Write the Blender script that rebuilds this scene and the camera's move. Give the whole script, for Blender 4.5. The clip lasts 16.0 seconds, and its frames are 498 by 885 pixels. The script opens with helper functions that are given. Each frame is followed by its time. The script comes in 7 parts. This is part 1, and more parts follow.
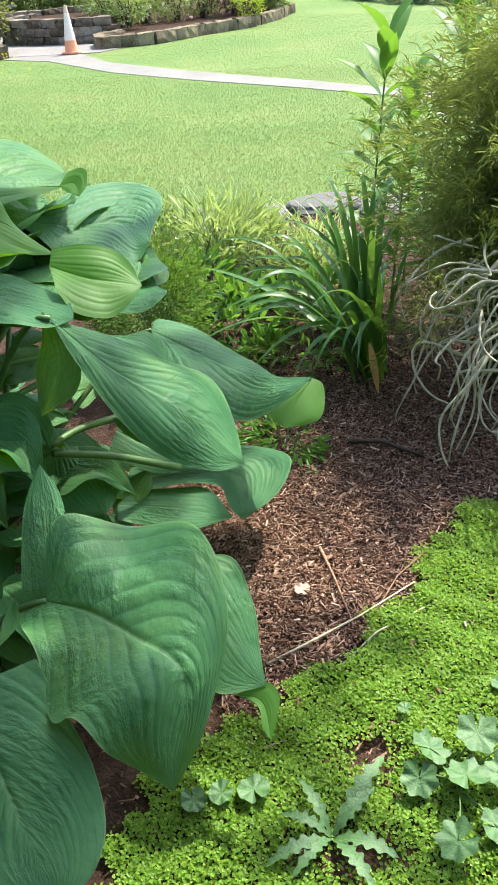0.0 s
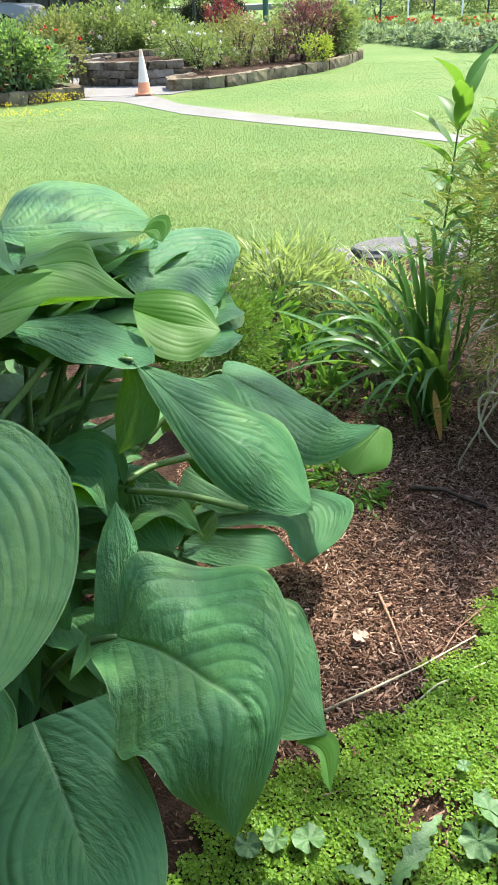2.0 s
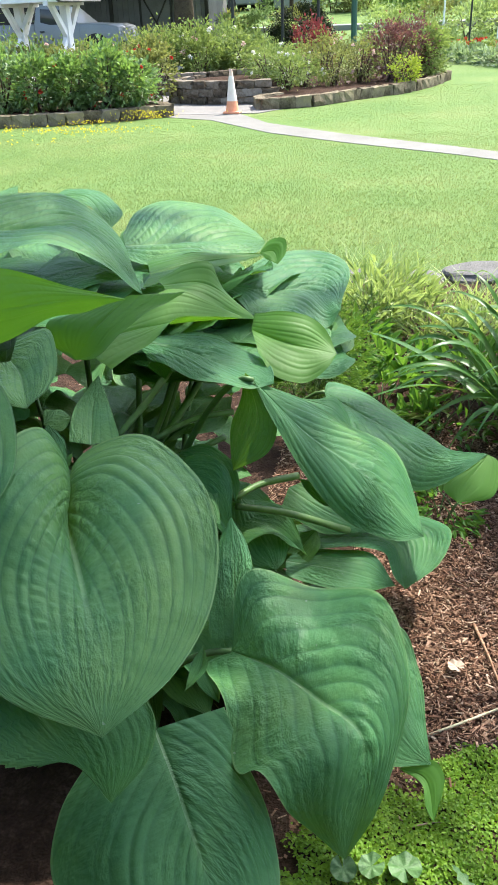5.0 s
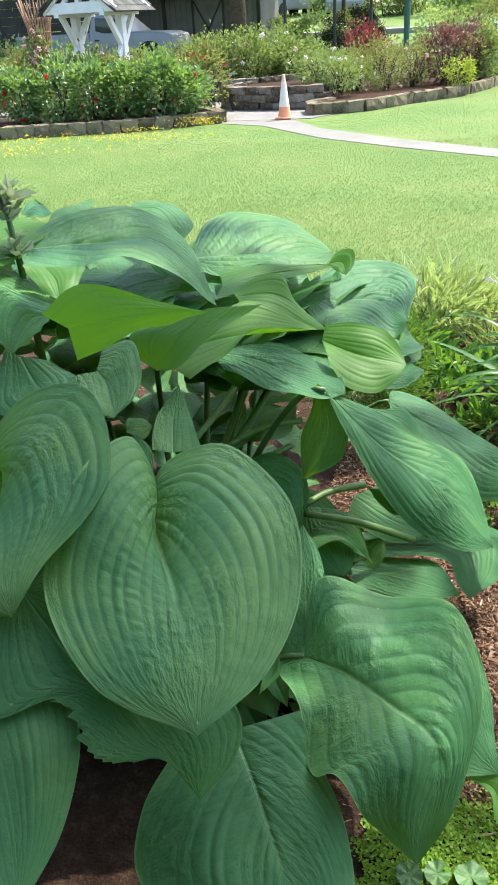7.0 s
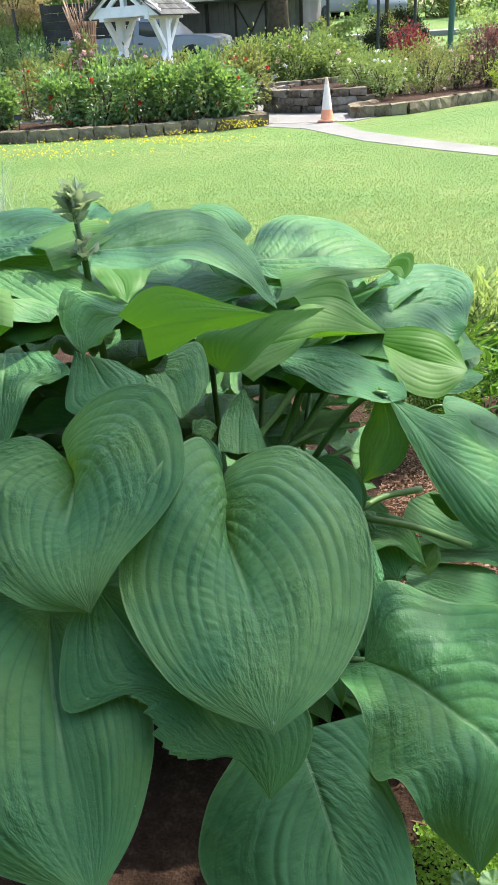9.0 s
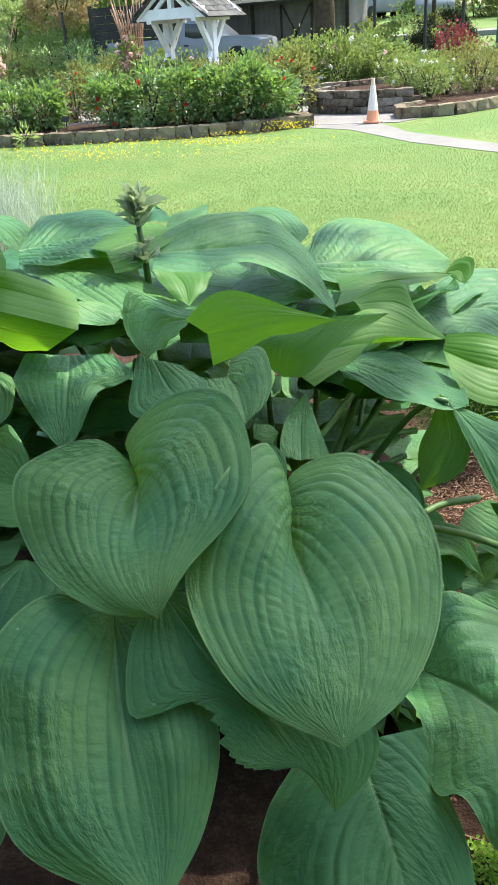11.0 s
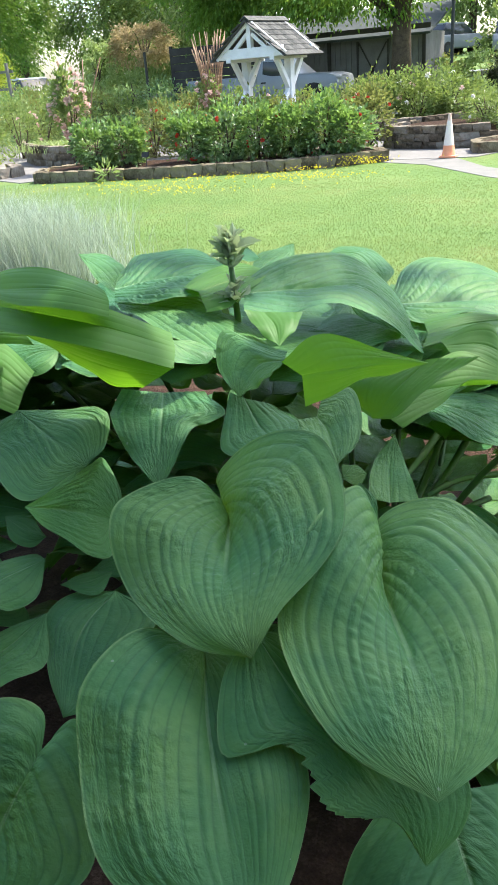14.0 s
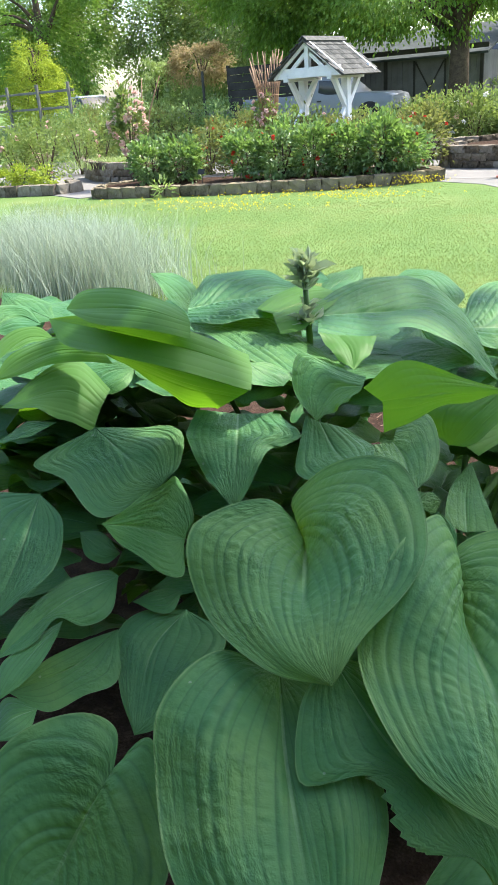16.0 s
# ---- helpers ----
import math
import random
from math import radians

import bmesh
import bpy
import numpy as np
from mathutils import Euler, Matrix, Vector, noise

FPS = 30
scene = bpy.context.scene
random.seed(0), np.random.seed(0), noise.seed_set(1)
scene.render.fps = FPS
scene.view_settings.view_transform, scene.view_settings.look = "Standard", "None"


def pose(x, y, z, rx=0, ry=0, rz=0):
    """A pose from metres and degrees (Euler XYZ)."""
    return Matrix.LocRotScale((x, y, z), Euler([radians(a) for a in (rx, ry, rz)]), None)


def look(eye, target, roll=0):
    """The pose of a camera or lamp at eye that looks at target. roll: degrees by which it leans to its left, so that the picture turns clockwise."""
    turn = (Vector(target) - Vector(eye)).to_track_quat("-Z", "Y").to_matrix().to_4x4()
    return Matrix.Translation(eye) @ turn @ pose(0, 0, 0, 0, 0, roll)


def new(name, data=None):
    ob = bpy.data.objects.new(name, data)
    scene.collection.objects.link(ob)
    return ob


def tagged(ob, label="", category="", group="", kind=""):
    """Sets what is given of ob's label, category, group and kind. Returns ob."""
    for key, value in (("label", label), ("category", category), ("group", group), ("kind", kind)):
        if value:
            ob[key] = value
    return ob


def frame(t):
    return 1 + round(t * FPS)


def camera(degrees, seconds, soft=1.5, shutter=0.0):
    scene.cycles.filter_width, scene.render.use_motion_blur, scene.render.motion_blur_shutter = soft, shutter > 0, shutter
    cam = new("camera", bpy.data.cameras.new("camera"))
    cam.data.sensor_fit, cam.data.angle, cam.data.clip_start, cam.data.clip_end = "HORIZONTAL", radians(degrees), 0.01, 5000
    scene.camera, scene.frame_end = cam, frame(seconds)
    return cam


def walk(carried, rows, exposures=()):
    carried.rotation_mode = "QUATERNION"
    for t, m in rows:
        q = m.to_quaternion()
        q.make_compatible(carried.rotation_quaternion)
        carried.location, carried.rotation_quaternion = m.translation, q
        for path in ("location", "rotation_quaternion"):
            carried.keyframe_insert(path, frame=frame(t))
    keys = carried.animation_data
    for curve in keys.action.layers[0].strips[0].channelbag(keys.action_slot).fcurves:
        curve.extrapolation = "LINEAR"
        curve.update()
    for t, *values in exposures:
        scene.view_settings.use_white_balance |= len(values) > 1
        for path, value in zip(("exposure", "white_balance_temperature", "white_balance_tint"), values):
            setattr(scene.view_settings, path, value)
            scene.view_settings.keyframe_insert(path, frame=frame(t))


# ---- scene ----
cam = camera(35.3, 16.0, 1.6)
PATH = [
    (0, (0.067, 0.228, 1.486), (-0.003, 1.91, 0.406), -3.1),
    (0.5, (0.058, 0.216, 1.502), (-0.063, 1.921, 0.464), -3.3),
    (1, (0.04, 0.212, 1.51), (-0.128, 1.924, 0.49), -2.9),
    (1.5, (0.03, 0.211, 1.515), (-0.17, 1.921, 0.496), -3.1),
    (2, (0.022, 0.217, 1.519), (-0.17, 1.938, 0.519), -2.5),
    (2.5, (0.003, 0.212, 1.523), (-0.225, 1.931, 0.526), -2.3),
    (3, (-0.012, 0.205, 1.531), (-0.263, 1.931, 0.553), -2.0),
    (3.5, (-0.02, 0.197, 1.538), (-0.294, 1.931, 0.581), -2.3),
    (4, (-0.044, 0.197, 1.539), (-0.353, 1.921, 0.574), -1.9),
    (4.2, (-0.052, 0.197, 1.538), (-0.373, 1.923, 0.58), -1.8),
    (6.3, (-0.105, 0.165, 1.564), (-0.515, 1.868, 0.6), -3.5),
    (6.5, (-0.11, 0.162, 1.567), (-0.533, 1.867, 0.612), -3.4),
    (7, (-0.123, 0.154, 1.571), (-0.592, 1.852, 0.624), -3.4),
    (7.5, (-0.138, 0.147, 1.573), (-0.642, 1.839, 0.633), -3.4),
    (8, (-0.151, 0.141, 1.575), (-0.685, 1.827, 0.64), -3.7),
    (8.5, (-0.165, 0.136, 1.575), (-0.714, 1.816, 0.641), -3.6),
    (9, (-0.174, 0.134, 1.577), (-0.726, 1.812, 0.64), -3.7),
    (9.2, (-0.187, 0.133, 1.58), (-0.741, 1.812, 0.645), -3.5),
    (11.5, (-0.224, 0.132, 1.584), (-0.9, 1.772, 0.66), -4.3),
    (12, (-0.234, 0.126, 1.589), (-0.944, 1.761, 0.683), -4.2),
    (12.5, (-0.24, 0.122, 1.591), (-0.981, 1.746, 0.69), -4.6),
    (13, (-0.246, 0.116, 1.597), (-1.016, 1.739, 0.718), -4.8),
    (13.5, (-0.25, 0.111, 1.605), (-1.034, 1.737, 0.743), -4.7),
    (14, (-0.255, 0.112, 1.607), (-1.057, 1.734, 0.756), -4.7),
    (14.5, (-0.267, 0.109, 1.611), (-1.088, 1.724, 0.765), -4.5),
    (15, (-0.282, 0.103, 1.613), (-1.131, 1.706, 0.769), -4.5),
    (15.5, (-0.293, 0.095, 1.618), (-1.167, 1.686, 0.78), -4.6),
    (16, (-0.304, 0.092, 1.624), (-1.212, 1.68, 0.816), -4.5),
]
walk(cam, [(t, look(eye, target, roll)) for t, eye, target, roll in PATH])

# ---- light ----
SUN_AZ, SUN_EL = 38.0, 56.0
TO_SUN = Vector((math.cos(radians(SUN_EL)) * math.sin(radians(SUN_AZ)), math.cos(radians(SUN_EL)) * math.cos(radians(SUN_AZ)), math.sin(radians(SUN_EL))))
world = bpy.data.worlds.new("sky")
scene.world = world
world.use_nodes = True
sky = world.node_tree.nodes.new("ShaderNodeTexSky")
sky.sky_type, sky.sun_disc = "NISHITA", False
sky.sun_elevation, sky.sun_rotation = radians(SUN_EL), radians(SUN_AZ)
sky.air_density, sky.dust_density, sky.ozone_density = 1.0, 2.5, 1.0
world.node_tree.links.new(sky.outputs["Color"], world.node_tree.nodes["Background"].inputs["Color"])
world.node_tree.nodes["Background"].inputs["Strength"].default_value = 0.20
sun = new("sun", bpy.data.lights.new("sun", "SUN"))
sun.data.energy, sun.data.angle, sun.data.color = 4.0, radians(0.6), (1.0, 0.95, 0.86)
sun.matrix_world = look((0, 0, 30), Vector((0, 0, 30)) - TO_SUN)
scene.view_settings.exposure = 1.46


# ---- materials ----
def material(name, build):
    m = bpy.data.materials.new(name)
    m.use_nodes = True
    nt = m.node_tree
    nt.nodes.clear()
    out = nt.nodes.new("ShaderNodeOutputMaterial")
    build(nt, out)
    return m


def node(nt, kind, **inputs):
    n = nt.nodes.new(kind)
    for k, v in inputs.items():
        n.inputs[k.replace("_", " ")].default_value = v
    return n


def ramp(nt, fac, stops):
    r = nt.nodes.new("ShaderNodeValToRGB")
    el = r.color_ramp.elements
    while len(el) < len(stops):
        el.new(0.5)
    for e, (p, c) in zip(el, stops):
        e.position, e.color = p, (*c, 1)
    nt.links.new(fac, r.inputs["Fac"])
    return r.outputs["Color"]


def noise_fac(nt, scale, detail=4.0, rough=0.6, vector=None, kind="Object"):
    n = node(nt, "ShaderNodeTexNoise", Scale=scale, Detail=detail, Roughness=rough)
    if vector is None:
        vector = nt.nodes.new("ShaderNodeTexCoord").outputs[kind]
    nt.links.new(vector, n.inputs["Vector"])
    return n.outputs["Fac"]


def mix(nt, fac, a, b, mode="MIX"):
    n = nt.nodes.new("ShaderNodeMix")
    n.data_type, n.blend_type = "RGBA", mode
    for sock, v in ((n.inputs[0], fac), (n.inputs[6], a), (n.inputs[7], b)):
        if isinstance(v, bpy.types.NodeSocket):
            nt.links.new(v, sock)
        else:
            sock.default_value = v if isinstance(v, float) else (*v, 1)
    return n.outputs[2]


def bump(nt, height, strength, distance):
    b = node(nt, "ShaderNodeBump", Strength=strength, Distance=distance)
    nt.links.new(height, b.inputs["Height"])
    return b.outputs["Normal"]


def math_node(nt, op, a, b=None):
    n = nt.nodes.new("ShaderNodeMath")
    n.operation = op
    for sock, v in zip(n.inputs, (a, b)):
        if v is None:
            continue
        if isinstance(v, bpy.types.NodeSocket):
            nt.links.new(v, sock)
        else:
            sock.default_value = v
    return n.outputs[0]


def plain(name, stops, scale=6.0, rough=0.7, metal=0.0, relief=0.3, depth=0.004, fine=60.0, coat=0.0, per_piece=0.0):
    """Two scales of variation in colour, and fine relief."""
    def build(nt, out):
        p = node(nt, "ShaderNodeBsdfPrincipled", Roughness=rough, Metallic=metal)
        p.inputs["Coat Weight"].default_value = coat
        p.inputs["Specular IOR Level"].default_value = 0.08 if rough >= 0.85 else 0.4
        a = noise_fac(nt, scale, 5.0)
        b = noise_fac(nt, fine, 3.0)
        f = math_node(nt, "ADD", math_node(nt, "MULTIPLY", a, 0.65), math_node(nt, "MULTIPLY", b, 0.35))
        if per_piece:
            info = nt.nodes.new("ShaderNodeObjectInfo")
            f = math_node(nt, "ADD", f, math_node(nt, "MULTIPLY", math_node(nt, "SUBTRACT", info.outputs["Random"], 0.5), per_piece))
        nt.links.new(ramp(nt, f, stops), p.inputs["Base Color"])
        nt.links.new(bump(nt, b, relief, depth), p.inputs["Normal"])
        nt.links.new(p.outputs[0], out.inputs["Surface"])
    return material(name, build)


def foliage(name, dark, light, through_colour, rough=0.5, share=0.35, spec=0.25, island=0.8):
    """Leaf: a glossy face with light passing through it; each leaf has a tone of its own."""
    def build(nt, out):
        geo = nt.nodes.new("ShaderNodeNewGeometry")
        info = nt.nodes.new("ShaderNodeObjectInfo")
        f = math_node(nt, "ADD", math_node(nt, "MULTIPLY", geo.outputs["Random Per Island"], island), math_node(nt, "MULTIPLY", info.outputs["Random"], 1.0 - island))
        col = ramp(nt, f, [(0.1, dark), (0.9, light)])
        p = node(nt, "ShaderNodeBsdfPrincipled", Roughness=rough)
        p.inputs["Specular IOR Level"].default_value = spec
        nt.links.new(col, p.inputs["Base Color"])
        tr = nt.nodes.new("ShaderNodeBsdfTranslucent")
        nt.links.new(mix(nt, f, tuple(c * 0.7 for c in through_colour), through_colour), tr.inputs["Color"])
        m = node(nt, "ShaderNodeMixShader", Fac=share)
        nt.links.new(p.outputs[0], m.inputs[1])
        nt.links.new(tr.outputs[0], m.inputs[2])
        nt.links.new(m.outputs[0], out.inputs["Surface"])
    return material(name, build)


def hosta_material(nt, out):
    tc = nt.nodes.new("ShaderNodeTexCoord")
    sep = nt.nodes.new("ShaderNodeSeparateXYZ")
    nt.links.new(tc.outputs["UV"], sep.inputs[0])
    across = math_node(nt, "ABSOLUTE", math_node(nt, "SUBTRACT", math_node(nt, "MULTIPLY", sep.outputs[0], 2.0), 1.0))
    # the second map counts the side veins across the blade
    veins = nt.nodes.new("ShaderNodeUVMap")
    veins.uv_map = "veins"
    count = nt.nodes.new("ShaderNodeSeparateXYZ")
    nt.links.new(veins.outputs["UV"], count.inputs[0])
    cells = nt.nodes.new("ShaderNodeCombineXYZ")
    nt.links.new(count.outputs[0], cells.inputs[0])
    nt.links.new(math_node(nt, "MULTIPLY", count.outputs[1], 11.0), cells.inputs[1])
    info = nt.nodes.new("ShaderNodeObjectInfo")
    nt.links.new(math_node(nt, "MULTIPLY", info.outputs["Random"], 40.0), cells.inputs[2])
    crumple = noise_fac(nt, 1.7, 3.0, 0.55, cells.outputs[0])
    patch = noise_fac(nt, 7.0, 4.0)
    speck = noise_fac(nt, 90.0, 3.0)
    f = math_node(nt, "ADD", math_node(nt, "MULTIPLY", patch, 0.75), math_node(nt, "MULTIPLY", info.outputs["Random"], 0.25))
    col = ramp(nt, f, [(0.28, (0.030, 0.114, 0.046)), (0.5, (0.058, 0.164, 0.056)), (0.72, (0.118, 0.230, 0.060))])
    # waxy bloom, thinner where it has rubbed off
    bloom = math_node(nt, "MULTIPLY", noise_fac(nt, 14.0, 5.0), 0.4)
    col = mix(nt, bloom, col, (0.060, 0.172, 0.080))
    vein = math_node(nt, "POWER", math_node(nt, "ABSOLUTE", math_node(nt, "COSINE", math_node(nt, "MULTIPLY", count.outputs[0], math.pi))), 30.0)
    col = mix(nt, math_node(nt, "MULTIPLY", vein, 0.6), col, (0.020, 0.078, 0.040))
    # cross veins and mottling between the ribs
    fine = nt.nodes.new("ShaderNodeCombineXYZ")
    nt.links.new(math_node(nt, "MULTIPLY", count.outputs[0], 1.3), fine.inputs[0])
    nt.links.new(math_node(nt, "MULTIPLY", count.outputs[1], 46.0), fine.inputs[1])
    mottle = noise_fac(nt, 1.5, 3.0, 0.6, fine.outputs[0])
    col = mix(nt, math_node(nt, "MULTIPLY", math_node(nt, "MAXIMUM", math_node(nt, "SUBTRACT", 0.5, mottle), 0.0), 0.9), col, (0.026, 0.095, 0.05))
    rib = math_node(nt, "LESS_THAN", across, 0.019)
    fade = math_node(nt, "MAXIMUM", math_node(nt, "SUBTRACT", 0.75, sep.outputs[1]), 0.0)
    col = mix(nt, math_node(nt, "MULTIPLY", rib, fade), col, (0.25, 0.38, 0.2))
    # hollows of the crumple darkened in the colour, standing for crease shade
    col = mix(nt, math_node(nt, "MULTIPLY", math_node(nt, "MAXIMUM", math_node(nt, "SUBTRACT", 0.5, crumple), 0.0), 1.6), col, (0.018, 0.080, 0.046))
    # a few pale specks and scuffs
    scuff = math_node(nt, "GREATER_THAN", noise_fac(nt, 55.0, 2.0), 0.76)
    col = mix(nt, math_node(nt, "MULTIPLY", scuff, 0.5), col, (0.3, 0.36, 0.24))
    rim = math_node(nt, "GREATER_THAN", across, 0.984)
    col = mix(nt, math_node(nt, "MULTIPLY", rim, 0.3), col, (0.24, 0.36, 0.14))
    p = node(nt, "ShaderNodeBsdfPrincipled", Roughness=0.46)
    p.inputs["Specular IOR Level"].default_value = 0.15
    nt.links.new(col, p.inputs["Base Color"])
    relief = math_node(nt, "ADD", math_node(nt, "MULTIPLY", speck, 0.35), math_node(nt, "MULTIPLY", mottle, 0.3))
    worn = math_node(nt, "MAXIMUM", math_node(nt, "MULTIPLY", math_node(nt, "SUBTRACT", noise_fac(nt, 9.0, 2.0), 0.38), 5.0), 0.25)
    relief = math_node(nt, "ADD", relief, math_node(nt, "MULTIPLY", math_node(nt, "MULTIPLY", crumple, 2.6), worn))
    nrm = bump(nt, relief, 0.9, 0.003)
    nt.links.new(nrm, p.inputs["Normal"])
    tr = nt.nodes.new("ShaderNodeBsdfTranslucent")
    nt.links.new(mix(nt, patch, (0.20, 0.50, 0.02), (0.34, 0.62, 0.03)), tr.inputs["Color"])
    m = node(nt, "ShaderNodeMixShader", Fac=0.2)
    nt.links.new(p.outputs[0], m.inputs[1])
    nt.links.new(tr.outputs[0], m.inputs[2])
    nt.links.new(m.outputs[0], out.inputs["Surface"])


def lawn_material(nt, out):
    a = noise_fac(nt, 0.55, 4.0)
    b = noise_fac(nt, 9.0, 5.0, 0.7)
    c = noise_fac(nt, 160.0, 3.0, 0.8)
    col = ramp(nt, a, [(0.3, (0.058, 0.108, 0.026)), (0.5, (0.096, 0.142, 0.036)), (0.7, (0.165, 0.175, 0.062))])
    col = mix(nt, math_node(nt, "MULTIPLY", b, 0.6), col, (0.15, 0.235, 0.075))
    col = mix(nt, math_node(nt, "MULTIPLY", c, 0.5), col, (0.105, 0.20, 0.058))
    p = node(nt, "ShaderNodeBsdfPrincipled", Roughness=0.8)
    p.inputs["Specular IOR Level"].default_value = 0.1
    nt.links.new(col, p.inputs["Base Color"])
    nt.links.new(bump(nt, c, 0.6, 0.015), p.inputs["Normal"])
    nt.links.new(p.outputs[0], out.inputs["Surface"])


def grass_material(nt, out):
    """Blades with patches of lush and of dry grass."""
    geo = nt.nodes.new("ShaderNodeNewGeometry")
    patch = noise_fac(nt, 0.55, 4.0)
    small = noise_fac(nt, 2.6, 4.0)
    f = math_node(nt, "ADD", math_node(nt, "MULTIPLY", patch, 0.9), math_node(nt, "MULTIPLY", math_node(nt, "SUBTRACT", small, 0.5), 0.7))
    col = ramp(nt, f, [(0.28, (0.080, 0.150, 0.048)), (0.45, (0.142, 0.200, 0.068)), (0.6, (0.232, 0.245, 0.10)), (0.72, (0.33, 0.29, 0.155))])
    col = mix(nt, math_node(nt, "MULTIPLY", geo.outputs["Random Per Island"], 0.25), col, (0.14, 0.25, 0.05))
    p = node(nt, "ShaderNodeBsdfPrincipled", Roughness=0.55)
    p.inputs["Specular IOR Level"].default_value = 0.25
    nt.links.new(col, p.inputs["Base Color"])
    tr = nt.nodes.new("ShaderNodeBsdfTranslucent")
    nt.links.new(mix(nt, f, (0.32, 0.48, 0.12), (0.48, 0.5, 0.2)), tr.inputs["Color"])
    m = node(nt, "ShaderNodeMixShader", Fac=0.28)
    nt.links.new(p.outputs[0], m.inputs[1])
    nt.links.new(tr.outputs[0], m.inputs[2])
    nt.links.new(m.outputs[0], out.inputs["Surface"])


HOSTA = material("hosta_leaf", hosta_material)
UNDERSIDE = foliage("hosta_underside", (0.055, 0.155, 0.030), (0.085, 0.20, 0.040), (0.24, 0.54, 0.02), 0.5, 0.36, 0.2, 0.0)
LAWN = material("lawn", lawn_material)
STALK = plain("stalk", [(0.3, (0.055, 0.125, 0.035)), (0.7, (0.11, 0.20, 0.06))], 20.0, 0.5)
BARK = plain("bark", [(0.3, (0.045, 0.033, 0.025)), (0.7, (0.13, 0.1, 0.075))], 8.0, 0.9, relief=0.9, depth=0.02, fine=25.0)
TWIG = plain("grey_twig", [(0.3, (0.34, 0.32, 0.19)), (0.7, (0.60, 0.57, 0.40))], 30.0, 0.85, relief=0.6)
CHIP = plain("wood_chip", [(0.2, (0.10, 0.045, 0.028)), (0.45, (0.24, 0.13, 0.08)), (0.62, (0.42, 0.28, 0.19)), (0.85, (0.62, 0.5, 0.38))], 40.0, 0.85, relief=0.6, depth=0.002, fine=300.0)
SOIL = plain("mulch", [(0.25, (0.016, 0.009, 0.007)), (0.5, (0.042, 0.025, 0.017)), (0.75, (0.11, 0.068, 0.046))], 18.0, 0.95, relief=1.0, depth=0.01, fine=120.0)
GRAVEL = plain("gravel", [(0.3, (0.15, 0.145, 0.135)), (0.7, (0.25, 0.24, 0.225))], 1.2, 0.9, relief=0.8, depth=0.01, fine=70.0)
CONCRETE = plain("concrete", [(0.3, (0.15, 0.147, 0.135)), (0.7, (0.225, 0.218, 0.20))], 2.0, 0.85, relief=0.4, fine=80.0)
STONE = plain("wall_stone", [(0.22, (0.04, 0.034, 0.025)), (0.42, (0.13, 0.105, 0.075)), (0.6, (0.22, 0.19, 0.15)), (0.8, (0.33, 0.3, 0.25))], 9.0, 0.9, relief=1.0, depth=0.02, fine=45.0, per_piece=0.35)
WHITE = plain("white_paint", [(0.2, (0.62, 0.63, 0.63)), (0.6, (0.80, 0.80, 0.79))], 5.0, 0.55, relief=0.2)
SHINGLE = plain("shingle", [(0.3, (0.05, 0.052, 0.05)), (0.7, (0.12, 0.12, 0.112))], 10.0, 0.85, relief=0.7, depth=0.01, per_piece=0.4)
PALE_LEAF = foliage("pale_leaf", (0.16, 0.27, 0.07), (0.46, 0.52, 0.28), (0.45, 0.58, 0.14))
ROSE_LEAF = foliage("rose_leaf", (0.045, 0.11, 0.04), (0.25, 0.36, 0.15), (0.28, 0.46, 0.08), 0.35, spec=0.55)
BUSH_LEAF = foliage("bush_leaf", (0.08, 0.15, 0.045), (0.24, 0.31, 0.11), (0.32, 0.42, 0.09), 0.45)
OLIVE_LEAF = foliage("olive_leaf", (0.09, 0.10, 0.035), (0.24, 0.26, 0.09), (0.3, 0.34, 0.08), 0.5)
RED_LEAF = foliage("red_leaf", (0.10, 0.03, 0.035), (0.24, 0.08, 0.08), (0.3, 0.05, 0.05))
PURPLE_LEAF = foliage("purple_leaf", (0.07, 0.04, 0.045), (0.2, 0.13, 0.12), (0.25, 0.1, 0.08))
YELLOW_LEAF = foliage("yellow_leaf", (0.16, 0.25, 0.03), (0.42, 0.5, 0.07), (0.5, 0.6, 0.06))
TREE_LEAF = foliage("tree_leaf", (0.05, 0.13, 0.03), (0.14, 0.26, 0.06), (0.36, 0.55, 0.08), 0.45, 0.45)
BROWN_LEAF = foliage("brown_leaf", (0.28, 0.2, 0.11), (0.5, 0.4, 0.23), (0.5, 0.42, 0.2))
CONIFER = foliage("conifer_needle", (0.05, 0.12, 0.025), (0.14, 0.25, 0.04), (0.22, 0.4, 0.04), 0.55, 0.3)
THREAD = foliage("thread_needle", (0.13, 0.19, 0.042), (0.31, 0.36, 0.095), (0.46, 0.54, 0.12), 0.55, 0.46)
# darker copy of the thread needles, its colour carrying the shrub's inner shade
THREAD_SHADE = foliage("thread_shade", (0.03, 0.055, 0.018), (0.08, 0.11, 0.035), (0.12, 0.18, 0.04), 0.6, 0.3)
GRASS = material("grass_blade", grass_material)
BLUE_GRASS = foliage("blue_grass", (0.25, 0.33, 0.27), (0.5, 0.57, 0.46), (0.4, 0.48, 0.3), 0.6, 0.35)
STRAP = foliage("strap_leaf", (0.03, 0.10, 0.03), (0.08, 0.2, 0.05), (0.22, 0.42, 0.04), 0.35)
COVER = foliage("cover_leaf", (0.09, 0.20, 0.022), (0.20, 0.33, 0.04), (0.5, 0.75, 0.05), 0.4)
FRESH = foliage("fresh_leaf", (0.03, 0.10, 0.022), (0.09, 0.21, 0.04), (0.22, 0.45, 0.04), 0.45, spec=0.2)
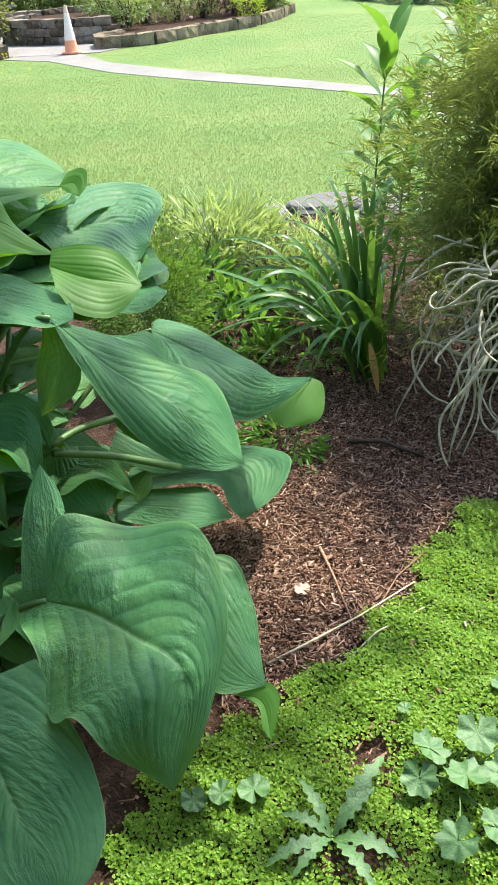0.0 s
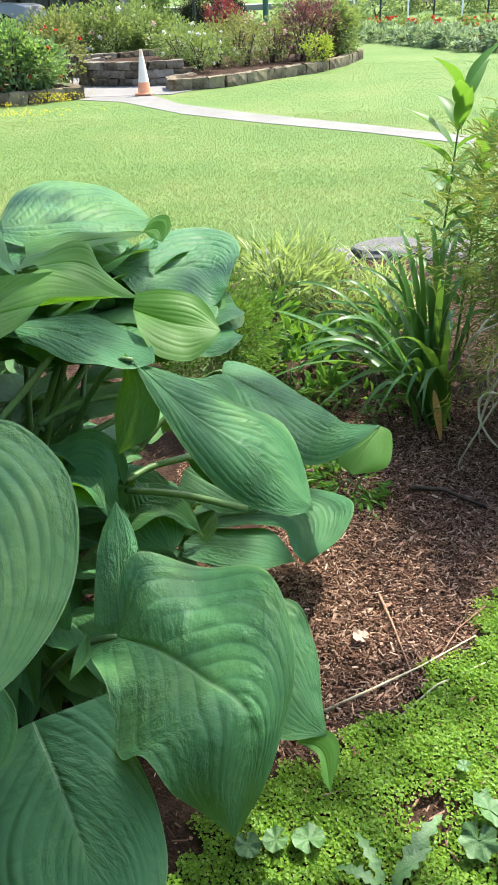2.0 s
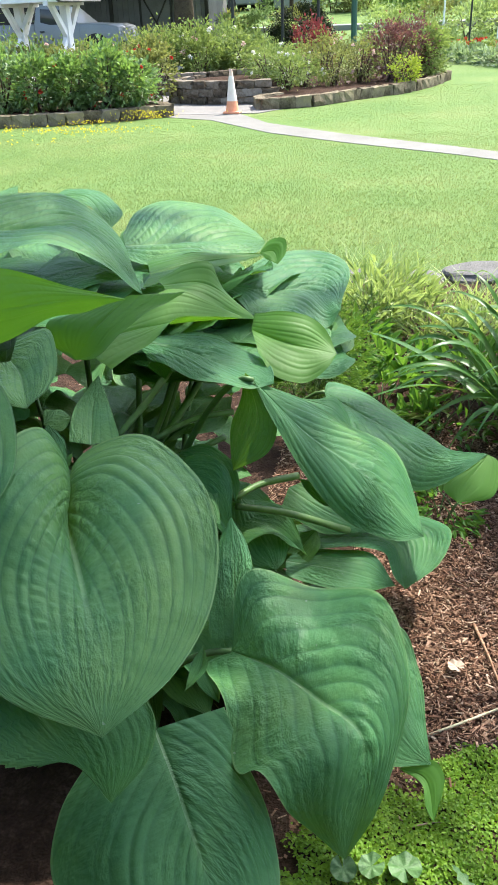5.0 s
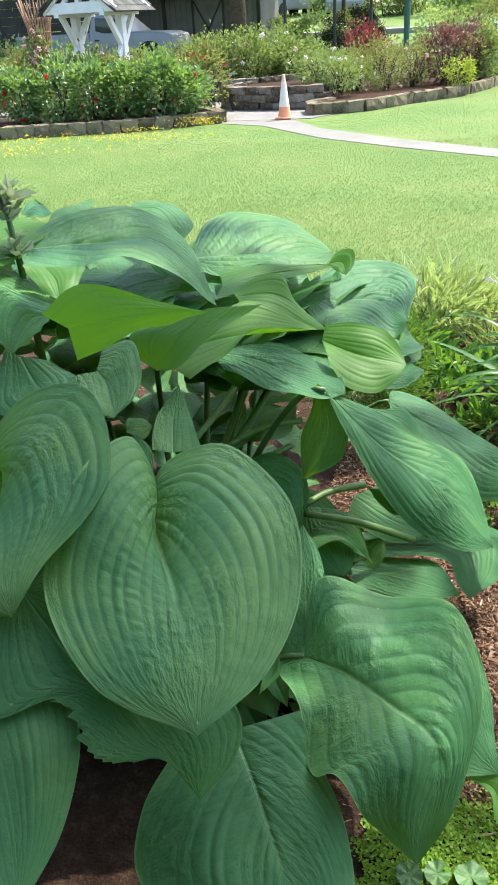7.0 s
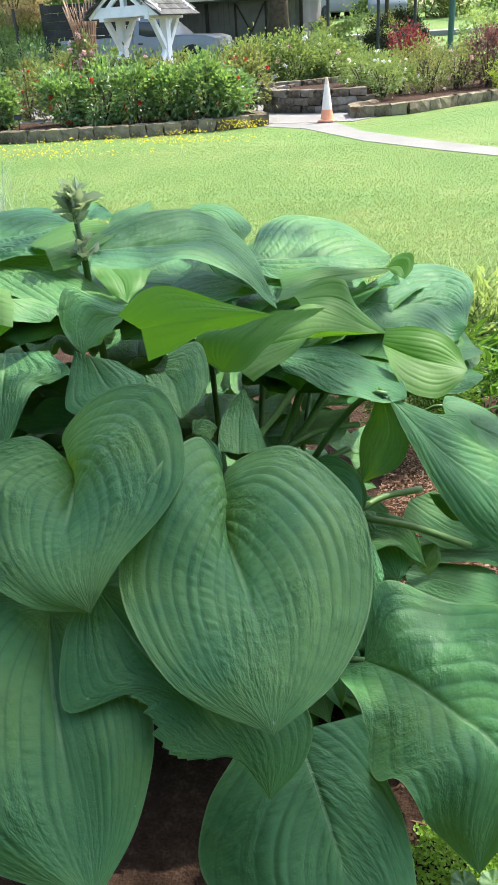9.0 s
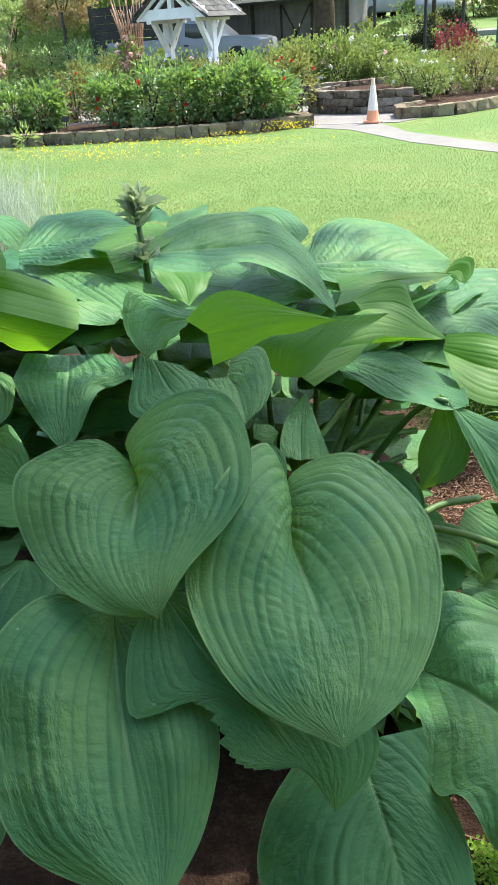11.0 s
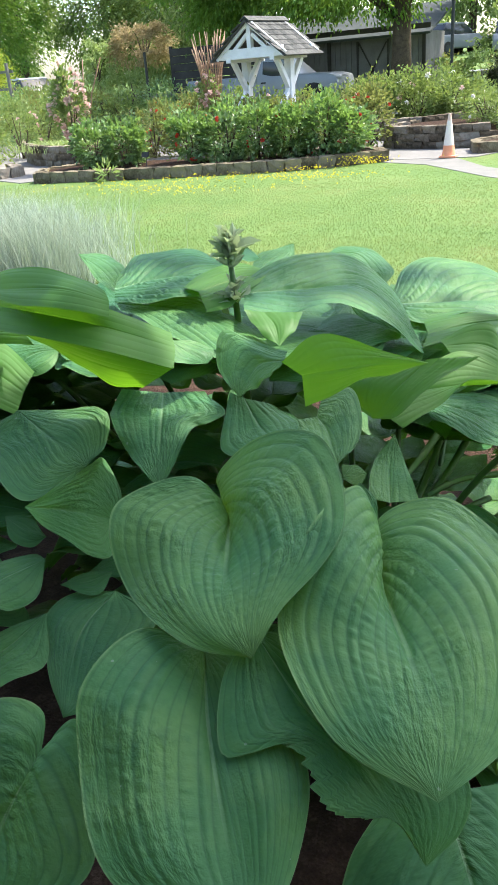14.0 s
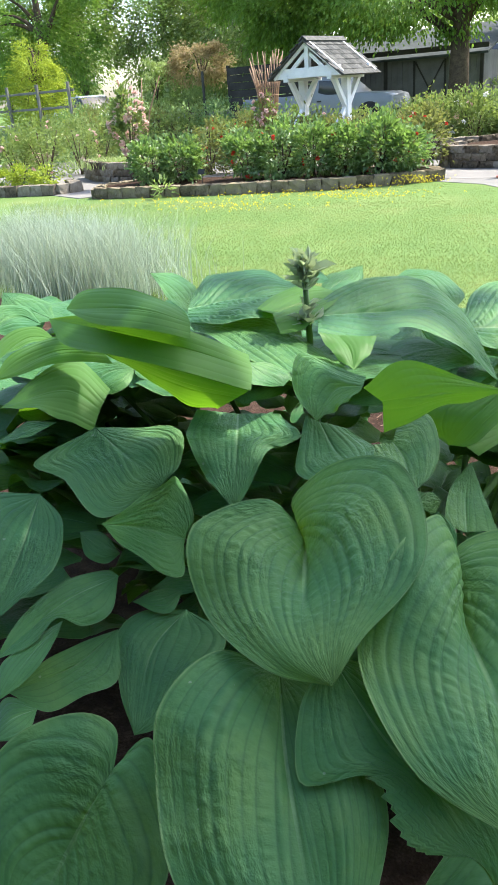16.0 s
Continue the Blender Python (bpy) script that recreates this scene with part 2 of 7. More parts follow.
WEED = plain("weed_leaf", [(0.3, (0.038, 0.098, 0.030)), (0.7, (0.085, 0.175, 0.055))], 45.0, 0.55, relief=0.6, depth=0.003, fine=170.0)


def bloom_material(name, a, b):
    return foliage(name, a, b, b, 0.6, 0.3)


RED_BLOOM = bloom_material("red_petal", (0.5, 0.03, 0.02), (0.75, 0.1, 0.06))
PINK_BLOOM = bloom_material("pink_petal", (0.7, 0.38, 0.36), (0.85, 0.68, 0.62))
WHITE_BLOOM = bloom_material("white_petal", (0.75, 0.74, 0.66), (0.85, 0.85, 0.8))
YELLOW_BLOOM = bloom_material("yellow_petal", (0.75, 0.6, 0.02), (0.85, 0.75, 0.05))


# ---- mesh helpers ----
def mesh_of(name, verts, faces, mat, smooth=False, uv=None):
    me = bpy.data.meshes.new(name)
    me.from_pydata([tuple(v) for v in np.asarray(verts, float)], [], [tuple(int(i) for i in f) for f in faces])
    me.materials.append(mat)
    if smooth:
        me.polygons.foreach_set("use_smooth", np.ones(len(me.polygons), bool))
    if uv is not None:
        layer = me.uv_layers.new(name="UVMap")
        loops = np.empty(len(me.loops), np.int32)
        me.loops.foreach_get("vertex_index", loops)
        layer.data.foreach_set("uv", np.asarray(uv, np.float32)[loops].ravel())
    me.update()
    return me


def put(name, me, parent=None, label="", kind=""):
    ob = new(name, me)
    if parent is not None:
        ob.parent = parent
    return tagged(ob, label, kind=kind)


def part(name, bm, mat, parent=None, label="", smooth=False):
    me = bpy.data.meshes.new(name)
    bm.to_mesh(me)
    bm.free()
    me.materials.append(mat)
    if smooth:
        me.polygons.foreach_set("use_smooth", np.ones(len(me.polygons), bool))
    return put(name, me, parent, label)


def thing(name, label, category, at=(0, 0, 0), group="", kind=""):
    ob = new(name)
    ob.location = at
    return tagged(ob, label, category, group, kind)


def box(bm, centre, size, turn=None, bevel=0.0):
    m = Matrix.Translation(centre) @ (turn.to_4x4() if turn is not None else Matrix()) @ Matrix.Diagonal((*size, 1))
    r = bmesh.ops.create_cube(bm, size=1, matrix=m)
    if bevel:
        edges = list({e for v in r["verts"] for e in v.link_edges})
        bmesh.ops.bevel(bm, geom=edges, offset=bevel, segments=2, affect="EDGES", profile=0.6)
    return bm


def beam(bm, a, b, w, h, bevel=0.0):
    """A squared timber from a to b."""
    a, b = Vector(a), Vector(b)
    q = (b - a).to_track_quat("Y", "Z").to_matrix()
    return box(bm, (a + b) / 2, (w, (b - a).length, h), q, bevel)


def tube(points, radii, sides=6):
    """Verts and faces of a tube along points."""
    pts = [Vector(p) for p in points]
    verts, faces = [], []
    for i, p in enumerate(pts):
        d = (pts[min(i + 1, len(pts) - 1)] - pts[max(i - 1, 0)]).normalized()
        a = d.orthogonal().normalized() if i == 0 else (last - d * last.dot(d)).normalized()
        last = a
        b = d.cross(a)
        for k in range(sides):
            w = 2 * math.pi * k / sides
            verts.append(p + (a * math.cos(w) + b * math.sin(w)) * radii[i])
    for i in range(len(pts) - 1):
        for k in range(sides):
            faces.append((i * sides + k, i * sides + (k + 1) % sides, (i + 1) * sides + (k + 1) % sides, (i + 1) * sides + k))
    faces.append(tuple(range(sides - 1, -1, -1)))
    faces.append(tuple(range((len(pts) - 1) * sides, len(pts) * sides)))
    return verts, faces


def join(pieces):
    verts, faces, n = [], [], 0
    for v, f in pieces:
        verts.extend(v)
        faces.extend(tuple(i + n for i in q) for q in f)
        n += len(v)
    return verts, faces


def bend(a, b, lift, n=8):
    """Points on an arc from a to b that rises by lift between them."""
    a, b = Vector(a), Vector(b)
    return [a.lerp(b, i / n) + Vector((0, 0, lift * 4 * (i / n) * (1 - i / n))) for i in range(n + 1)]


def unit(v):
    return v / np.maximum(np.linalg.norm(v, axis=1, keepdims=True), 1e-9)


def leaf_cloud(rng, centres, directions, length, width, fold=0.15, jitter=0.35):
    """Small folded leaves, two quads each, one at every centre."""
    n = len(centres)
    d = unit(directions + rng.normal(0, jitter, (n, 3)))
    side = unit(np.cross(d, rng.normal(0, 1, (n, 3)) * 0.5 + np.array((0, 0, 1.0))))
    up = np.cross(side, d)
    ln = length * rng.uniform(0.65, 1.25, (n, 1))
    wd = width * rng.uniform(0.7, 1.25, (n, 1))
    verts = np.empty((n, 6, 3))
    verts[:, 0] = centres
    verts[:, 1] = centres + d * ln * 0.3 - side * wd * 0.45 + up * wd * fold
    verts[:, 2] = centres + d * ln * 0.68 - side * wd * 0.4 + up * wd * fold
    verts[:, 3] = centres + d * ln - up * ln * 0.12
    verts[:, 4] = centres + d * ln * 0.68 + side * wd * 0.4 + up * wd * fold
    verts[:, 5] = centres + d * ln * 0.3 + side * wd * 0.45 + up * wd * fold
    base = np.arange(n)[:, None] * 6
    faces = np.concatenate((base + np.array([[0, 1, 2, 3]]), base + np.array([[0, 3, 4, 5]])))
    return verts.reshape(-1, 3), faces


def blade_cloud(rng, roots, height, width, lean, steps=2, curl=0.5):
    """Upright grass blades: a tapered strip each."""
    n = len(roots)
    h = height * rng.uniform(0.55, 1.3, (n, 1))
    az = rng.uniform(0, 2 * np.pi, n)
    out = np.stack((np.cos(az), np.sin(az), np.zeros(n)), 1) * lean * rng.uniform(0.2, 1.4, (n, 1))
    sd = rng.uniform(0, 2 * np.pi, n)
    side = np.stack((np.cos(sd), np.sin(sd), np.zeros(n)), 1) * width * rng.uniform(0.7, 1.3, (n, 1))
    rows = []
    for i in range(steps):
        f = i / steps
        c = roots + np.array((0, 0, 1.0)) * h * f + out * h * f ** (1 + curl * 2)
        rows += [c - side * (1 - f * 0.6) / 2, c + side * (1 - f * 0.6) / 2]
    rows.append(roots + np.array((0, 0, 1.0)) * h * 0.96 + out * h)
    k = len(rows)
    verts = np.stack(rows, 1).reshape(-1, 3)
    base = np.arange(n) * k
    faces = []
    for i in range(steps - 1):
        faces += np.stack((base + 2 * i, base + 2 * i + 1, base + 2 * i + 3, base + 2 * i + 2), 1).tolist()
    faces += np.stack((base + k - 3, base + k - 2, base + k - 1), 1).tolist()
    return verts, faces


def clump_points(rng, centre, radii, n, clumps, spread=0.34, shell=0.55):
    """Points in uneven clumps that fill an ellipsoid, with gaps between them."""
    c = unit(rng.normal(0, 1, (clumps, 3))) * rng.uniform(shell, 1.0, (clumps, 1)) ** 0.6
    which = rng.integers(0, clumps, n)
    size = rng.uniform(0.6, 1.35, (clumps, 1))
    p = c[which] + rng.normal(0, spread * 0.55, (n, 3)) * size[which]
    out = unit(p + np.array((0, 0, 0.25)))
    return p * np.array(radii) + np.array(centre), out


# ---- ground, lawn, paths ----
def rise(x, y):
    """The ground is level to the rose garden and rises gently to the street behind it."""
    return float(np.interp(y, [22, 25, 29, 45, 60], [0, 0.15, 0.45, 1.45, 2.2]))


def ground_sheet():
    xs = np.concatenate((np.linspace(-900, -60, 8), np.linspace(-50, 30, 41), np.linspace(45, 900, 8)))
    ys = np.concatenate((np.linspace(-900, -30, 8), np.linspace(-20, 60, 41), np.linspace(75, 1500, 9)))
    verts = [(x, y, rise(x, y) - 0.004) for y in ys for x in xs]
    k = len(xs)
    faces = [(j * k + i, j * k + i + 1, (j + 1) * k + i + 1, (j + 1) * k + i) for j in range(len(ys) - 1) for i in range(k - 1)]
    return tagged(put("ground", mesh_of("ground", verts, faces, LAWN, True)), "mown green and yellowing grass lawn", "lawn", kind="structure")


def slab(name, outline, z, thick, mat, label, category):
    """A flat sheet with a rim of the given depth."""
    bm = bmesh.new()
    top = [bm.verts.new((x, y, z)) for x, y in outline]
    low = [bm.verts.new((x, y, z - thick)) for x, y in outline]
    bm.faces.new(top)
    k = len(top)
    for i in range(k):
        bm.faces.new((top[i], low[i], low[(i + 1) % k], top[(i + 1) % k]))
    bmesh.ops.recalc_face_normals(bm, faces=bm.faces)
    ob = part(name, bm, mat)
    return tagged(ob, label, category, kind="structure")


def mulch_bed():
    """Uneven chips-and-soil surface of the planting bed."""
    nx, ny = 110, 120
    xs, ys = np.linspace(-6.5, 3.2, nx), np.linspace(-0.8, 5.5, ny)
    verts, faces = [], []
    for y in ys:
        for x in xs:
            edge = 5.25 + 0.15 * math.sin(x * 1.7) - 0.08 * x
            f = min(1.0, max(0.0, (edge - y) / 0.25))
            z = (0.012 + 0.022 * noise.noise((x * 5, y * 5, 0)) + 0.010 * noise.noise((x * 17, y * 17, 3))) * f + 0.004 * f
            verts.append((x, min(y, edge), z - 0.02 * (1 - f)))
    for j in range(ny - 1):
        for i in range(nx - 1):
            faces.append((j * nx + i, j * nx + i + 1, (j + 1) * nx + i + 1, (j + 1) * nx + i))
    return tagged(put("planting_bed", mesh_of("planting_bed", verts, faces, SOIL, True)), "dark brown bark mulch planting bed", "flower bed", kind="structure")


ground = ground_sheet()
bed = mulch_bed()
path = slab("path", [(-5.2, 15.1), (-4.13, 14.38), (-3.36, 13.95), (-2.10, 12.30), (-0.90, 11.25), (0.46, 10.22), (1.29, 9.48), (4.2, 6.9), (4.6, 7.4), (1.36, 10.0), (0.48, 10.84), (-0.97, 12.06), (-2.31, 13.45), (-3.0, 14.75), (-4.0, 15.9), (-5.4, 16.0)], 0.004, 0.06, CONCRETE, "narrow pale concrete path across the lawn", "path")
court = slab("gravel_court", [(-5.0, 15.05), (-4.1, 14.75), (-2.7, 14.85), (-2.3, 15.6), (-3.5, 16.6), (-3.9, 22.0), (-26.0, 22.0), (-24.0, 15.6), (-13.0, 13.7), (-11.0, 12.75), (-10.4, 13.3), (-4.6, 15.1)], 0.0085, 0.05, GRAVEL, "pale gravel ground of the rose garden", "gravel ground")


def hash_grid(rng, n, x0, x1, y0, y1):
    return np.stack((rng.uniform(x0, x1, n), rng.uniform(y0, y1, n), np.zeros(n)), 1)


def lawn_blades():
    rng = np.random.default_rng(3)
    out = []
    for n, y0, y1, h, w in ((80000, 5.2, 8.0, 0.017, 0.006), (65000, 8.0, 12.0, 0.014, 0.009), (45000, 12.0, 20.0, 0.012, 0.013)):
        p = hash_grid(rng, n, -1, 1, y0, y1)
        p[:, 0] = -0.33 * p[:, 1] + p[:, 0] * (0.68 * p[:, 1])
        keep = p[:, 1] > 5.3 + 0.15 * np.sin(p[:, 0] * 1.7) - 0.08 * p[:, 0]
        # clear of the path, the walled beds and the gravel
        line = np.interp(p[:, 0], [-5.2, -3.36, -2.1, -0.9, 0.46, 1.29, 4.2], [14.9, 13.95, 12.3, 11.25, 10.22, 9.48, 6.9])
        keep &= ~((p[:, 1] > line - 0.02) & (p[:, 1] < line + 0.6 + np.clip((line - 10.5) * 0.3, 0, 0.6) + (line > 13.4) * 0.8))
        keep &= ~((p[:, 0] < -3.9) & (p[:, 1] > 15.85 + 0.305 * p[:, 0] * 1.0 - 0.0))
        right = np.interp(p[:, 0], [-3.0, -1.92, -1.7, -0.34, 0.65], [15.2, 15.7, 16.5, 17.8, 20.3])
        keep &= ~((p[:, 1] > right - 0.05) & (p[:, 0] < 0.6))
        out.append(blade_cloud(rng, p[keep], h, w, 0.5, 2))
    v, f = join(out)
    return tagged(put("lawn_grass", mesh_of("lawn_grass", v, f, GRASS)), "short uneven green lawn grass blades", "grass", kind="stuff")


lawn_blades()


# ---- stone walls ----
def stone_meshes(size, count, seed, mat):
    out = []
    rng = random.Random(seed)
    for k in range(count):
        bm = bmesh.new()
        box(bm, (0, 0, 0), size)
        bmesh.ops.subdivide_edges(bm, edges=bm.edges[:], cuts=1, use_grid_fill=True)
        for v in bm.verts:
            v.co *= 1 - 0.10 * (v.co.length / Vector(size).length) ** 2
            v.co += Vector([rng.uniform(-0.085, 0.085) * s for s in size])
        me = bpy.data.meshes.new("stone")
        bm.to_mesh(me)
        bm.free()
        me.materials.append(mat)
        out.append(me)
    return out


MOSSY = plain("mossy_stone", [(0.25, (0.04, 0.034, 0.023)), (0.42, (0.13, 0.107, 0.072)), (0.58, (0.22, 0.188, 0.13)), (0.78, (0.28, 0.24, 0.13))], 7.0, 0.95, relief=1.0, depth=0.02, fine=40.0, per_piece=0.25)
BLOCK = stone_meshes((0.30, 0.20, 0.15), 5, 4, STONE)
MOSS_BLOCK = stone_meshes((0.30, 0.20, 0.15), 5, 4, MOSSY)


def stone_wall(name, label, line, z, courses, seed, course=0.15, blocks=BLOCK):
    """Courses of rough blocks along a line of points."""
    wall = thing(name, label, "stone wall", kind="structure")
    rng = random.Random(seed)
    for c in range(courses):
        for (ax, ay), (bx, by) in zip(line, line[1:]):
            a, b = Vector((ax, ay)), Vector((bx, by))
            n = max(1, round((b - a).length / 0.31))
            turn = math.degrees(math.atan2(by - ay, bx - ax))
            for i in range(n + (c % 2)):
                f = (i + 0.5 - 0.5 * (c % 2)) / n
                q = a.lerp(b, min(max(f, 0.02), 0.98))
                ob = put("stone", rng.choice(blocks), wall)
                ob.matrix_basis = pose(q.x + rng.uniform(-0.012, 0.012), q.y + rng.uniform(-0.015, 0.015), z + (c + 0.48) * course, 0, 0, turn + rng.uniform(-3, 3) + 180 * rng.randint(0, 1)) @ Matrix.Diagonal(((b - a).length / n / 0.31 * rng.uniform(1.0, 1.09), 1, course / 0.15 * 0.99, 1))
    return wall


def raised_soil(name, outline, z, label):
    return slab(name, outline, z, z + 0.02, SOIL, label, "flower bed")


stone_wall("wall_rose_bed", "low mossy grey stone edging of the rose bed", [(-10.5, 12.72), (-7.8, 13.1), (-5.8, 13.6), (-4.25, 14.6)], 0, 1, 1, 0.2, MOSS_BLOCK)
stone_wall("wall_rose_bed_end", "low grey stone edging at the rose bed's ends", [(-4.25, 14.6), (-4.6, 15.2), (-6.0, 15.4)], 0, 1, 2, 0.2, MOSS_BLOCK)
stone_wall("wall_rose_bed_side", "low grey stone edging at the rose bed's side", [(-10.5, 12.72), (-10.9, 13.5), (-10.4, 14.3)], 0, 1, 3, 0.2, MOSS_BLOCK)
raised_soil("rose_bed", [(-10.4, 12.85), (-7.8, 13.2), (-5.8, 13.7), (-4.35, 14.65), (-4.7, 15.1), (-6.0, 15.2), (-10.3, 14.3), (-10.8, 13.5)], 0.16, "brown bark soil of the raised rose bed")
stone_wall("wall_right_bed", "low weathered stone edging round the shrub bed", [(-2.75, 15.35), (-1.9, 15.8), (-1.1, 17.0), (-0.3, 17.95), (0.3, 19.4), (0.75, 21.3)], 0, 1, 5, 0.2, MOSS_BLOCK)
stone_wall("wall_right_bed_end", "low weathered stone edging at the shrub bed's end", [(-2.75, 15.35), (-2.9, 16.0), (-2.6, 16.6)], 0, 1, 6, 0.2, MOSS_BLOCK)
raised_soil("shrub_bed", [(-2.65, 15.5), (-1.9, 15.95), (-1.2, 17.05), (-0.4, 18.0), (0.2, 19.4), (0.6, 21.3), (-3.0, 21.3), (-2.8, 16.2)], 0.15, "brown soil of the raised shrub bed")
stone_wall("wall_block_front", "dark grey rough block retaining wall", [(-4.85, 17.0), (-4.6, 16.75), (-4.0, 16.5), (-3.4, 16.4), (-2.75, 16.6)], 0, 3, 7, 0.145)
stone_wall("wall_block_side", "dark grey rough block retaining wall's side", [(-4.85, 17.0), (-4.8, 17.6), (-4.5, 18.2)], 0, 3, 8, 0.145)
raised_soil("round_bed", [(-4.75, 17.1), (-4.0, 16.62), (-3.4, 16.55), (-2.75, 16.75), (-2.75, 19.2), (-4.4, 18.2)], 0.38, "brown soil of the round block bed")
stone_wall("wall_block_back", "pale grey block retaining wall behind", [(-6.2, 19.0), (-5.4, 18.7), (-4.6, 18.9), (-3.9, 19.8)], 0, 3, 9, 0.15)
stone_wall("wall_block_far", "dark block wall of a far bed", [(-4.3, 21.0), (-3.4, 20.6), (-2.6, 20.8)], 0, 4, 10, 0.15)
stone_wall("wall_left_dark", "dark block wall of a raised grass bed", [(-13.9, 16.7), (-13.0, 15.9), (-12.2, 15.5), (-11.3, 15.3)], 0, 3, 11, 0.15)
stone_wall("wall_left_low", "low grey block edging of a round bed", [(-14.5, 13.1), (-13.0, 13.25), (-12.1, 13.4), (-11.9, 13.9), (-12.6, 14.4)], 0, 1, 12, 0.22)
stone_wall("wall_left_far", "long low pale stone kerb", [(-22.5, 26.0), (-20.5, 22.5), (-18.6, 19.9), (-18.0, 18.0)], 0, 1, 13, 0.3)


# ---- the great hosta ----
hosta = thing("hosta", "huge blue-green ribbed hosta in the mulch bed", "hosta plant", (-0.75, 1.6, 0))
CROWN = Vector((-0.75, 1.6, 0.05))
leaf_count = [0]
RIB = 0.021


def glide(points, n):
    """n points at even steps along a smooth curve through the given ones."""
    p = np.array(points, float)
    p = np.concatenate((2 * p[:1] - p[1:2], p, 2 * p[-1:] - p[-2:-1]))
    d = np.concatenate(([0], np.cumsum(np.linalg.norm(np.diff(p, axis=0), axis=1) ** 0.5)))
    out = []
    for i in range(1, len(p) - 2):
        t0, t1, t2, t3 = d[i - 1:i + 3]
        t = np.linspace(t1, t2, 40, endpoint=i == len(p) - 3)[:, None]
        a1 = (t1 - t) / (t1 - t0) * p[i - 1] + (t - t0) / (t1 - t0) * p[i]
        a2 = (t2 - t) / (t2 - t1) * p[i] + (t - t1) / (t2 - t1) * p[i + 1]
        a3 = (t3 - t) / (t3 - t2) * p[i + 1] + (t - t2) / (t3 - t2) * p[i + 2]
        b1 = (t2 - t) / (t2 - t0) * a1 + (t - t0) / (t2 - t0) * a2
        b2 = (t3 - t) / (t3 - t1) * a2 + (t - t1) / (t3 - t1) * a3
        out.append((t2 - t) / (t2 - t1) * b1 + (t - t1) / (t2 - t1) * b2)
    q = np.concatenate(out)
    s = np.concatenate(([0], np.cumsum(np.linalg.norm(np.diff(q, axis=0), axis=1))))
    s /= s[-1]
    w = np.linspace(0, 1, n)
    return np.stack([np.interp(w, s, q[:, k]) for k in range(3)], 1)


def leaf(rib, left, right, lap=0.42, pucker=0.5, dome=0.02, wave=0.15, rag=0.0, stalk=0, fine=True, cut=0, under=0):
    """One ribbed blade: its midrib runs from the stalk to the tip, and a margin swings out on either side of it.
    cut: the blade starts broad, from under another one; under: it shows its paler underside. lap: how far the side veins leave the midrib one after another; pucker: how quilted it is between them."""
    leaf_count[0] += 1
    k = leaf_count[0]
    rng = np.random.default_rng(100 + k)
    size = np.linalg.norm(np.diff(np.array(rib), axis=0), axis=1).sum()
    nv, nu = (27, 18) if not fine else (137, 130) if size > 0.24 else (97, 80) if size > 0.14 else (49, 36)
    mid = glide(rib, nu)
    sides = [glide([*m, rib[-1]] if cut else [rib[0], *m, rib[-1]], nu) for m in (left, right)]
    v = np.linspace(-1, 1, nv)[None, :]
    u = np.linspace(0, 1, nu)[:, None]
    av = np.abs(v)
    if rag:
        # eaten margin: bites of several sizes, from the widest part to the tip
        s = u[:, 0]
        bite = rag * np.clip((s - 0.33) * 16, 0, 1) * np.clip((0.97 - s) * 16, 0, 1)
        saw = (s * 11 + 0.4 * np.sin(s * 23)) % 1.0 * 0.17 + (s * 29 + 0.5 * np.sin(s * 37)) % 1.0 * 0.08
        sides[0] = sides[0] + (mid - sides[0]) * (bite * saw)[:, None]
    margin = np.where((v < 0)[..., None], sides[0][:, None, :], sides[1][:, None, :])
    half = np.linalg.norm(sides[0] - mid, axis=1).max() / 2 + np.linalg.norm(sides[1] - mid, axis=1).max() / 2
    p = mid[:, None, :] + (margin - mid[:, None, :]) * av[..., None]
    # the way out of the blade, everywhere
    n = np.cross(np.gradient(p, axis=0), np.gradient(p, axis=1))
    for _ in range(6):
        n[1:-1] = (n[:-2] + 2 * n[1:-1] + n[2:]) / 4
        n[:, 1:-1] = (n[:, :-2] + 2 * n[:, 1:-1] + n[:, 2:]) / 4
    n /= np.linalg.norm(n, axis=2, keepdims=True) + 1e-9
    if n.mean(axis=(0, 1)) @ np.array((0.1, -0.7, 0.7)) < 0:
        n = -n
    ph = rng.uniform(0, 6, 8)
    env = np.clip(np.sin(np.pi * u), 0, 1) ** 0.5
    ribs = (float(np.clip(half / 0.0165, 3, 9.5)) + 0.5) / (1 + 0.5 * lap)
    big = min(half, 0.17) / 0.15
    local = np.clip(np.linalg.norm(margin - mid[:, None, :], axis=2) / (half + 1e-9), 0, 1.2)
    course = av - lap * u * (1 - av) if lap < 1 else 0.9 * av - lap * u * (1 - 0.6 * av)
    bow = course + (0.09 * np.sin(2 * np.pi * (0.55 * ribs * course + ph[4])) + 0.07 * np.sin(2 * np.pi * (0.23 * ribs * course + ph[5]) + 1.5 * np.sign(v))) / ribs
    bow = bow + 0.010 * np.sin(7 * u + ph[2] + np.sign(v)) + 0.012 * np.sin(4 * u + 7 * av + ph[3])
    row = np.floor(ribs * bow)
    keen = 0.35 + 0.65 * (0.5 + 0.5 * np.sin(row * 7.7 + ph[1] * 3 + np.sign(v)))
    swell = np.abs(np.sin(np.pi * ribs * bow)) ** 0.7 * keen
    edge = np.clip(av * 10, 0, 1) * np.clip((1 - av) * 7, 0, 1)
    calm = np.clip((0.98 - u) * 3, 0, 1) * (1 if cut else np.clip(u * 8, 0, 1))
    soft = 0.8 + 0.35 * np.sin(6 * u + ph[4]) * np.cos(5 * v + ph[5]) + 0.2 * np.sin(11 * v + 5 * u + ph[0])
    z = dome * half * 1.6 * np.sin(np.pi * av) ** 2 * local * env
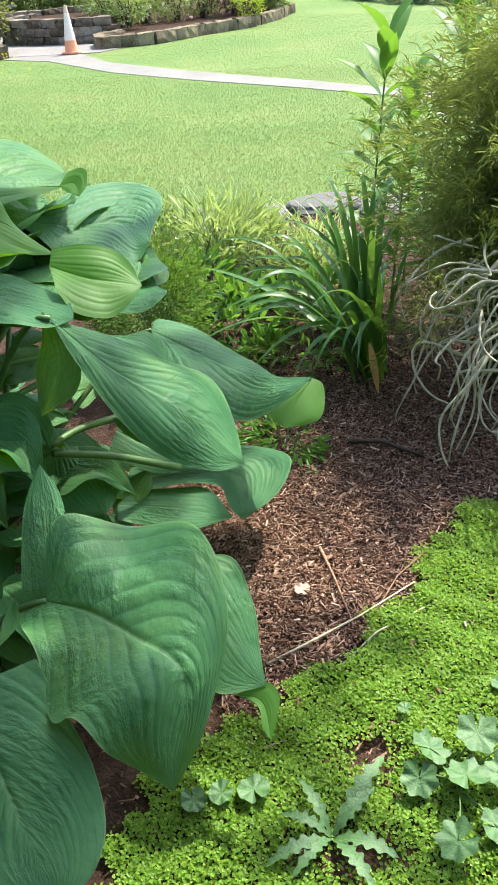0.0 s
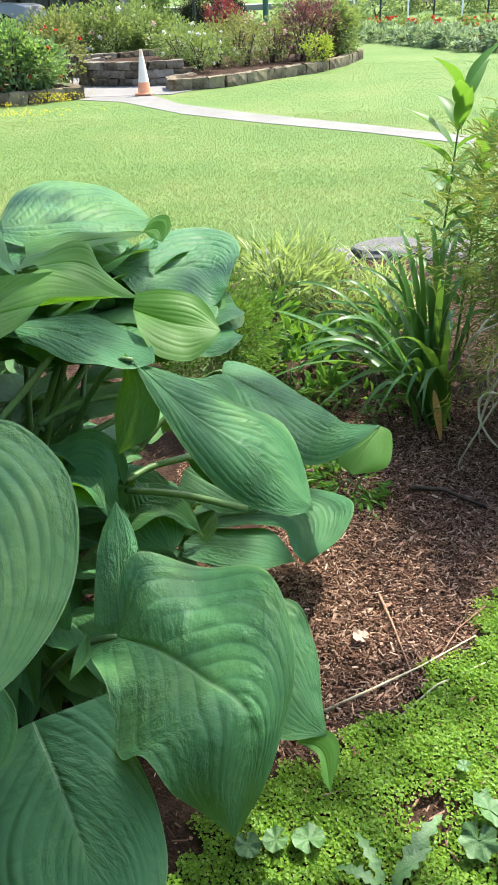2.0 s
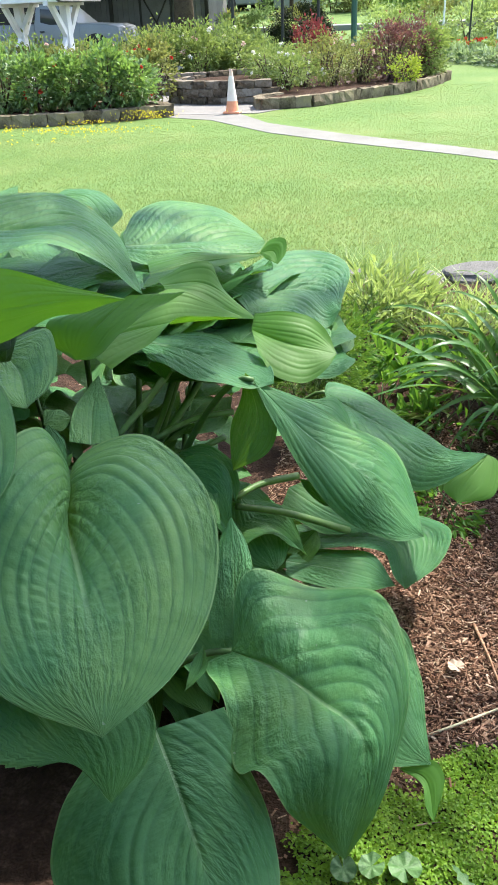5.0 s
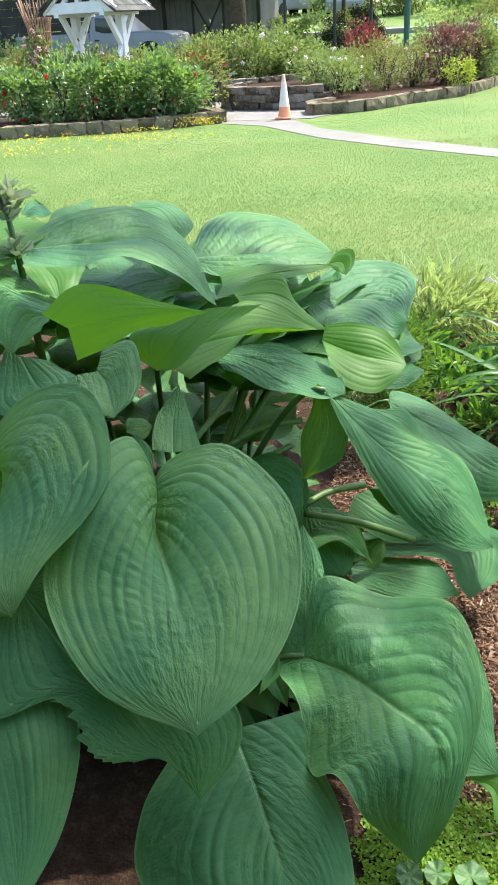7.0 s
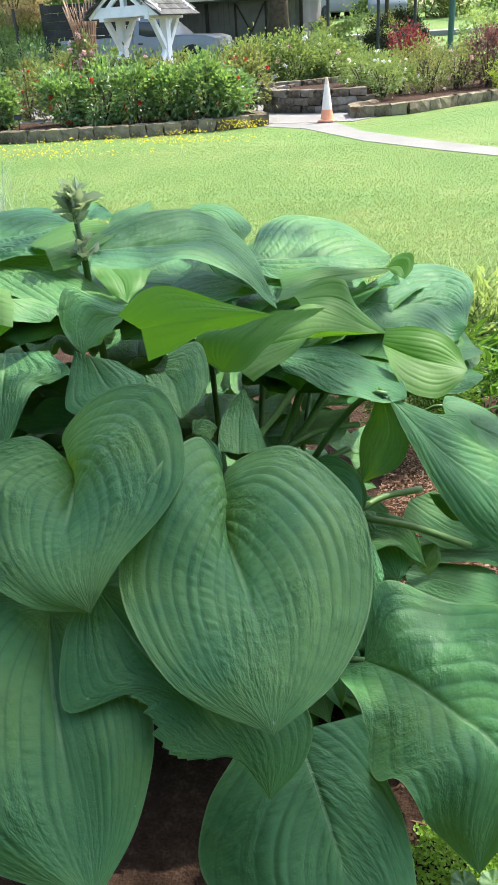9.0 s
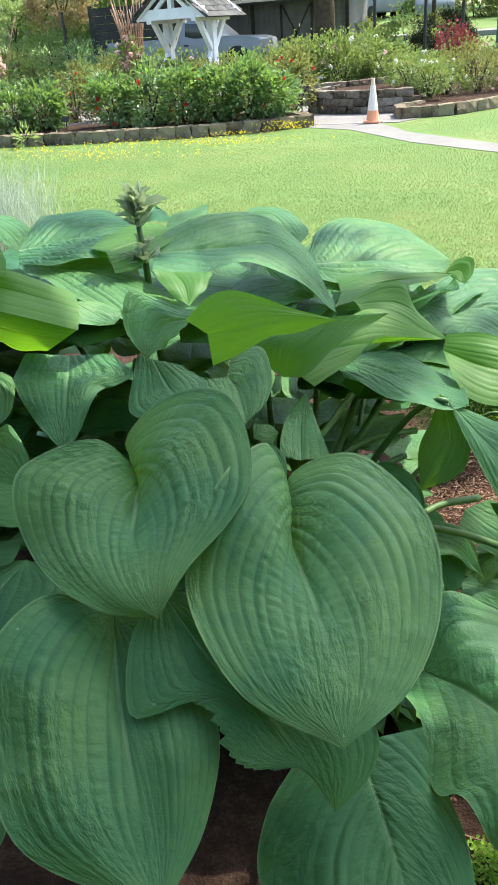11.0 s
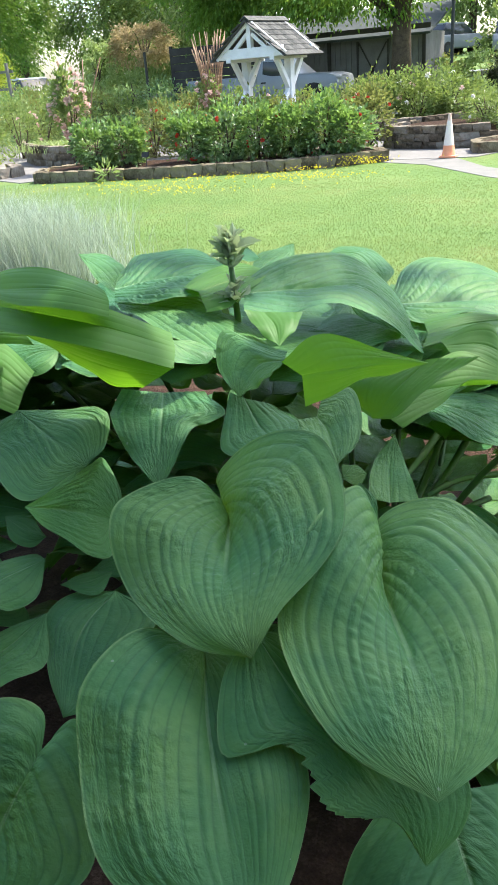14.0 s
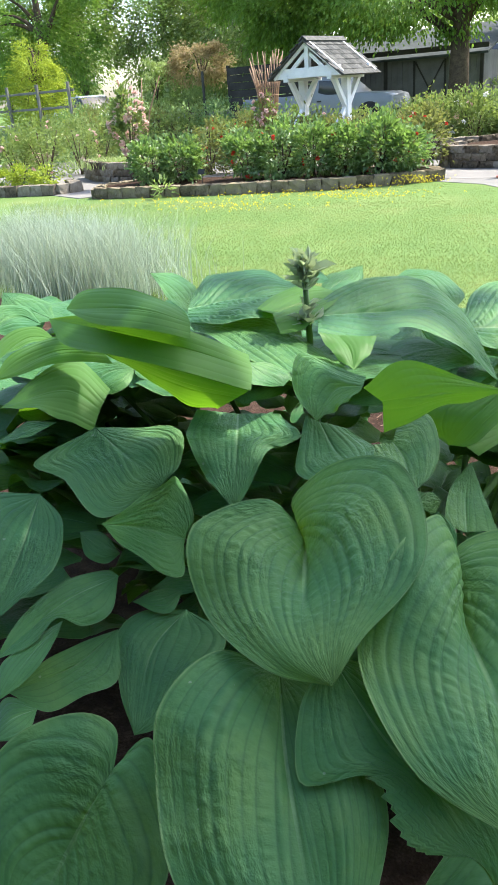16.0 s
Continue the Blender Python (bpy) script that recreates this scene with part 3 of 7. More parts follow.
    z = z + RIB * half * soft * swell * edge * calm * local
    # quilting between the veins, in patches and out of step from row to row
    step = size / 0.0135
    quilt = np.sin(2 * np.pi * step * u + 4.1 * row + 2.6 * np.sin(9 * u + 1.7 * row) + ph[6]) * (0.5 + 0.5 * np.sin(2 * np.pi * step * 0.37 * u + 2.3 * row + ph[7]))
    patch = np.clip(0.45 + 0.9 * np.sin(4.3 * u + ph[0]) * np.sin(3.4 * v + ph[1]) + 0.35 * np.sin(9 * v + ph[5]), 0, 1)
    if fine:
        z = z + 0.0024 * pucker * big * swell * quilt * patch * edge * calm
    # slow undulation of the margin and of the whole blade
    z = z + wave * 0.035 * big * av ** 3 * np.sin(u * rng.uniform(11, 17) + np.sign(v) * 1.3 + ph[3]) * env
    z = z + 0.006 * big * np.sin(u * 6 + 2 * v + ph[1]) * np.sin(v * 4 - u * 3 + ph[2]) * env * av
    z = z - 0.0045 * np.exp(-(v / 0.04) ** 2) * env * big * np.clip((0.75 - u) * 3, 0, 1)
    verts = (p + n * z[..., None]).reshape(-1, 3)
    j, i = np.meshgrid(np.arange(nu - 1), np.arange(nv - 1), indexing="ij")
    q = (j * nv + i).ravel()
    faces = np.stack((q, q + 1, q + nv + 1, q + nv), 1)
    uv = np.stack(np.broadcast_arrays(v * 0.5 + 0.5, u), -1).reshape(-1, 2)
    origin = np.array(hosta.location)
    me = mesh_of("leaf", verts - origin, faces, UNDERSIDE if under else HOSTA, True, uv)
    veins = np.stack(np.broadcast_arrays(bow * ribs, u * size / 0.3), -1).reshape(-1, 2)
    layer = me.uv_layers.new(name="veins")
    loops = np.empty(len(me.loops), np.int32)
    me.loops.foreach_get("vertex_index", loops)
    layer.data.foreach_set("uv", veins.astype(np.float32)[loops].ravel())
    ob = put("leaf", me, hosta)
    if stalk:
        a = Vector(mid[0] - origin)
        c = CROWN - Vector(origin) + Vector((rng.normal(0, 0.09), rng.normal(0, 0.09), 0))
        back = Vector(mid[0] - mid[max(2, nu // 12)]).normalized()
        m = a + back * 0.14 + Vector((0, 0, -0.05))
        pts = [a * (1 - w) ** 2 + m * (2 * w * (1 - w)) + c * w * w for w in np.linspace(0, 1, 12)]
        vs, fs = tube(pts, np.linspace(0.0055, 0.0105, 12), 8)
        put("petiole", mesh_of("petiole", vs, fs, STALK, True), ob)
    return ob


leaf([(-0.548, 1.087, 0.909), (-0.495, 0.995, 0.918), (-0.439, 0.896, 0.920), (-0.399, 0.820, 0.900), (-0.367, 0.741, 0.855)],
     [(-0.548, 1.130, 0.955), (-0.565, 1.100, 1.040), (-0.597, 0.983, 1.040), (-0.613, 0.878, 0.946), (-0.500, 0.762, 0.885)],
     [(-0.556, 1.180, 0.944), (-0.462, 1.217, 0.975), (-0.340, 1.118, 0.950), (-0.288, 0.965, 0.891), (-0.309, 0.839, 0.865)], lap=.42, pucker=.75, dome=.05, stalk=1)
leaf([(-0.793, 1.115, 0.950), (-0.748, 1.010, 0.968), (-0.682, 0.867, 0.982), (-0.648, 0.820, 0.965), (-0.617, 0.801, 0.940)],
     [(-0.806, 1.090, 0.983), (-0.831, 1.050, 1.043), (-0.914, 0.964, 1.021), (-0.868, 0.891, 0.942), (-0.706, 0.801, 0.935)],
     [(-0.826, 1.125, 0.996), (-0.775, 1.144, 1.055), (-0.637, 1.123, 1.103), (-0.556, 0.998, 1.032), (-0.598, 0.862, 0.979)], lap=.42, pucker=.75, dome=.05, stalk=1)
leaf([(-0.331, 1.193, 0.560), (-0.249, 1.158, 0.565), (-0.166, 1.109, 0.555), (-0.093, 1.060, 0.537), (-0.109, 0.956, 0.378)],
     [(-0.373, 1.175, 0.552), (-0.315, 1.069, 0.551), (-0.277, 0.973, 0.534), (-0.241, 0.969, 0.536), (-0.195, 0.954, 0.474)],
     [(-0.317, 1.307, 0.647), (-0.192, 1.318, 0.625), (-0.083, 1.300, 0.622), (-0.019, 1.149, 0.559), (-0.050, 1.038, 0.473)], lap=3, pucker=.35, dome=.04, wave=.5, stalk=1)
leaf([(-0.408, 0.988, 0.582), (-0.360, 0.930, 0.536), (-0.308, 0.859, 0.467), (-0.251, 0.776, 0.402)],
     [(-0.492, 0.933, 0.572), (-0.516, 0.851, 0.537), (-0.502, 0.781, 0.491), (-0.391, 0.746, 0.434)],
     [(-0.314, 1.057, 0.571), (-0.244, 0.982, 0.477), (-0.200, 0.895, 0.412), (-0.211, 0.815, 0.397)], lap=3, pucker=.3, dome=.05, cut=1)
leaf([(-0.138, 1.438, 0.430), (-0.061, 1.329, 0.376), (0.033, 1.222, 0.299)],
     [(-0.138, 1.266, 0.370), (-0.063, 1.207, 0.304)],
     [(-0.034, 1.452, 0.421), (0.008, 1.386, 0.373), (0.021, 1.305, 0.328)], lap=.6, pucker=.5)
leaf([(-0.026, 1.212, 0.290), (0.022, 1.204, 0.280), (0.041, 1.144, 0.241)],
     [(0.016, 1.195, 0.277), (0.025, 1.163, 0.258)],
     [(0.036, 1.230, 0.303), (0.057, 1.209, 0.290)], lap=.4, pucker=.2, under=1)
leaf([(-0.354, 1.595, 0.902), (-0.243, 1.562, 0.809), (-0.129, 1.559, 0.726), (0.002, 1.533, 0.596)],
     [(-0.300, 1.537, 0.844), (-0.246, 1.497, 0.755), (-0.156, 1.482, 0.659), (-0.054, 1.495, 0.608)],
     [(-0.298, 1.628, 0.862), (-0.188, 1.693, 0.777), (-0.073, 1.744, 0.686), (-0.022, 1.649, 0.623)], lap=2, pucker=.2, dome=.06, stalk=1)
leaf([(-0.280, 1.736, 0.799), (-0.206, 1.745, 0.771), (-0.159, 1.736, 0.719)],
     [(-0.248, 1.686, 0.784)],
     [(-0.245, 1.758, 0.787), (-0.202, 1.795, 0.776), (-0.176, 1.781, 0.743)], lap=.4, pucker=.1)
leaf([(-0.373, 1.617, 0.907), (-0.347, 1.579, 0.820), (-0.394, 1.551, 0.713)],
     [(-0.392, 1.629, 0.831), (-0.413, 1.609, 0.761)],
     [(-0.331, 1.586, 0.880), (-0.303, 1.563, 0.830), (-0.317, 1.548, 0.766)], lap=.4, pucker=.1)
leaf([(-0.257, 1.549, 0.706), (-0.220, 1.554, 0.683), (-0.176, 1.551, 0.643)],
     [(-0.236, 1.538, 0.680), (-0.205, 1.539, 0.652)],
     [(-0.222, 1.569, 0.690), (-0.190, 1.571, 0.663)], lap=.4, pucker=.1)
leaf([(-0.273, 2.231, 0.583), (-0.137, 2.127, 0.561), (0.017, 2.007, 0.547), (0.160, 1.933, 0.576)],
     [(-0.183, 1.945, 0.561), (-0.022, 1.878, 0.494), (0.062, 1.873, 0.521), (0.119, 1.901, 0.553)],
     [(-0.263, 2.293, 0.587), (-0.172, 2.293, 0.559), (-0.013, 2.182, 0.516), (0.090, 2.012, 0.532)], lap=2, pucker=1, dome=.03, stalk=1)
leaf([(0.161, 1.937, 0.572), (0.118, 1.872, 0.542), (0.089, 1.820, 0.501)],
     [(0.111, 1.885, 0.557), (0.055, 1.841, 0.527)],
     [(0.185, 1.928, 0.558), (0.175, 1.859, 0.502)], lap=.3, pucker=.1, under=1)
leaf([(-0.310, 1.791, 0.369), (-0.171, 1.837, 0.365), (-0.057, 1.888, 0.316), (-0.020, 1.756, 0.276)],
     [(-0.313, 1.761, 0.378), (-0.245, 1.729, 0.404), (-0.137, 1.758, 0.379), (-0.069, 1.792, 0.356), (-0.045, 1.751, 0.315)],
     [(-0.307, 1.871, 0.366), (-0.210, 1.936, 0.347), (0.019, 2.150, 0.241), (0.104, 2.104, 0.236), (0.070, 1.925, 0.239)], lap=.6, pucker=.6, cut=1)
leaf([(-0.415, 1.707, 0.542), (-0.364, 1.643, 0.495), (-0.312, 1.577, 0.443)],
     [(-0.455, 1.670, 0.531), (-0.435, 1.602, 0.486), (-0.384, 1.569, 0.452)],
     [(-0.359, 1.764, 0.502), (-0.307, 1.709, 0.469), (-0.295, 1.629, 0.447)], lap=.5, pucker=.3, cut=1)
leaf([(-0.305, 1.670, 0.399), (-0.185, 1.681, 0.380), (-0.044, 1.733, 0.303)],
     [(-0.298, 1.622, 0.395), (-0.154, 1.634, 0.350)],
     [(-0.288, 1.736, 0.388), (-0.110, 1.784, 0.355)], lap=.4, pucker=.1, cut=1)
leaf([(-0.320, 1.830, 0.504), (-0.227, 1.818, 0.452), (-0.114, 1.837, 0.388)],
     [(-0.331, 1.758, 0.483), (-0.221, 1.766, 0.420)],
     [(-0.265, 1.896, 0.501), (-0.120, 1.927, 0.406)], lap=.4, pucker=.1, cut=1)
leaf([(-0.243, 1.776, 0.425), (-0.285, 1.716, 0.392), (-0.319, 1.667, 0.378)],
     [(-0.291, 1.760, 0.410), (-0.322, 1.706, 0.387)],
     [(-0.229, 1.715, 0.414), (-0.265, 1.671, 0.388)], lap=.4, pucker=.1)
leaf([(-0.605, 1.629, 0.962), (-0.514, 1.656, 0.939), (-0.417, 1.644, 0.907), (-0.313, 1.607, 0.890)],
     [(-0.562, 1.581, 0.944), (-0.477, 1.560, 0.921), (-0.410, 1.561, 0.901), (-0.351, 1.577, 0.891)],
     [(-0.601, 1.651, 0.957), (-0.568, 1.719, 0.945), (-0.495, 1.768, 0.926), (-0.404, 1.749, 0.905), (-0.331, 1.676, 0.896)], lap=2, pucker=.25, dome=.03, cut=1)
leaf([(-0.569, 1.615, 0.925), (-0.549, 1.610, 0.910), (-0.535, 1.593, 0.895)],
     [(-0.574, 1.609, 0.915)],
     [(-0.529, 1.616, 0.914)], lap=.3, pucker=.1)
leaf([(-0.506, 2.018, 0.961), (-0.400, 2.089, 0.929), (-0.309, 2.163, 0.908), (-0.216, 2.034, 0.898)],
     [(-0.503, 1.975, 0.967), (-0.454, 1.969, 0.940), (-0.422, 1.955, 0.906), (-0.356, 1.990, 0.904), (-0.253, 1.989, 0.870)],
     [(-0.505, 2.076, 0.961), (-0.475, 2.141, 0.964), (-0.398, 2.358, 0.953), (-0.318, 2.419, 0.933), (-0.227, 2.350, 0.926)], lap=2, pucker=.6, cut=1)
leaf([(-0.388, 1.772, 0.940), (-0.298, 1.752, 0.918), (-0.201, 1.767, 0.893)],
     [(-0.359, 1.686, 0.923), (-0.320, 1.660, 0.885), (-0.261, 1.680, 0.860), (-0.218, 1.721, 0.878)],
     [(-0.385, 1.800, 0.968), (-0.323, 1.803, 0.974), (-0.263, 1.816, 0.957), (-0.225, 1.803, 0.923)], lap=.5, pucker=.25, cut=1, under=1)
leaf([(-0.574, 1.750, 1.043), (-0.490, 1.785, 1.038), (-0.381, 1.804, 0.954)],
     [(-0.555, 1.725, 1.033), (-0.496, 1.731, 1.026), (-0.427, 1.760, 0.973)],
     [(-0.589, 1.773, 1.048), (-0.537, 1.817, 1.068), (-0.486, 1.837, 1.066), (-0.459, 1.823, 1.013)], lap=.4, pucker=.1, cut=1, under=1)
leaf([(-0.656, 1.463, 1.013), (-0.556, 1.555, 1.021), (-0.377, 1.651, 1.011)],
     [(-0.585, 1.436, 0.983), (-0.535, 1.504, 1.006), (-0.482, 1.575, 1.033)],
     [(-0.692, 1.522, 1.046), (-0.590, 1.597, 1.044), (-0.525, 1.656, 1.067), (-0.454, 1.664, 1.038)], lap=.6, pucker=.2, cut=1, under=1)
leaf([(-0.751, 2.035, 1.050), (-0.643, 2.097, 1.043), (-0.543, 2.166, 1.031), (-0.424, 2.184, 1.025)],
     [(-0.716, 1.944, 1.041), (-0.666, 1.938, 1.036), (-0.562, 1.987, 1.049), (-0.489, 2.026, 1.033), (-0.437, 2.096, 1.017)],
     [(-0.784, 2.115, 1.058), (-0.804, 2.292, 1.070), (-0.773, 2.494, 1.068), (-0.639, 2.505, 1.045), (-0.500, 2.359, 1.029)], lap=2, pucker=.8, dome=.04, cut=1)
leaf([(-0.632, 1.850, 1.034), (-0.556, 1.935, 1.037), (-0.401, 2.051, 1.029)],
     [(-0.628, 1.778, 1.027), (-0.531, 1.889, 1.030)],
     [(-0.663, 1.930, 1.042), (-0.555, 1.989, 1.049)], lap=.4, pucker=.1, cut=1, under=1)
leaf([(-0.425, 2.100, 1.019), (-0.393, 2.107, 1.022), (-0.375, 2.074, 0.999)],
     [(-0.404, 2.085, 1.007)],
     [(-0.403, 2.129, 1.045), (-0.365, 2.127, 1.048), (-0.360, 2.099, 1.018)], lap=.3, pucker=.1, under=1)
leaf([(-0.983, 1.622, 1.177), (-0.886, 1.732, 1.163), (-0.776, 1.842, 1.138), (-0.614, 1.732, 1.028)],
     [(-0.932, 1.507, 1.173), (-0.849, 1.570, 1.151), (-0.781, 1.675, 1.151), (-0.670, 1.694, 1.095)],
     [(-0.999, 1.699, 1.196), (-0.984, 1.747, 1.204), (-0.932, 1.860, 1.208), (-0.853, 1.957, 1.186), (-0.729, 1.939, 1.096)], lap=2, pucker=.7, dome=.03, cut=1)
leaf([(-0.895, 1.521, 1.168), (-0.860, 1.493, 1.154), (-0.830, 1.442, 1.126)],
     [(-0.924, 1.491, 1.181), (-0.877, 1.457, 1.148)],
     [(-0.826, 1.561, 1.159), (-0.817, 1.495, 1.145)], lap=.3, pucker=.2, cut=1, under=1)
leaf([(-0.856, 1.954, 1.071), (-0.783, 1.867, 1.033), (-0.688, 1.785, 1.007)],
     [(-0.872, 1.851, 1.054), (-0.797, 1.768, 1.022)],
     [(-0.723, 1.891, 1.049), (-0.650, 1.826, 1.005)], lap=.4, pucker=.9)
leaf([(-0.685, 1.188, 1.172), (-0.640, 1.232, 1.169), (-0.587, 1.321, 1.153), (-0.537, 1.425, 1.121)],
     [(-0.699, 1.142, 1.210), (-0.673, 1.179, 1.235), (-0.648, 1.215, 1.234), (-0.587, 1.321, 1.174)],
     [(-0.691, 1.212, 1.108), (-0.667, 1.238, 1.113), (-0.636, 1.285, 1.128), (-0.581, 1.367, 1.120)], lap=.6, pucker=.2, cut=1, under=1)
leaf([(-0.545, 1.466, 1.114), (-0.590, 1.400, 1.075), (-0.627, 1.379, 1.023)],
     [(-0.599, 1.434, 1.100), (-0.672, 1.392, 1.085), (-0.668, 1.378, 1.055)],
     [(-0.470, 1.562, 1.091), (-0.543, 1.418, 1.070), (-0.584, 1.378, 1.030)], lap=.4, pucker=.2, cut=1, under=1)
leaf([(-0.736, 1.241, 1.175), (-0.800, 1.271, 1.149), (-0.817, 1.227, 1.106)],
     [(-0.740, 1.267, 1.182), (-0.819, 1.324, 1.171), (-0.902, 1.354, 1.182), (-0.895, 1.299, 1.143), (-0.857, 1.255, 1.123)],
     [(-0.741, 1.233, 1.164), (-0.778, 1.236, 1.133)], lap=.4, pucker=.4, cut=1)
leaf([(-0.986, 1.252, 1.089), (-0.935, 1.149, 1.062), (-0.895, 1.060, 1.002)],
     [(-1.051, 1.217, 1.103), (-1.037, 1.152, 1.085), (-0.968, 1.096, 1.038)],
     [(-0.906, 1.266, 1.094), (-0.849, 1.228, 1.068), (-0.883, 1.192, 1.074), (-0.886, 1.138, 1.046)], lap=.3, pucker=.3, wave=.4, cut=1)
leaf([(-0.952, 1.257, 1.177), (-1.030, 1.188, 1.228), (-1.174, 1.190, 1.246), (-1.411, 1.255, 1.242)],
     [(-0.971, 1.281, 1.196), (-1.027, 1.224, 1.245), (-1.097, 1.176, 1.281), (-1.295, 1.231, 1.263)],
     [(-0.935, 1.217, 1.153), (-1.021, 1.133, 1.209), (-1.132, 1.129, 1.226), (-1.326, 1.190, 1.217)], lap=.3, pucker=.15, cut=1, under=1)
leaf([(-0.969, 1.225, 1.133), (-1.062, 1.205, 1.148), (-1.219, 1.174, 1.215)],
     [(-1.017, 1.233, 1.103), (-1.080, 1.225, 1.109), (-1.161, 1.207, 1.166)],
     [(-0.935, 1.218, 1.155), (-0.989, 1.187, 1.179), (-1.064, 1.148, 1.213)], lap=.4, pucker=.1, cut=1, under=1)
leaf([(-0.974, 1.274, 1.185), (-0.934, 1.282, 1.156), (-0.907, 1.289, 1.139)],
     [(-0.950, 1.236, 1.158)],
     [(-0.946, 1.319, 1.167), (-0.904, 1.322, 1.152)], lap=.3, pucker=.1)
leaf([(-1.017, 1.172, 1.282), (-1.096, 1.162, 1.302), (-1.328, 1.219, 1.276)],
     [(-1.036, 1.192, 1.292), (-1.087, 1.219, 1.303), (-1.181, 1.224, 1.320), (-1.310, 1.243, 1.304)],
     [(-1.003, 1.146, 1.263), (-1.035, 1.132, 1.273), (-1.121, 1.125, 1.280), (-1.241, 1.167, 1.275)], lap=.4, pucker=.15, cut=1, under=1)
leaf([(-1.278, 1.562, 1.158), (-1.104, 1.554, 1.154), (-0.973, 1.506, 1.137), (-0.832, 1.432, 1.111)],
     [(-1.282, 1.576, 1.163), (-1.205, 1.684, 1.161), (-1.063, 1.658, 1.130), (-0.945, 1.578, 1.112)],
     [(-1.238, 1.518, 1.155), (-1.123, 1.448, 1.156), (-1.024, 1.406, 1.133), (-0.916, 1.370, 1.112)], lap=2, pucker=1, dome=.03, cut=1)
leaf([(-1.269, 1.551, 1.195), (-1.200, 1.635, 1.201), (-1.063, 1.744, 1.197)],
     [(-1.307, 1.640, 1.210), (-1.337, 1.817, 1.221), (-1.242, 1.891, 1.211)],
     [(-1.229, 1.487, 1.180), (-1.156, 1.510, 1.184), (-1.080, 1.580, 1.182)], lap=2, pucker=1, dome=.03, cut=1)
leaf([(-1.060, 1.559, 1.193), (-1.041, 1.629, 1.194), (-0.967, 1.750, 1.196)],
     [(-1.107, 1.576, 1.197), (-1.099, 1.685, 1.209), (-1.041, 1.749, 1.209)],
     [(-1.019, 1.512, 1.164), (-0.987, 1.553, 1.166), (-0.972, 1.644, 1.186)], lap=.3, pucker=.2, cut=1, under=1)
leaf([(-1.134, 1.980, 1.126), (-1.111, 2.063, 1.145), (-1.094, 2.203, 1.162)],
     [(-1.168, 2.097, 1.144), (-1.149, 2.172, 1.151)],
     [(-1.060, 1.960, 1.140), (-1.055, 2.086, 1.140)], lap=.3, pucker=.2)
leaf([(-1.193, 1.977, 1.170), (-1.178, 2.052, 1.180), (-1.094, 1.963, 1.174)],
     [(-1.223, 2.094, 1.182)],
     [(-1.129, 1.945, 1.170)], lap=.3, pucker=.2)
leaf([(-1.533, 1.786, 1.216), (-1.429, 1.733, 1.190), (-1.328, 1.658, 1.148)],
     [(-1.429, 1.695, 1.188), (-1.363, 1.652, 1.167)],
     [(-1.501, 1.853, 1.199), (-1.386, 1.773, 1.182)], lap=.5, pucker=.6)
leaf([(-0.990, 2.179, 1.136), (-0.907, 2.195, 1.137), (-0.807, 2.086, 1.075)],
     [(-0.944, 2.147, 1.125), (-0.873, 2.134, 1.121), (-0.844, 2.102, 1.096)],
     [(-0.974, 2.246, 1.146), (-0.887, 2.254, 1.133), (-0.794, 2.160, 1.100)], lap=.6, pucker=.2)
leaf([(-0.831, 1.271, 1.086), (-0.781, 1.227, 1.054), (-0.710, 1.179, 1.043)],
     [(-0.855, 1.266, 1.097), (-0.849, 1.228, 1.068), (-0.830, 1.168, 1.033), (-0.785, 1.160, 1.024)],
     [(-0.784, 1.286, 1.073), (-0.732, 1.273, 1.052)], lap=.4, pucker=.3, cut=1)
leaf([(-0.704, 1.298, 1.052), (-0.682, 1.278, 1.042), (-0.632, 1.190, 1.020)],
     [(-0.754, 1.263, 1.052), (-0.685, 1.189, 1.040)],
     [(-0.710, 1.345, 1.076), (-0.668, 1.370, 1.085), (-0.623, 1.302, 1.058), (-0.618, 1.239, 1.031)], lap=.4, pucker=.2, cut=1)
leaf([(-0.557, 1.236, 0.937), (-0.578, 1.316, 0.966), (-0.583, 1.370, 1.001)],
     [(-0.590, 1.229, 0.944), (-0.601, 1.270, 0.960), (-0.604, 1.326, 0.976)],
     [(-0.510, 1.252, 0.939), (-0.532, 1.290, 0.956), (-0.559, 1.337, 0.971)], lap=.5, pucker=.2, cut=1)
leaf([(-0.564, 1.040, 0.953), (-0.570, 1.099, 0.976), (-0.585, 1.161, 1.011)],
     [(-0.583, 1.060, 0.978), (-0.599, 1.125, 0.998)],
     [(-0.544, 1.098, 0.959), (-0.552, 1.139, 0.996)], lap=.4, pucker=.1)
leaf([(-0.654, 1.275, 0.948), (-0.640, 1.313, 0.959), (-0.619, 1.314, 0.944)],
     [(-0.660, 1.304, 0.961)],
     [(-0.625, 1.281, 0.935)], lap=.3, pucker=.1)
leaf([(-0.331, 1.214, 0.567), (-0.350, 1.326, 0.629), (-0.373, 1.423, 0.686)],
     [(-0.377, 1.214, 0.561), (-0.385, 1.271, 0.604), (-0.393, 1.378, 0.652)],
     [(-0.294, 1.268, 0.590), (-0.310, 1.319, 0.625), (-0.334, 1.379, 0.656)], lap=.4, pucker=.5, cut=1)
leaf([(-0.377, 1.179, 0.581), (-0.377, 1.152, 0.554), (-0.397, 1.113, 0.533)],
     [(-0.392, 1.154, 0.563)],
     [(-0.364, 1.147, 0.561)], lap=.3, pucker=.1)
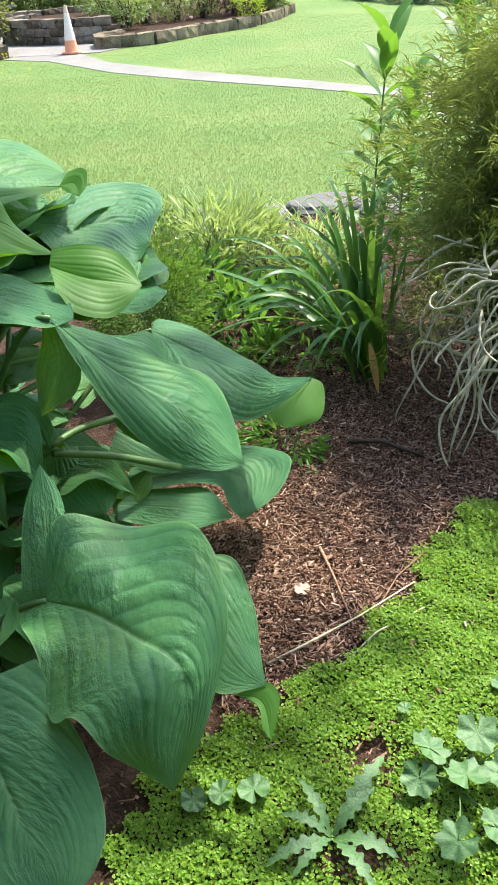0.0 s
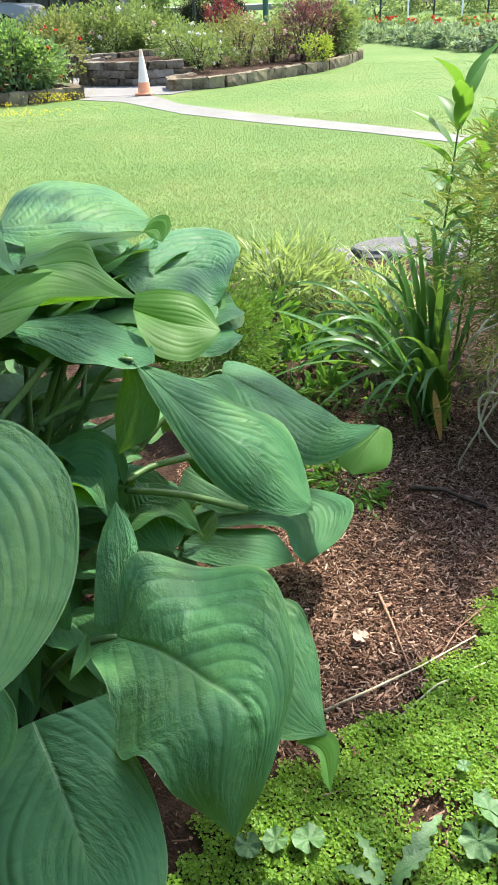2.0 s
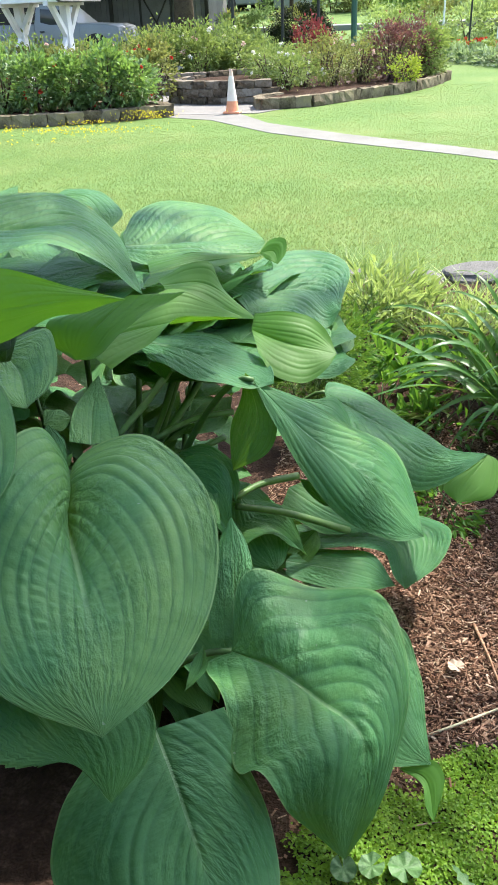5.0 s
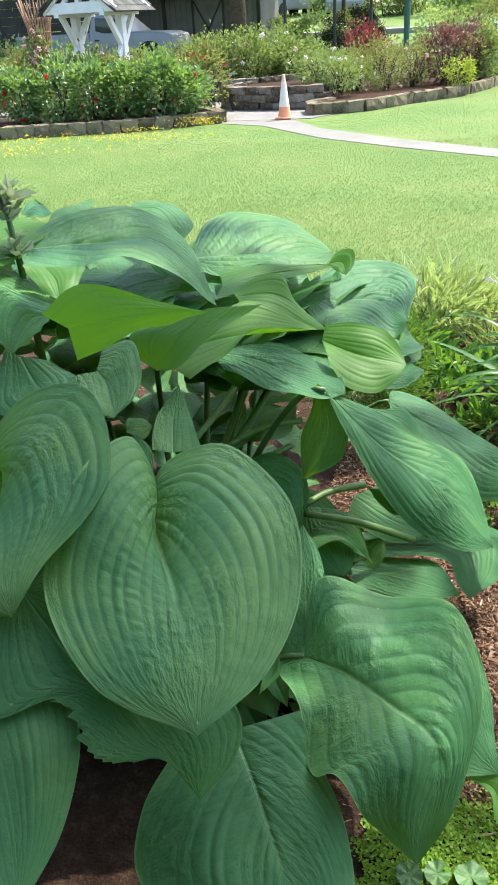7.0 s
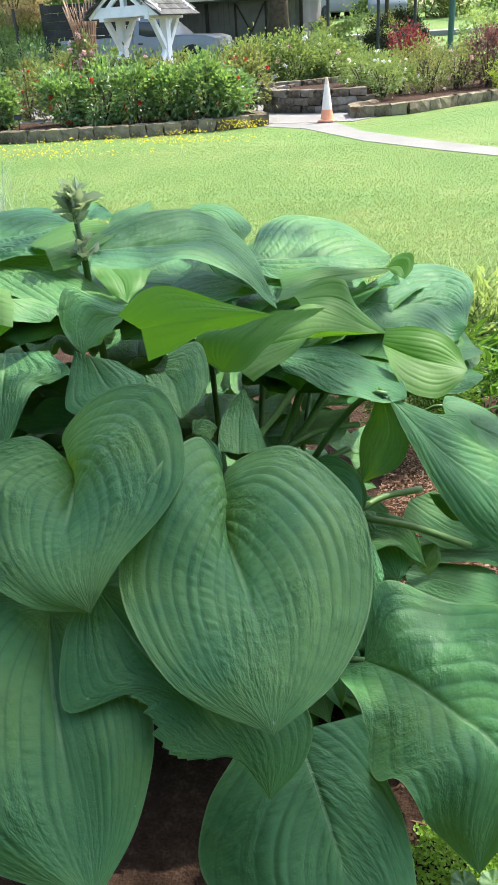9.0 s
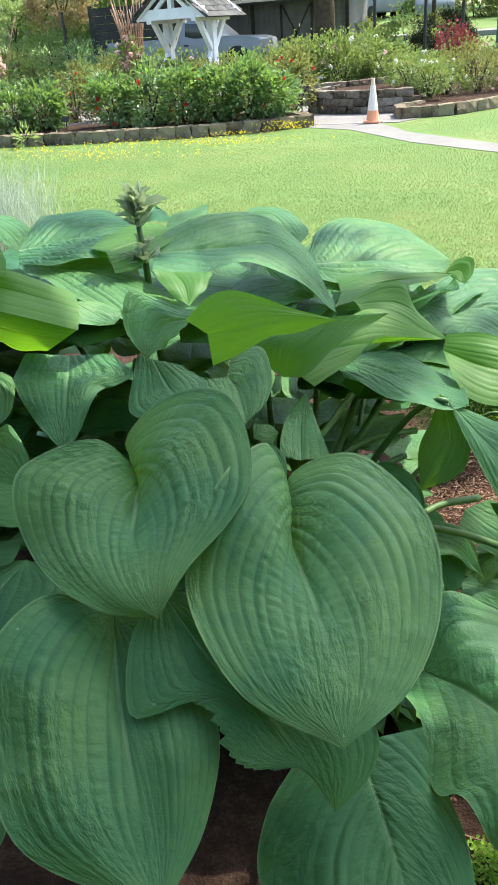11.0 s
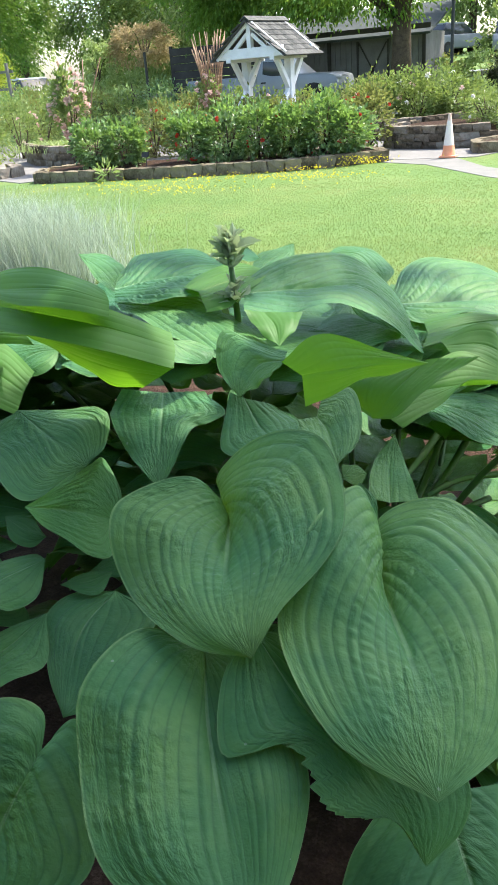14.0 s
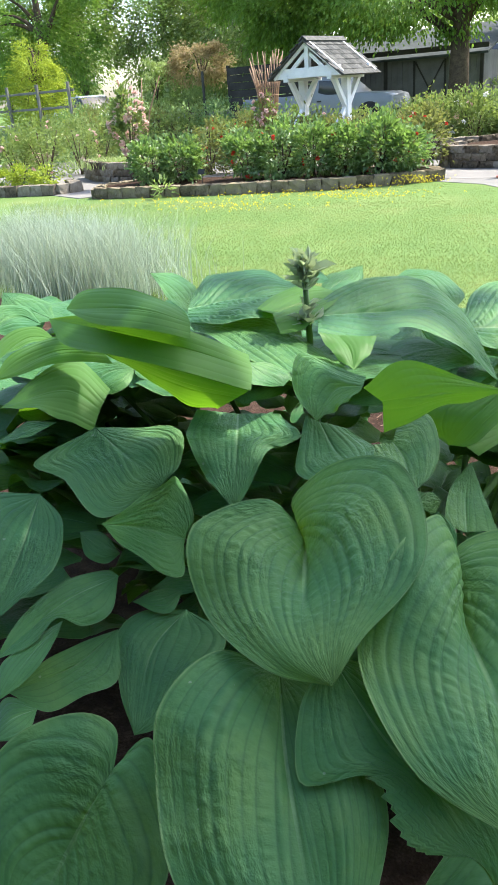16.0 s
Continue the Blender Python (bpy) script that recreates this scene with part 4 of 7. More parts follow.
leaf([(-0.531, 1.618, 0.711), (-0.462, 1.618, 0.709), (-0.392, 1.552, 0.632)],
     [(-0.478, 1.580, 0.688), (-0.444, 1.576, 0.670), (-0.412, 1.580, 0.667)],
     [(-0.482, 1.652, 0.714), (-0.421, 1.631, 0.698), (-0.391, 1.591, 0.659)], lap=.4, pucker=.3)
leaf([(-0.731, 0.875, 0.867), (-0.668, 0.762, 0.833), (-0.613, 0.682, 0.788), (-0.564, 0.616, 0.739), (-0.539, 0.582, 0.714)],
     [(-0.806, 0.840, 0.909), (-0.842, 0.735, 0.884), (-0.812, 0.665, 0.822), (-0.722, 0.583, 0.753)],
     [(-0.655, 0.899, 0.847), (-0.559, 0.804, 0.818), (-0.525, 0.747, 0.799), (-0.521, 0.669, 0.744)], lap=.35, pucker=.6, dome=.07, stalk=1)
leaf([(-0.648, 0.872, 0.925), (-0.551, 0.812, 0.871), (-0.459, 0.780, 0.827), (-0.383, 0.763, 0.712)],
     [(-0.665, 0.808, 0.891), (-0.633, 0.731, 0.837), (-0.562, 0.759, 0.851), (-0.493, 0.717, 0.808), (-0.424, 0.753, 0.782)],
     [(-0.586, 0.909, 0.897), (-0.473, 0.904, 0.861), (-0.348, 0.848, 0.770), (-0.348, 0.806, 0.738)], lap=.35, pucker=.2, rag=1)
leaf([(-0.943, 0.725, 0.715), (-0.958, 0.693, 0.695), (-0.981, 0.633, 0.627), (-0.990, 0.540, 0.554)],
     [(-0.971, 0.779, 0.754), (-1.016, 0.766, 0.780), (-1.110, 0.698, 0.750), (-1.120, 0.596, 0.685)],
     [(-0.935, 0.757, 0.744), (-0.895, 0.769, 0.773), (-0.840, 0.711, 0.721), (-0.809, 0.638, 0.642)], lap=3, pucker=.3, dome=.05, stalk=1)
leaf([(-1.237, 1.142, 1.073), (-1.152, 1.121, 1.036), (-1.067, 1.101, 1.000)],
     [(-1.322, 1.055, 1.022), (-1.239, 1.036, 1.015), (-1.131, 1.000, 0.971)],
     [(-1.183, 1.213, 1.053), (-1.091, 1.215, 1.053), (-1.065, 1.159, 1.013)], lap=.8, pucker=.1)
leaf([(-1.092, 0.957, 0.993), (-1.078, 1.041, 0.943), (-1.038, 1.112, 0.889)],
     [(-1.080, 1.115, 0.993), (-1.081, 1.171, 0.980), (-1.042, 1.149, 0.916)],
     [(-1.062, 0.982, 0.934), (-1.008, 1.037, 0.857)], lap=.35, pucker=.3)
leaf([(-1.271, 1.006, 0.993), (-1.243, 0.899, 0.924), (-1.221, 0.793, 0.865)],
     [(-1.383, 0.974, 0.982), (-1.336, 0.845, 0.923)],
     [(-1.201, 0.980, 0.962), (-1.171, 0.914, 0.921), (-1.180, 0.858, 0.897)], lap=.5, pucker=.1)
leaf([(-1.199, 1.013, 0.925), (-1.141, 1.001, 0.911), (-1.105, 1.006, 0.904)],
     [(-1.163, 1.031, 0.921)],
     [(-1.163, 0.982, 0.899), (-1.123, 0.988, 0.890)], lap=.3, pucker=.1)
leaf([(-1.102, 0.989, 0.869), (-1.144, 0.901, 0.866), (-1.184, 0.759, 0.831)],
     [(-1.133, 0.997, 0.870), (-1.176, 0.925, 0.875), (-1.188, 0.837, 0.864)],
     [(-1.078, 0.925, 0.838), (-1.101, 0.885, 0.836), (-1.134, 0.864, 0.856), (-1.139, 0.805, 0.845)], lap=.4, pucker=.1)
leaf([(-1.127, 0.866, 0.852), (-1.134, 0.790, 0.835), (-1.140, 0.707, 0.803)],
     [(-1.160, 0.813, 0.835), (-1.168, 0.755, 0.828)],
     [(-1.107, 0.793, 0.835), (-1.123, 0.746, 0.811)], lap=.4, pucker=.1)
leaf([(-1.079, 0.940, 0.795), (-1.115, 0.855, 0.768), (-1.171, 0.760, 0.768)],
     [(-1.111, 0.917, 0.786), (-1.151, 0.831, 0.787)],
     [(-1.036, 0.868, 0.754), (-1.067, 0.822, 0.748), (-1.104, 0.773, 0.744)], lap=.4, pucker=.1)
leaf([(-0.999, 1.035, 0.794), (-1.006, 0.935, 0.778), (-0.966, 0.811, 0.713)],
     [(-1.061, 1.001, 0.797), (-1.080, 0.937, 0.790), (-1.020, 0.856, 0.738)],
     [(-0.912, 1.021, 0.768), (-0.912, 0.914, 0.754), (-0.938, 0.831, 0.721)], lap=.4, pucker=.1)
leaf([(-1.018, 1.060, 0.815), (-1.046, 1.019, 0.814), (-1.076, 0.982, 0.825)],
     [(-1.059, 1.039, 0.818)],
     [(-1.015, 1.005, 0.802)], lap=.3, pucker=.1)
leaf([(-1.257, 1.189, 1.090), (-1.325, 1.182, 1.126), (-1.414, 1.085, 1.112)],
     [(-1.245, 1.144, 1.062), (-1.288, 1.121, 1.089), (-1.352, 1.097, 1.114)],
     [(-1.270, 1.243, 1.110), (-1.359, 1.265, 1.154), (-1.397, 1.205, 1.153), (-1.411, 1.131, 1.123)], lap=.4, pucker=.1, cut=1, under=1)
leaf([(-1.255, 1.314, 1.135), (-1.305, 1.283, 1.129), (-1.326, 1.229, 1.097)],
     [(-1.350, 1.326, 1.141), (-1.388, 1.279, 1.141)],
     [(-1.246, 1.256, 1.108)], lap=.4, pucker=.2)
leaf([(-1.422, 1.274, 1.195), (-1.478, 1.256, 1.198), (-1.515, 1.178, 1.159)],
     [(-1.492, 1.293, 1.211), (-1.552, 1.248, 1.189)],
     [(-1.464, 1.222, 1.190)], lap=.3, pucker=.1, under=1)
leaf([(-1.255, 1.220, 1.198), (-1.361, 1.208, 1.193), (-1.491, 1.155, 1.136)],
     [(-1.279, 1.249, 1.207), (-1.402, 1.242, 1.207), (-1.483, 1.205, 1.177)],
     [(-1.216, 1.197, 1.183), (-1.344, 1.185, 1.179), (-1.421, 1.165, 1.152)], lap=.3, pucker=.1, cut=1, under=1)
leaf([(-1.552, 1.422, 1.185), (-1.661, 1.464, 1.192), (-1.817, 1.535, 1.211)],
     [(-1.656, 1.520, 1.198), (-1.751, 1.545, 1.206)],
     [(-1.619, 1.404, 1.176), (-1.734, 1.441, 1.179)], lap=.5, pucker=.2)
leaf([(-1.541, 1.368, 1.191), (-1.630, 1.385, 1.200), (-1.644, 1.305, 1.182)],
     [(-1.659, 1.437, 1.212), (-1.717, 1.404, 1.211)],
     [(-1.566, 1.313, 1.185)], lap=.4, pucker=.1)
leaf([(-1.315, 1.126, 1.080), (-1.347, 1.082, 1.079), (-1.376, 1.023, 1.069)],
     [(-1.363, 1.100, 1.083)],
     [(-1.327, 1.066, 1.075)], lap=.3, pucker=.1)
leaf([(-1.113, 0.762, 0.756), (-1.128, 0.720, 0.764), (-1.144, 0.677, 0.747)],
     [(-1.174, 0.755, 0.762)],
     [(-1.092, 0.710, 0.754)], lap=.3, pucker=.1)

def inner_leaves():
    """Shaded blades inside and behind the clump."""
    rng = np.random.default_rng(9)
    # how many, between which corners, how long, how far they lean to the back
    zones = ((45, (-2.1, 1.25, 0.35), (-1.55, 2.2, 0.95), 1.0, 0), (30, (-1.5, 1.95, 0.4), (-0.5, 2.3, 0.95), 1.0, 0.5), (40, (-1.6, 2.25, 0.3), (-0.45, 2.5, 0.9), 1.0, 0.5),
             (44, (-1.7, 1.75, 0.9), (-0.5, 2.2, 1.0), 1.25, 0.2), (26, (-2.4, 1.0, 0.3), (-1.65, 1.9, 0.9), 1.1, 0), (40, (-2.3, 1.9, 0.1), (-0.9, 2.6, 0.55), 1.2, 0.4), (110, (-1.5, 1.38, 0.08), (-0.5, 1.75, 0.8), 0.72, 0), (22, (-0.75, 1.6, 0.1), (-0.4, 1.95, 0.55), 0.7, 0),
             (14, (-0.55, 1.5, 0.06), (-0.25, 1.9, 0.25), 0.6, 0), (45, (-2.5, 1.6, 0.6), (-1.65, 2.5, 0.95), 1.1, 0))
    for count, low, high, long, back in zones:
        for k in range(count):
            c = rng.uniform(low, high)
            out = c - np.array((-0.75, 1.65, 0.3))
            out[2] *= 0.15
            out[1] += back
            out /= np.linalg.norm(out)
            ln = rng.uniform(0.2, 0.3) * long
            tip = c + out * ln + np.array((0, 0, -rng.uniform(0.02, 0.16)))
            side = np.cross(out, (0, 0, 1.0)) * ln * rng.uniform(0.36, 0.46)
            mid = c + 0.5 * (tip - c) + np.array((0, 0, 0.03))
            lift = [np.array((0, 0, rng.uniform(-0.03, 0.05))) for _ in range(2)]
            wings = [[c + s * side * 0.55 - out * ln * 0.16 + h, c + s * side + out * ln * 0.2 + h, c + s * side * 0.8 + out * ln * 0.62 + h * 0.6] for s, h in zip((1, -1), lift)]
            leaf([c, mid, tip], *wings, wave=0.5, stalk=k % 20 == 0, fine=False)
    # a closed second storey, added unseen just under the sunlit blades to block sun
    for k in range(150):
        if k < 120:
            x, y = rng.uniform(-1.75, -0.62), rng.uniform(1.6, 2.15)
            if x < -1.1:
                y = rng.uniform(1.4, 2.15)
            top = np.interp(y, [1.4, 1.5, 1.8, 2.2], [1.11, 1.09, 1.01, 0.9]) - 0.9 * max(0, x + 0.75) - 0.5 * max(0, -1.5 - x) + rng.uniform(-0.03, 0.03)
        else:
            x, y, top = rng.uniform(-0.65, -0.3), rng.uniform(1.85, 2.15), rng.uniform(0.80, 0.86)
        w = rng.uniform(0, 2 * np.pi)
        d, e = np.array((np.cos(w), np.sin(w), -0.1)), np.array((-np.sin(w), np.cos(w), 0))
        c = np.array((x, y, top)) - d * 0.12
        leaf([c, c + d * 0.12 + (0, 0, 0.015), c + d * 0.26], [c + e * 0.09, c + d * 0.10 + e * 0.12, c + d * 0.2 + e * 0.07], [c - e * 0.09, c + d * 0.10 - e * 0.12, c + d * 0.2 - e * 0.07], wave=0.3, fine=False)


inner_leaves()


def petiole_between(points, r):
    """A bare stalk that shows in the gaps between the blades."""
    o = Vector(hosta.location)
    v, f = tube([Vector(p) - o for p in glide(points, 12)], np.linspace(r, r * 1.3, 12), 8)
    put("petiole", mesh_of("petiole", v, f, STALK, True), hosta)


petiole_between([(-0.575, 1.642, 0.726), (-0.550, 1.731, 0.753), (-0.529, 1.835, 0.787)], .0075)
petiole_between([(-0.608, 1.654, 0.696), (-0.594, 1.745, 0.751), (-0.590, 1.831, 0.798)], .007)
petiole_between([(-0.409, 1.605, 0.608), (-0.366, 1.679, 0.602), (-0.288, 1.763, 0.582)], .007)
petiole_between([(-0.398, 1.582, 0.604), (-0.299, 1.659, 0.544), (-0.166, 1.762, 0.436)], .0075)
petiole_between([(-0.544, 1.646, 0.661), (-0.502, 1.716, 0.669), (-0.464, 1.779, 0.666)], .006)
petiole_between([(-0.628, 1.533, 0.792), (-0.596, 1.650, 0.820), (-0.563, 1.786, 0.861)], .007)
petiole_between([(-0.571, 1.599, 0.752), (-0.515, 1.688, 0.756), (-0.440, 1.773, 0.737)], .006)


def flower_bud():
    stem = [(-0.99, 1.62, 0.85), (-0.995, 1.61, 1.05), (-0.995, 1.6, 1.19), (-0.995, 1.59, 1.26)]
    o = Vector(hosta.location)
    v, f = tube([Vector(p) - o for p in stem], [0.009, 0.008, 0.007, 0.006], 7)
    ob = put("flower_stem", mesh_of("flower_stem", v, f, STALK, True), hosta)
    rng = np.random.default_rng(5)
    for z0, n, ln in ((1.265, 46, 0.05), (1.17, 16, 0.04)):
        c = np.array((-0.995, 1.59, z0)) - np.array(o) + rng.normal(0, 0.006, (n, 3)) + np.stack((np.zeros(n), np.zeros(n), rng.uniform(-0.02, 0.035, n)), 1)
        d = unit(np.stack((rng.normal(0, 1, n), rng.normal(0, 1, n), rng.uniform(0.5, 1.6, n)), 1))
        v, f = leaf_cloud(rng, c, d, ln, 0.022, 0.25, 0.1)
        put("flower_bud", mesh_of("flower_bud", v, f, BUD), ob, "grey-green scaly flower bud")


BUD = foliage("bud_scale", (0.28, 0.36, 0.22), (0.48, 0.54, 0.37), (0.4, 0.5, 0.25))
flower_bud()


# ---- near plants and ground cover ----
def inside(p, poly):
    x, y = p[:, 0], p[:, 1]
    hit = np.zeros(len(p), bool)
    for (ax, ay), (bx, by) in zip(poly, poly[1:] + poly[:1]):
        cross = (ay > y) != (by > y)
        hit ^= cross & (x < (bx - ax) * (y - ay) / (by - ay + 1e-12) + ax)
    return hit


COVER_EDGE = [(1.9, 2.5), (0.95, 2.32), (0.70, 2.13), (0.51, 1.98), (0.41, 1.76), (0.22, 1.54), (0.07, 1.43), (-0.11, 1.30), (-0.23, 1.19), (-0.27, 1.0), (-0.3, 0.6), (1.9, 0.6)]



def chip_material(nt, out):
    geo = nt.nodes.new("ShaderNodeNewGeometry")
    grain = noise_fac(nt, 220.0, 3.0)
    f = math_node(nt, "ADD", math_node(nt, "MULTIPLY", geo.outputs["Random Per Island"], 0.8), math_node(nt, "MULTIPLY", grain, 0.25))
    col = ramp(nt, f, [(0.05, (0.055, 0.028, 0.018)), (0.4, (0.15, 0.082, 0.052)), (0.75, (0.27, 0.165, 0.112)), (0.97, (0.50, 0.38, 0.28))])
    p = node(nt, "ShaderNodeBsdfPrincipled", Roughness=0.85)
    p.inputs["Specular IOR Level"].default_value = 0.1
    nt.links.new(col, p.inputs["Base Color"])
    nt.links.new(bump(nt, grain, 0.6, 0.002), p.inputs["Normal"])
    nt.links.new(p.outputs[0], out.inputs["Surface"])


def chips():
    rng = np.random.default_rng(11)
    p = np.concatenate((hash_grid(rng, 125000, -0.5, 1.2, 1.15, 3.2), hash_grid(rng, 12000, -1.6, 2.4, 3.2, 5.1)))
    keep = ~inside(p, COVER_EDGE) | (rng.random(len(p)) < 0.05)
    # hardly any under the great leaves
    keep &= (p[:, 0] > -0.05 - 0.12 * (p[:, 1] - 1.2)) | (p[:, 1] > 2.3) | (rng.random(len(p)) < 0.06)
    p = p[keep]
    n = len(p)
    p[:, 2] = 0.016 + rng.uniform(0, 0.022, n)
    ln, wd, th = rng.uniform(0.003, 0.009, (n, 1)) * rng.choice([0.35, 0.45, 0.55, 0.7, 0.9, 2.2], (n, 1)), rng.uniform(0.0005, 0.0018, (n, 1)) * rng.choice([0.8, 1, 1.2, 2.4], (n, 1)), rng.uniform(0.0005, 0.0014, (n, 1))
    az = rng.uniform(0, 2 * np.pi, n)
    d = unit(np.stack((np.cos(az), np.sin(az), rng.normal(0, 0.22, n)), 1))
    s = unit(np.cross(np.array((0, 0, 1.0)), d) + rng.normal(0, 0.25, (n, 3)))
    u = np.cross(d, s)
    k = rng.uniform(0.3, 1.0, (n, 1))
    c = [p - d * ln + s * wd * k - u * th, p + d * ln + s * wd - u * th, p + d * ln * 0.85 - s * wd * k - u * th, p - d * ln - s * wd - u * th]
    c += [q + u * th * 2 for q in c]
    verts = np.stack(c, 1).reshape(-1, 3)
    base = np.arange(n)[:, None] * 8
    faces = np.concatenate([base + np.array([f]) for f in ([4, 5, 6, 7], [0, 1, 5, 4], [2, 3, 7, 6])])
    tagged(put("bark_mulch", mesh_of("bark_mulch", verts, faces, material("bark_chip", chip_material))), "loose reddish-brown bark mulch chips on the bed", "mulch", kind="stuff")


def ground_cover():
    rng = np.random.default_rng(12)
    p = hash_grid(rng, 190000, -0.3, 1.15, 0.8, 2.4)
    edge = p + np.stack((0.03 * np.sin(p[:, 1] * 31) + 0.02 * np.sin(p[:, 1] * 77 + p[:, 0] * 40), 0.03 * np.sin(p[:, 0] * 37), np.zeros(len(p))), 1) + rng.normal(0, 0.012, p.shape)
    keep = inside(edge, COVER_EDGE)
    bare = np.exp(-(((p[:, 0] - 0.25) / 0.07) ** 2 + ((p[:, 1] - 1.27) / 0.06) ** 2)) + np.exp(-(((p[:, 0] - 0.2) / 0.12) ** 2 + ((p[:, 1] - 1.05) / 0.05) ** 2)) * 0.9
    keep &= rng.random(len(p)) > bare * 1.2
    p = p[keep]
    n = len(p)
    hump = 0.018 + 0.012 * np.sin(p[:, 0] * 24 + 2 * np.sin(p[:, 1] * 15)) * np.sin(p[:, 1] * 28)
    p[:, 2] = 0.012 + hump * np.sqrt(rng.random(n)) + 0.012
    az = rng.uniform(0, 2 * np.pi, n)
    v, f = leaf_cloud(rng, p, np.stack((np.cos(az), np.sin(az), rng.uniform(-0.1, 0.5, n)), 1), 0.0078, 0.0078, 0.1, 0.25)
    tagged(put("ground_cover", mesh_of("ground_cover", v, f, COVER)), "bright green mat of tiny-leaved ground cover", "ground cover", kind="stuff")


def blade(base, tip, width, arch=0.02, teeth=0.0, count=5, up=(0, 0, 1), n=14, fold=0.15, shape=0.5, point=0.8):
    """Verts and faces of a single leaf blade, three points across, with lobed or plain edges."""
    a, b = Vector(base), Vector(tip)
    d = b - a
    side = d.cross(Vector(up)).normalized()
    nrm = side.cross(d).normalized()
    verts, faces = [], []
    for i in range(n + 1):
        f = i / n
        w = width * (math.sin(math.pi * f ** shape) ** point if f < 1 else 0) * (1 - teeth * (0.5 + 0.5 * math.cos(2 * math.pi * count * f)))
        c = a + d * f + nrm * arch * 4 * f * (1 - f)
        verts += [c - side * w / 2 + nrm * w * fold, c, c + side * w / 2 + nrm * w * fold]
    for i in range(n):
        q = 3 * i
        faces += [(q, q + 1, q + 4, q + 3), (q + 1, q + 2, q + 5, q + 4)]
    return verts, faces


def round_leaf(centre, radius, tilt, turn, lobes=0, depth=0.0):
    """A roundish leaf, cupped, with a notch at its stalk and shallow lobes."""
    m = pose(*centre, tilt, 0, turn)
    verts, faces = [m @ Vector((0, 0, 0))], []
    k = 40
    for ring, f in ((1, 0.5), (2, 1.0)):
        for i in range(k):
            w = math.pi * (0.06 + 1.88 * i / (k - 1))
            r = radius * f * (1 - depth * (0.5 - 0.5 * math.cos(lobes * w)) * f)
            verts.append(m @ Vector((r * math.sin(w), -r * math.cos(w), 0.14 * radius * f * f * (1 + 0.6 * math.sin(3 * w) + 0.7 * math.sin(7 * w + 1)))))
    for i in range(k - 1):
        faces += [(0, 1 + i, 2 + i), (1 + i, 1 + k + i, 2 + k + i, 2 + i)]
    return verts, faces


def weeds():
    w = thing("dandelion", "flat rosette of grey-green toothed dandelion leaves", "weed", (0.15, 1.08, 0.02))
    o = Vector((0.15, 1.08, 0.02))
    for tx, ty, tz, wd in ((0.27, 1.24, 0.06, 0.04), (0.02, 1.02, 0.045, 0.035), (0.07, 1.0, 0.04, 0.03), (0.09, 1.19, 0.06, 0.03), (0.27, 1.03, 0.05, 0.04), (0.05, 1.12, 0.05, 0.03), (0.24, 1.16, 0.07, 0.035), (0.22, 0.97, 0.05, 0.035)):
        v, f = blade((0, 0, 0.01), Vector((tx, ty, tz)) - o, wd, 0.025, 0.5, 6, n=44, shape=1.1)
        put("leaf", mesh_of("leaf", v, f, WEED, True), w)
    m = thing("lobed_weed", "low weed with pale lobed rounded leaves", "weed", (0.40, 1.2, 0.0))
    rng = random.Random(6)
    for x, y, z, r, t in ((0.36, 1.24, 0.08, 0.055, -25), (0.46, 1.26, 0.10, 0.06, -15), (0.42, 1.17, 0.09, 0.06, -20), (0.33, 1.18, 0.07, 0.05, -30), (0.50, 1.18, 0.08, 0.055, -10), (0.38, 1.05, 0.07, 0.055, -25), (0.46, 1.08, 0.06, 0.05, -15), (0.55, 1.27, 0.07, 0.05, -20)):
        v, f = round_leaf((x - 0.40, y - 1.2, z), r * 0.8, t, rng.uniform(0, 360), 7, 0.2)
        ob = put("leaf", mesh_of("leaf", v, f, WEED, True), m)
        vs, fs = tube(bend((rng.uniform(-0.03, 0.03), 0, 0.01), (x - 0.40, y - 1.2, z), 0.02, 5), [0.0022] * 6, 5)
        put("stalk", mesh_of("stalk", vs, fs, STALK, True), ob)
    for x, y, r, t in ((0.0, 1.17, 0.034, 20), (-0.065, 1.165, 0.026, 120), (-0.12, 1.15, 0.026, 200), (0.33, 1.36, 0.016, 60), (0.55, 1.42, 0.02, 10)):
        s = thing("seedling", "single pale round seedling leaf in the ground cover", "weed", (x, y, 0.0), "round seedling leaves")
        v, f = round_leaf((0, 0, 0.055), r, -12, t, 0, 0)
        put("leaf", mesh_of("leaf", v, f, WEED, True), s)
        vs, fs = tube(bend((0.005, 0.01, 0.01), (0, 0, 0.054), 0.0, 3), [0.0018] * 4, 5)
        put("stalk", mesh_of("stalk", vs, fs, STALK, True), s)
    for k, pts in enumerate((((0.03, 1.515, 0.03), (0.14, 1.58, 0.035), (0.27, 1.66, 0.04), (0.42, 1.77, 0.045)), ((0.18, 1.93, 0.035), (0.21, 1.8, 0.04), (0.245, 1.63, 0.035)), ((0.31, 2.47, 0.04), (0.42, 2.45, 0.05), (0.55, 2.37, 0.035)), ((0.2, 1.5, 0.03), (0.3, 1.60, 0.04), (0.43, 1.68, 0.04)), ((0.3, 1.66, 0.04), (0.38, 1.8, 0.04), (0.47, 1.9, 0.035)), ((0.10, 1.50, 0.03), (0.25, 1.54, 0.035), (0.35, 1.55, 0.035)))):
        rr = (0.004, 0.0045, 0.009, 0.003, 0.0025, 0.0025)[k]
        v, f = tube(pts, [rr * (1 - 0.2 * i) for i in range(len(pts))], 6)
        tagged(put("twig", mesh_of("twig", v, f, (TWIG, CHIP, BARK)[k % 3], True)), "thin dry fallen twig on the mulch", "twig", "fallen twigs")
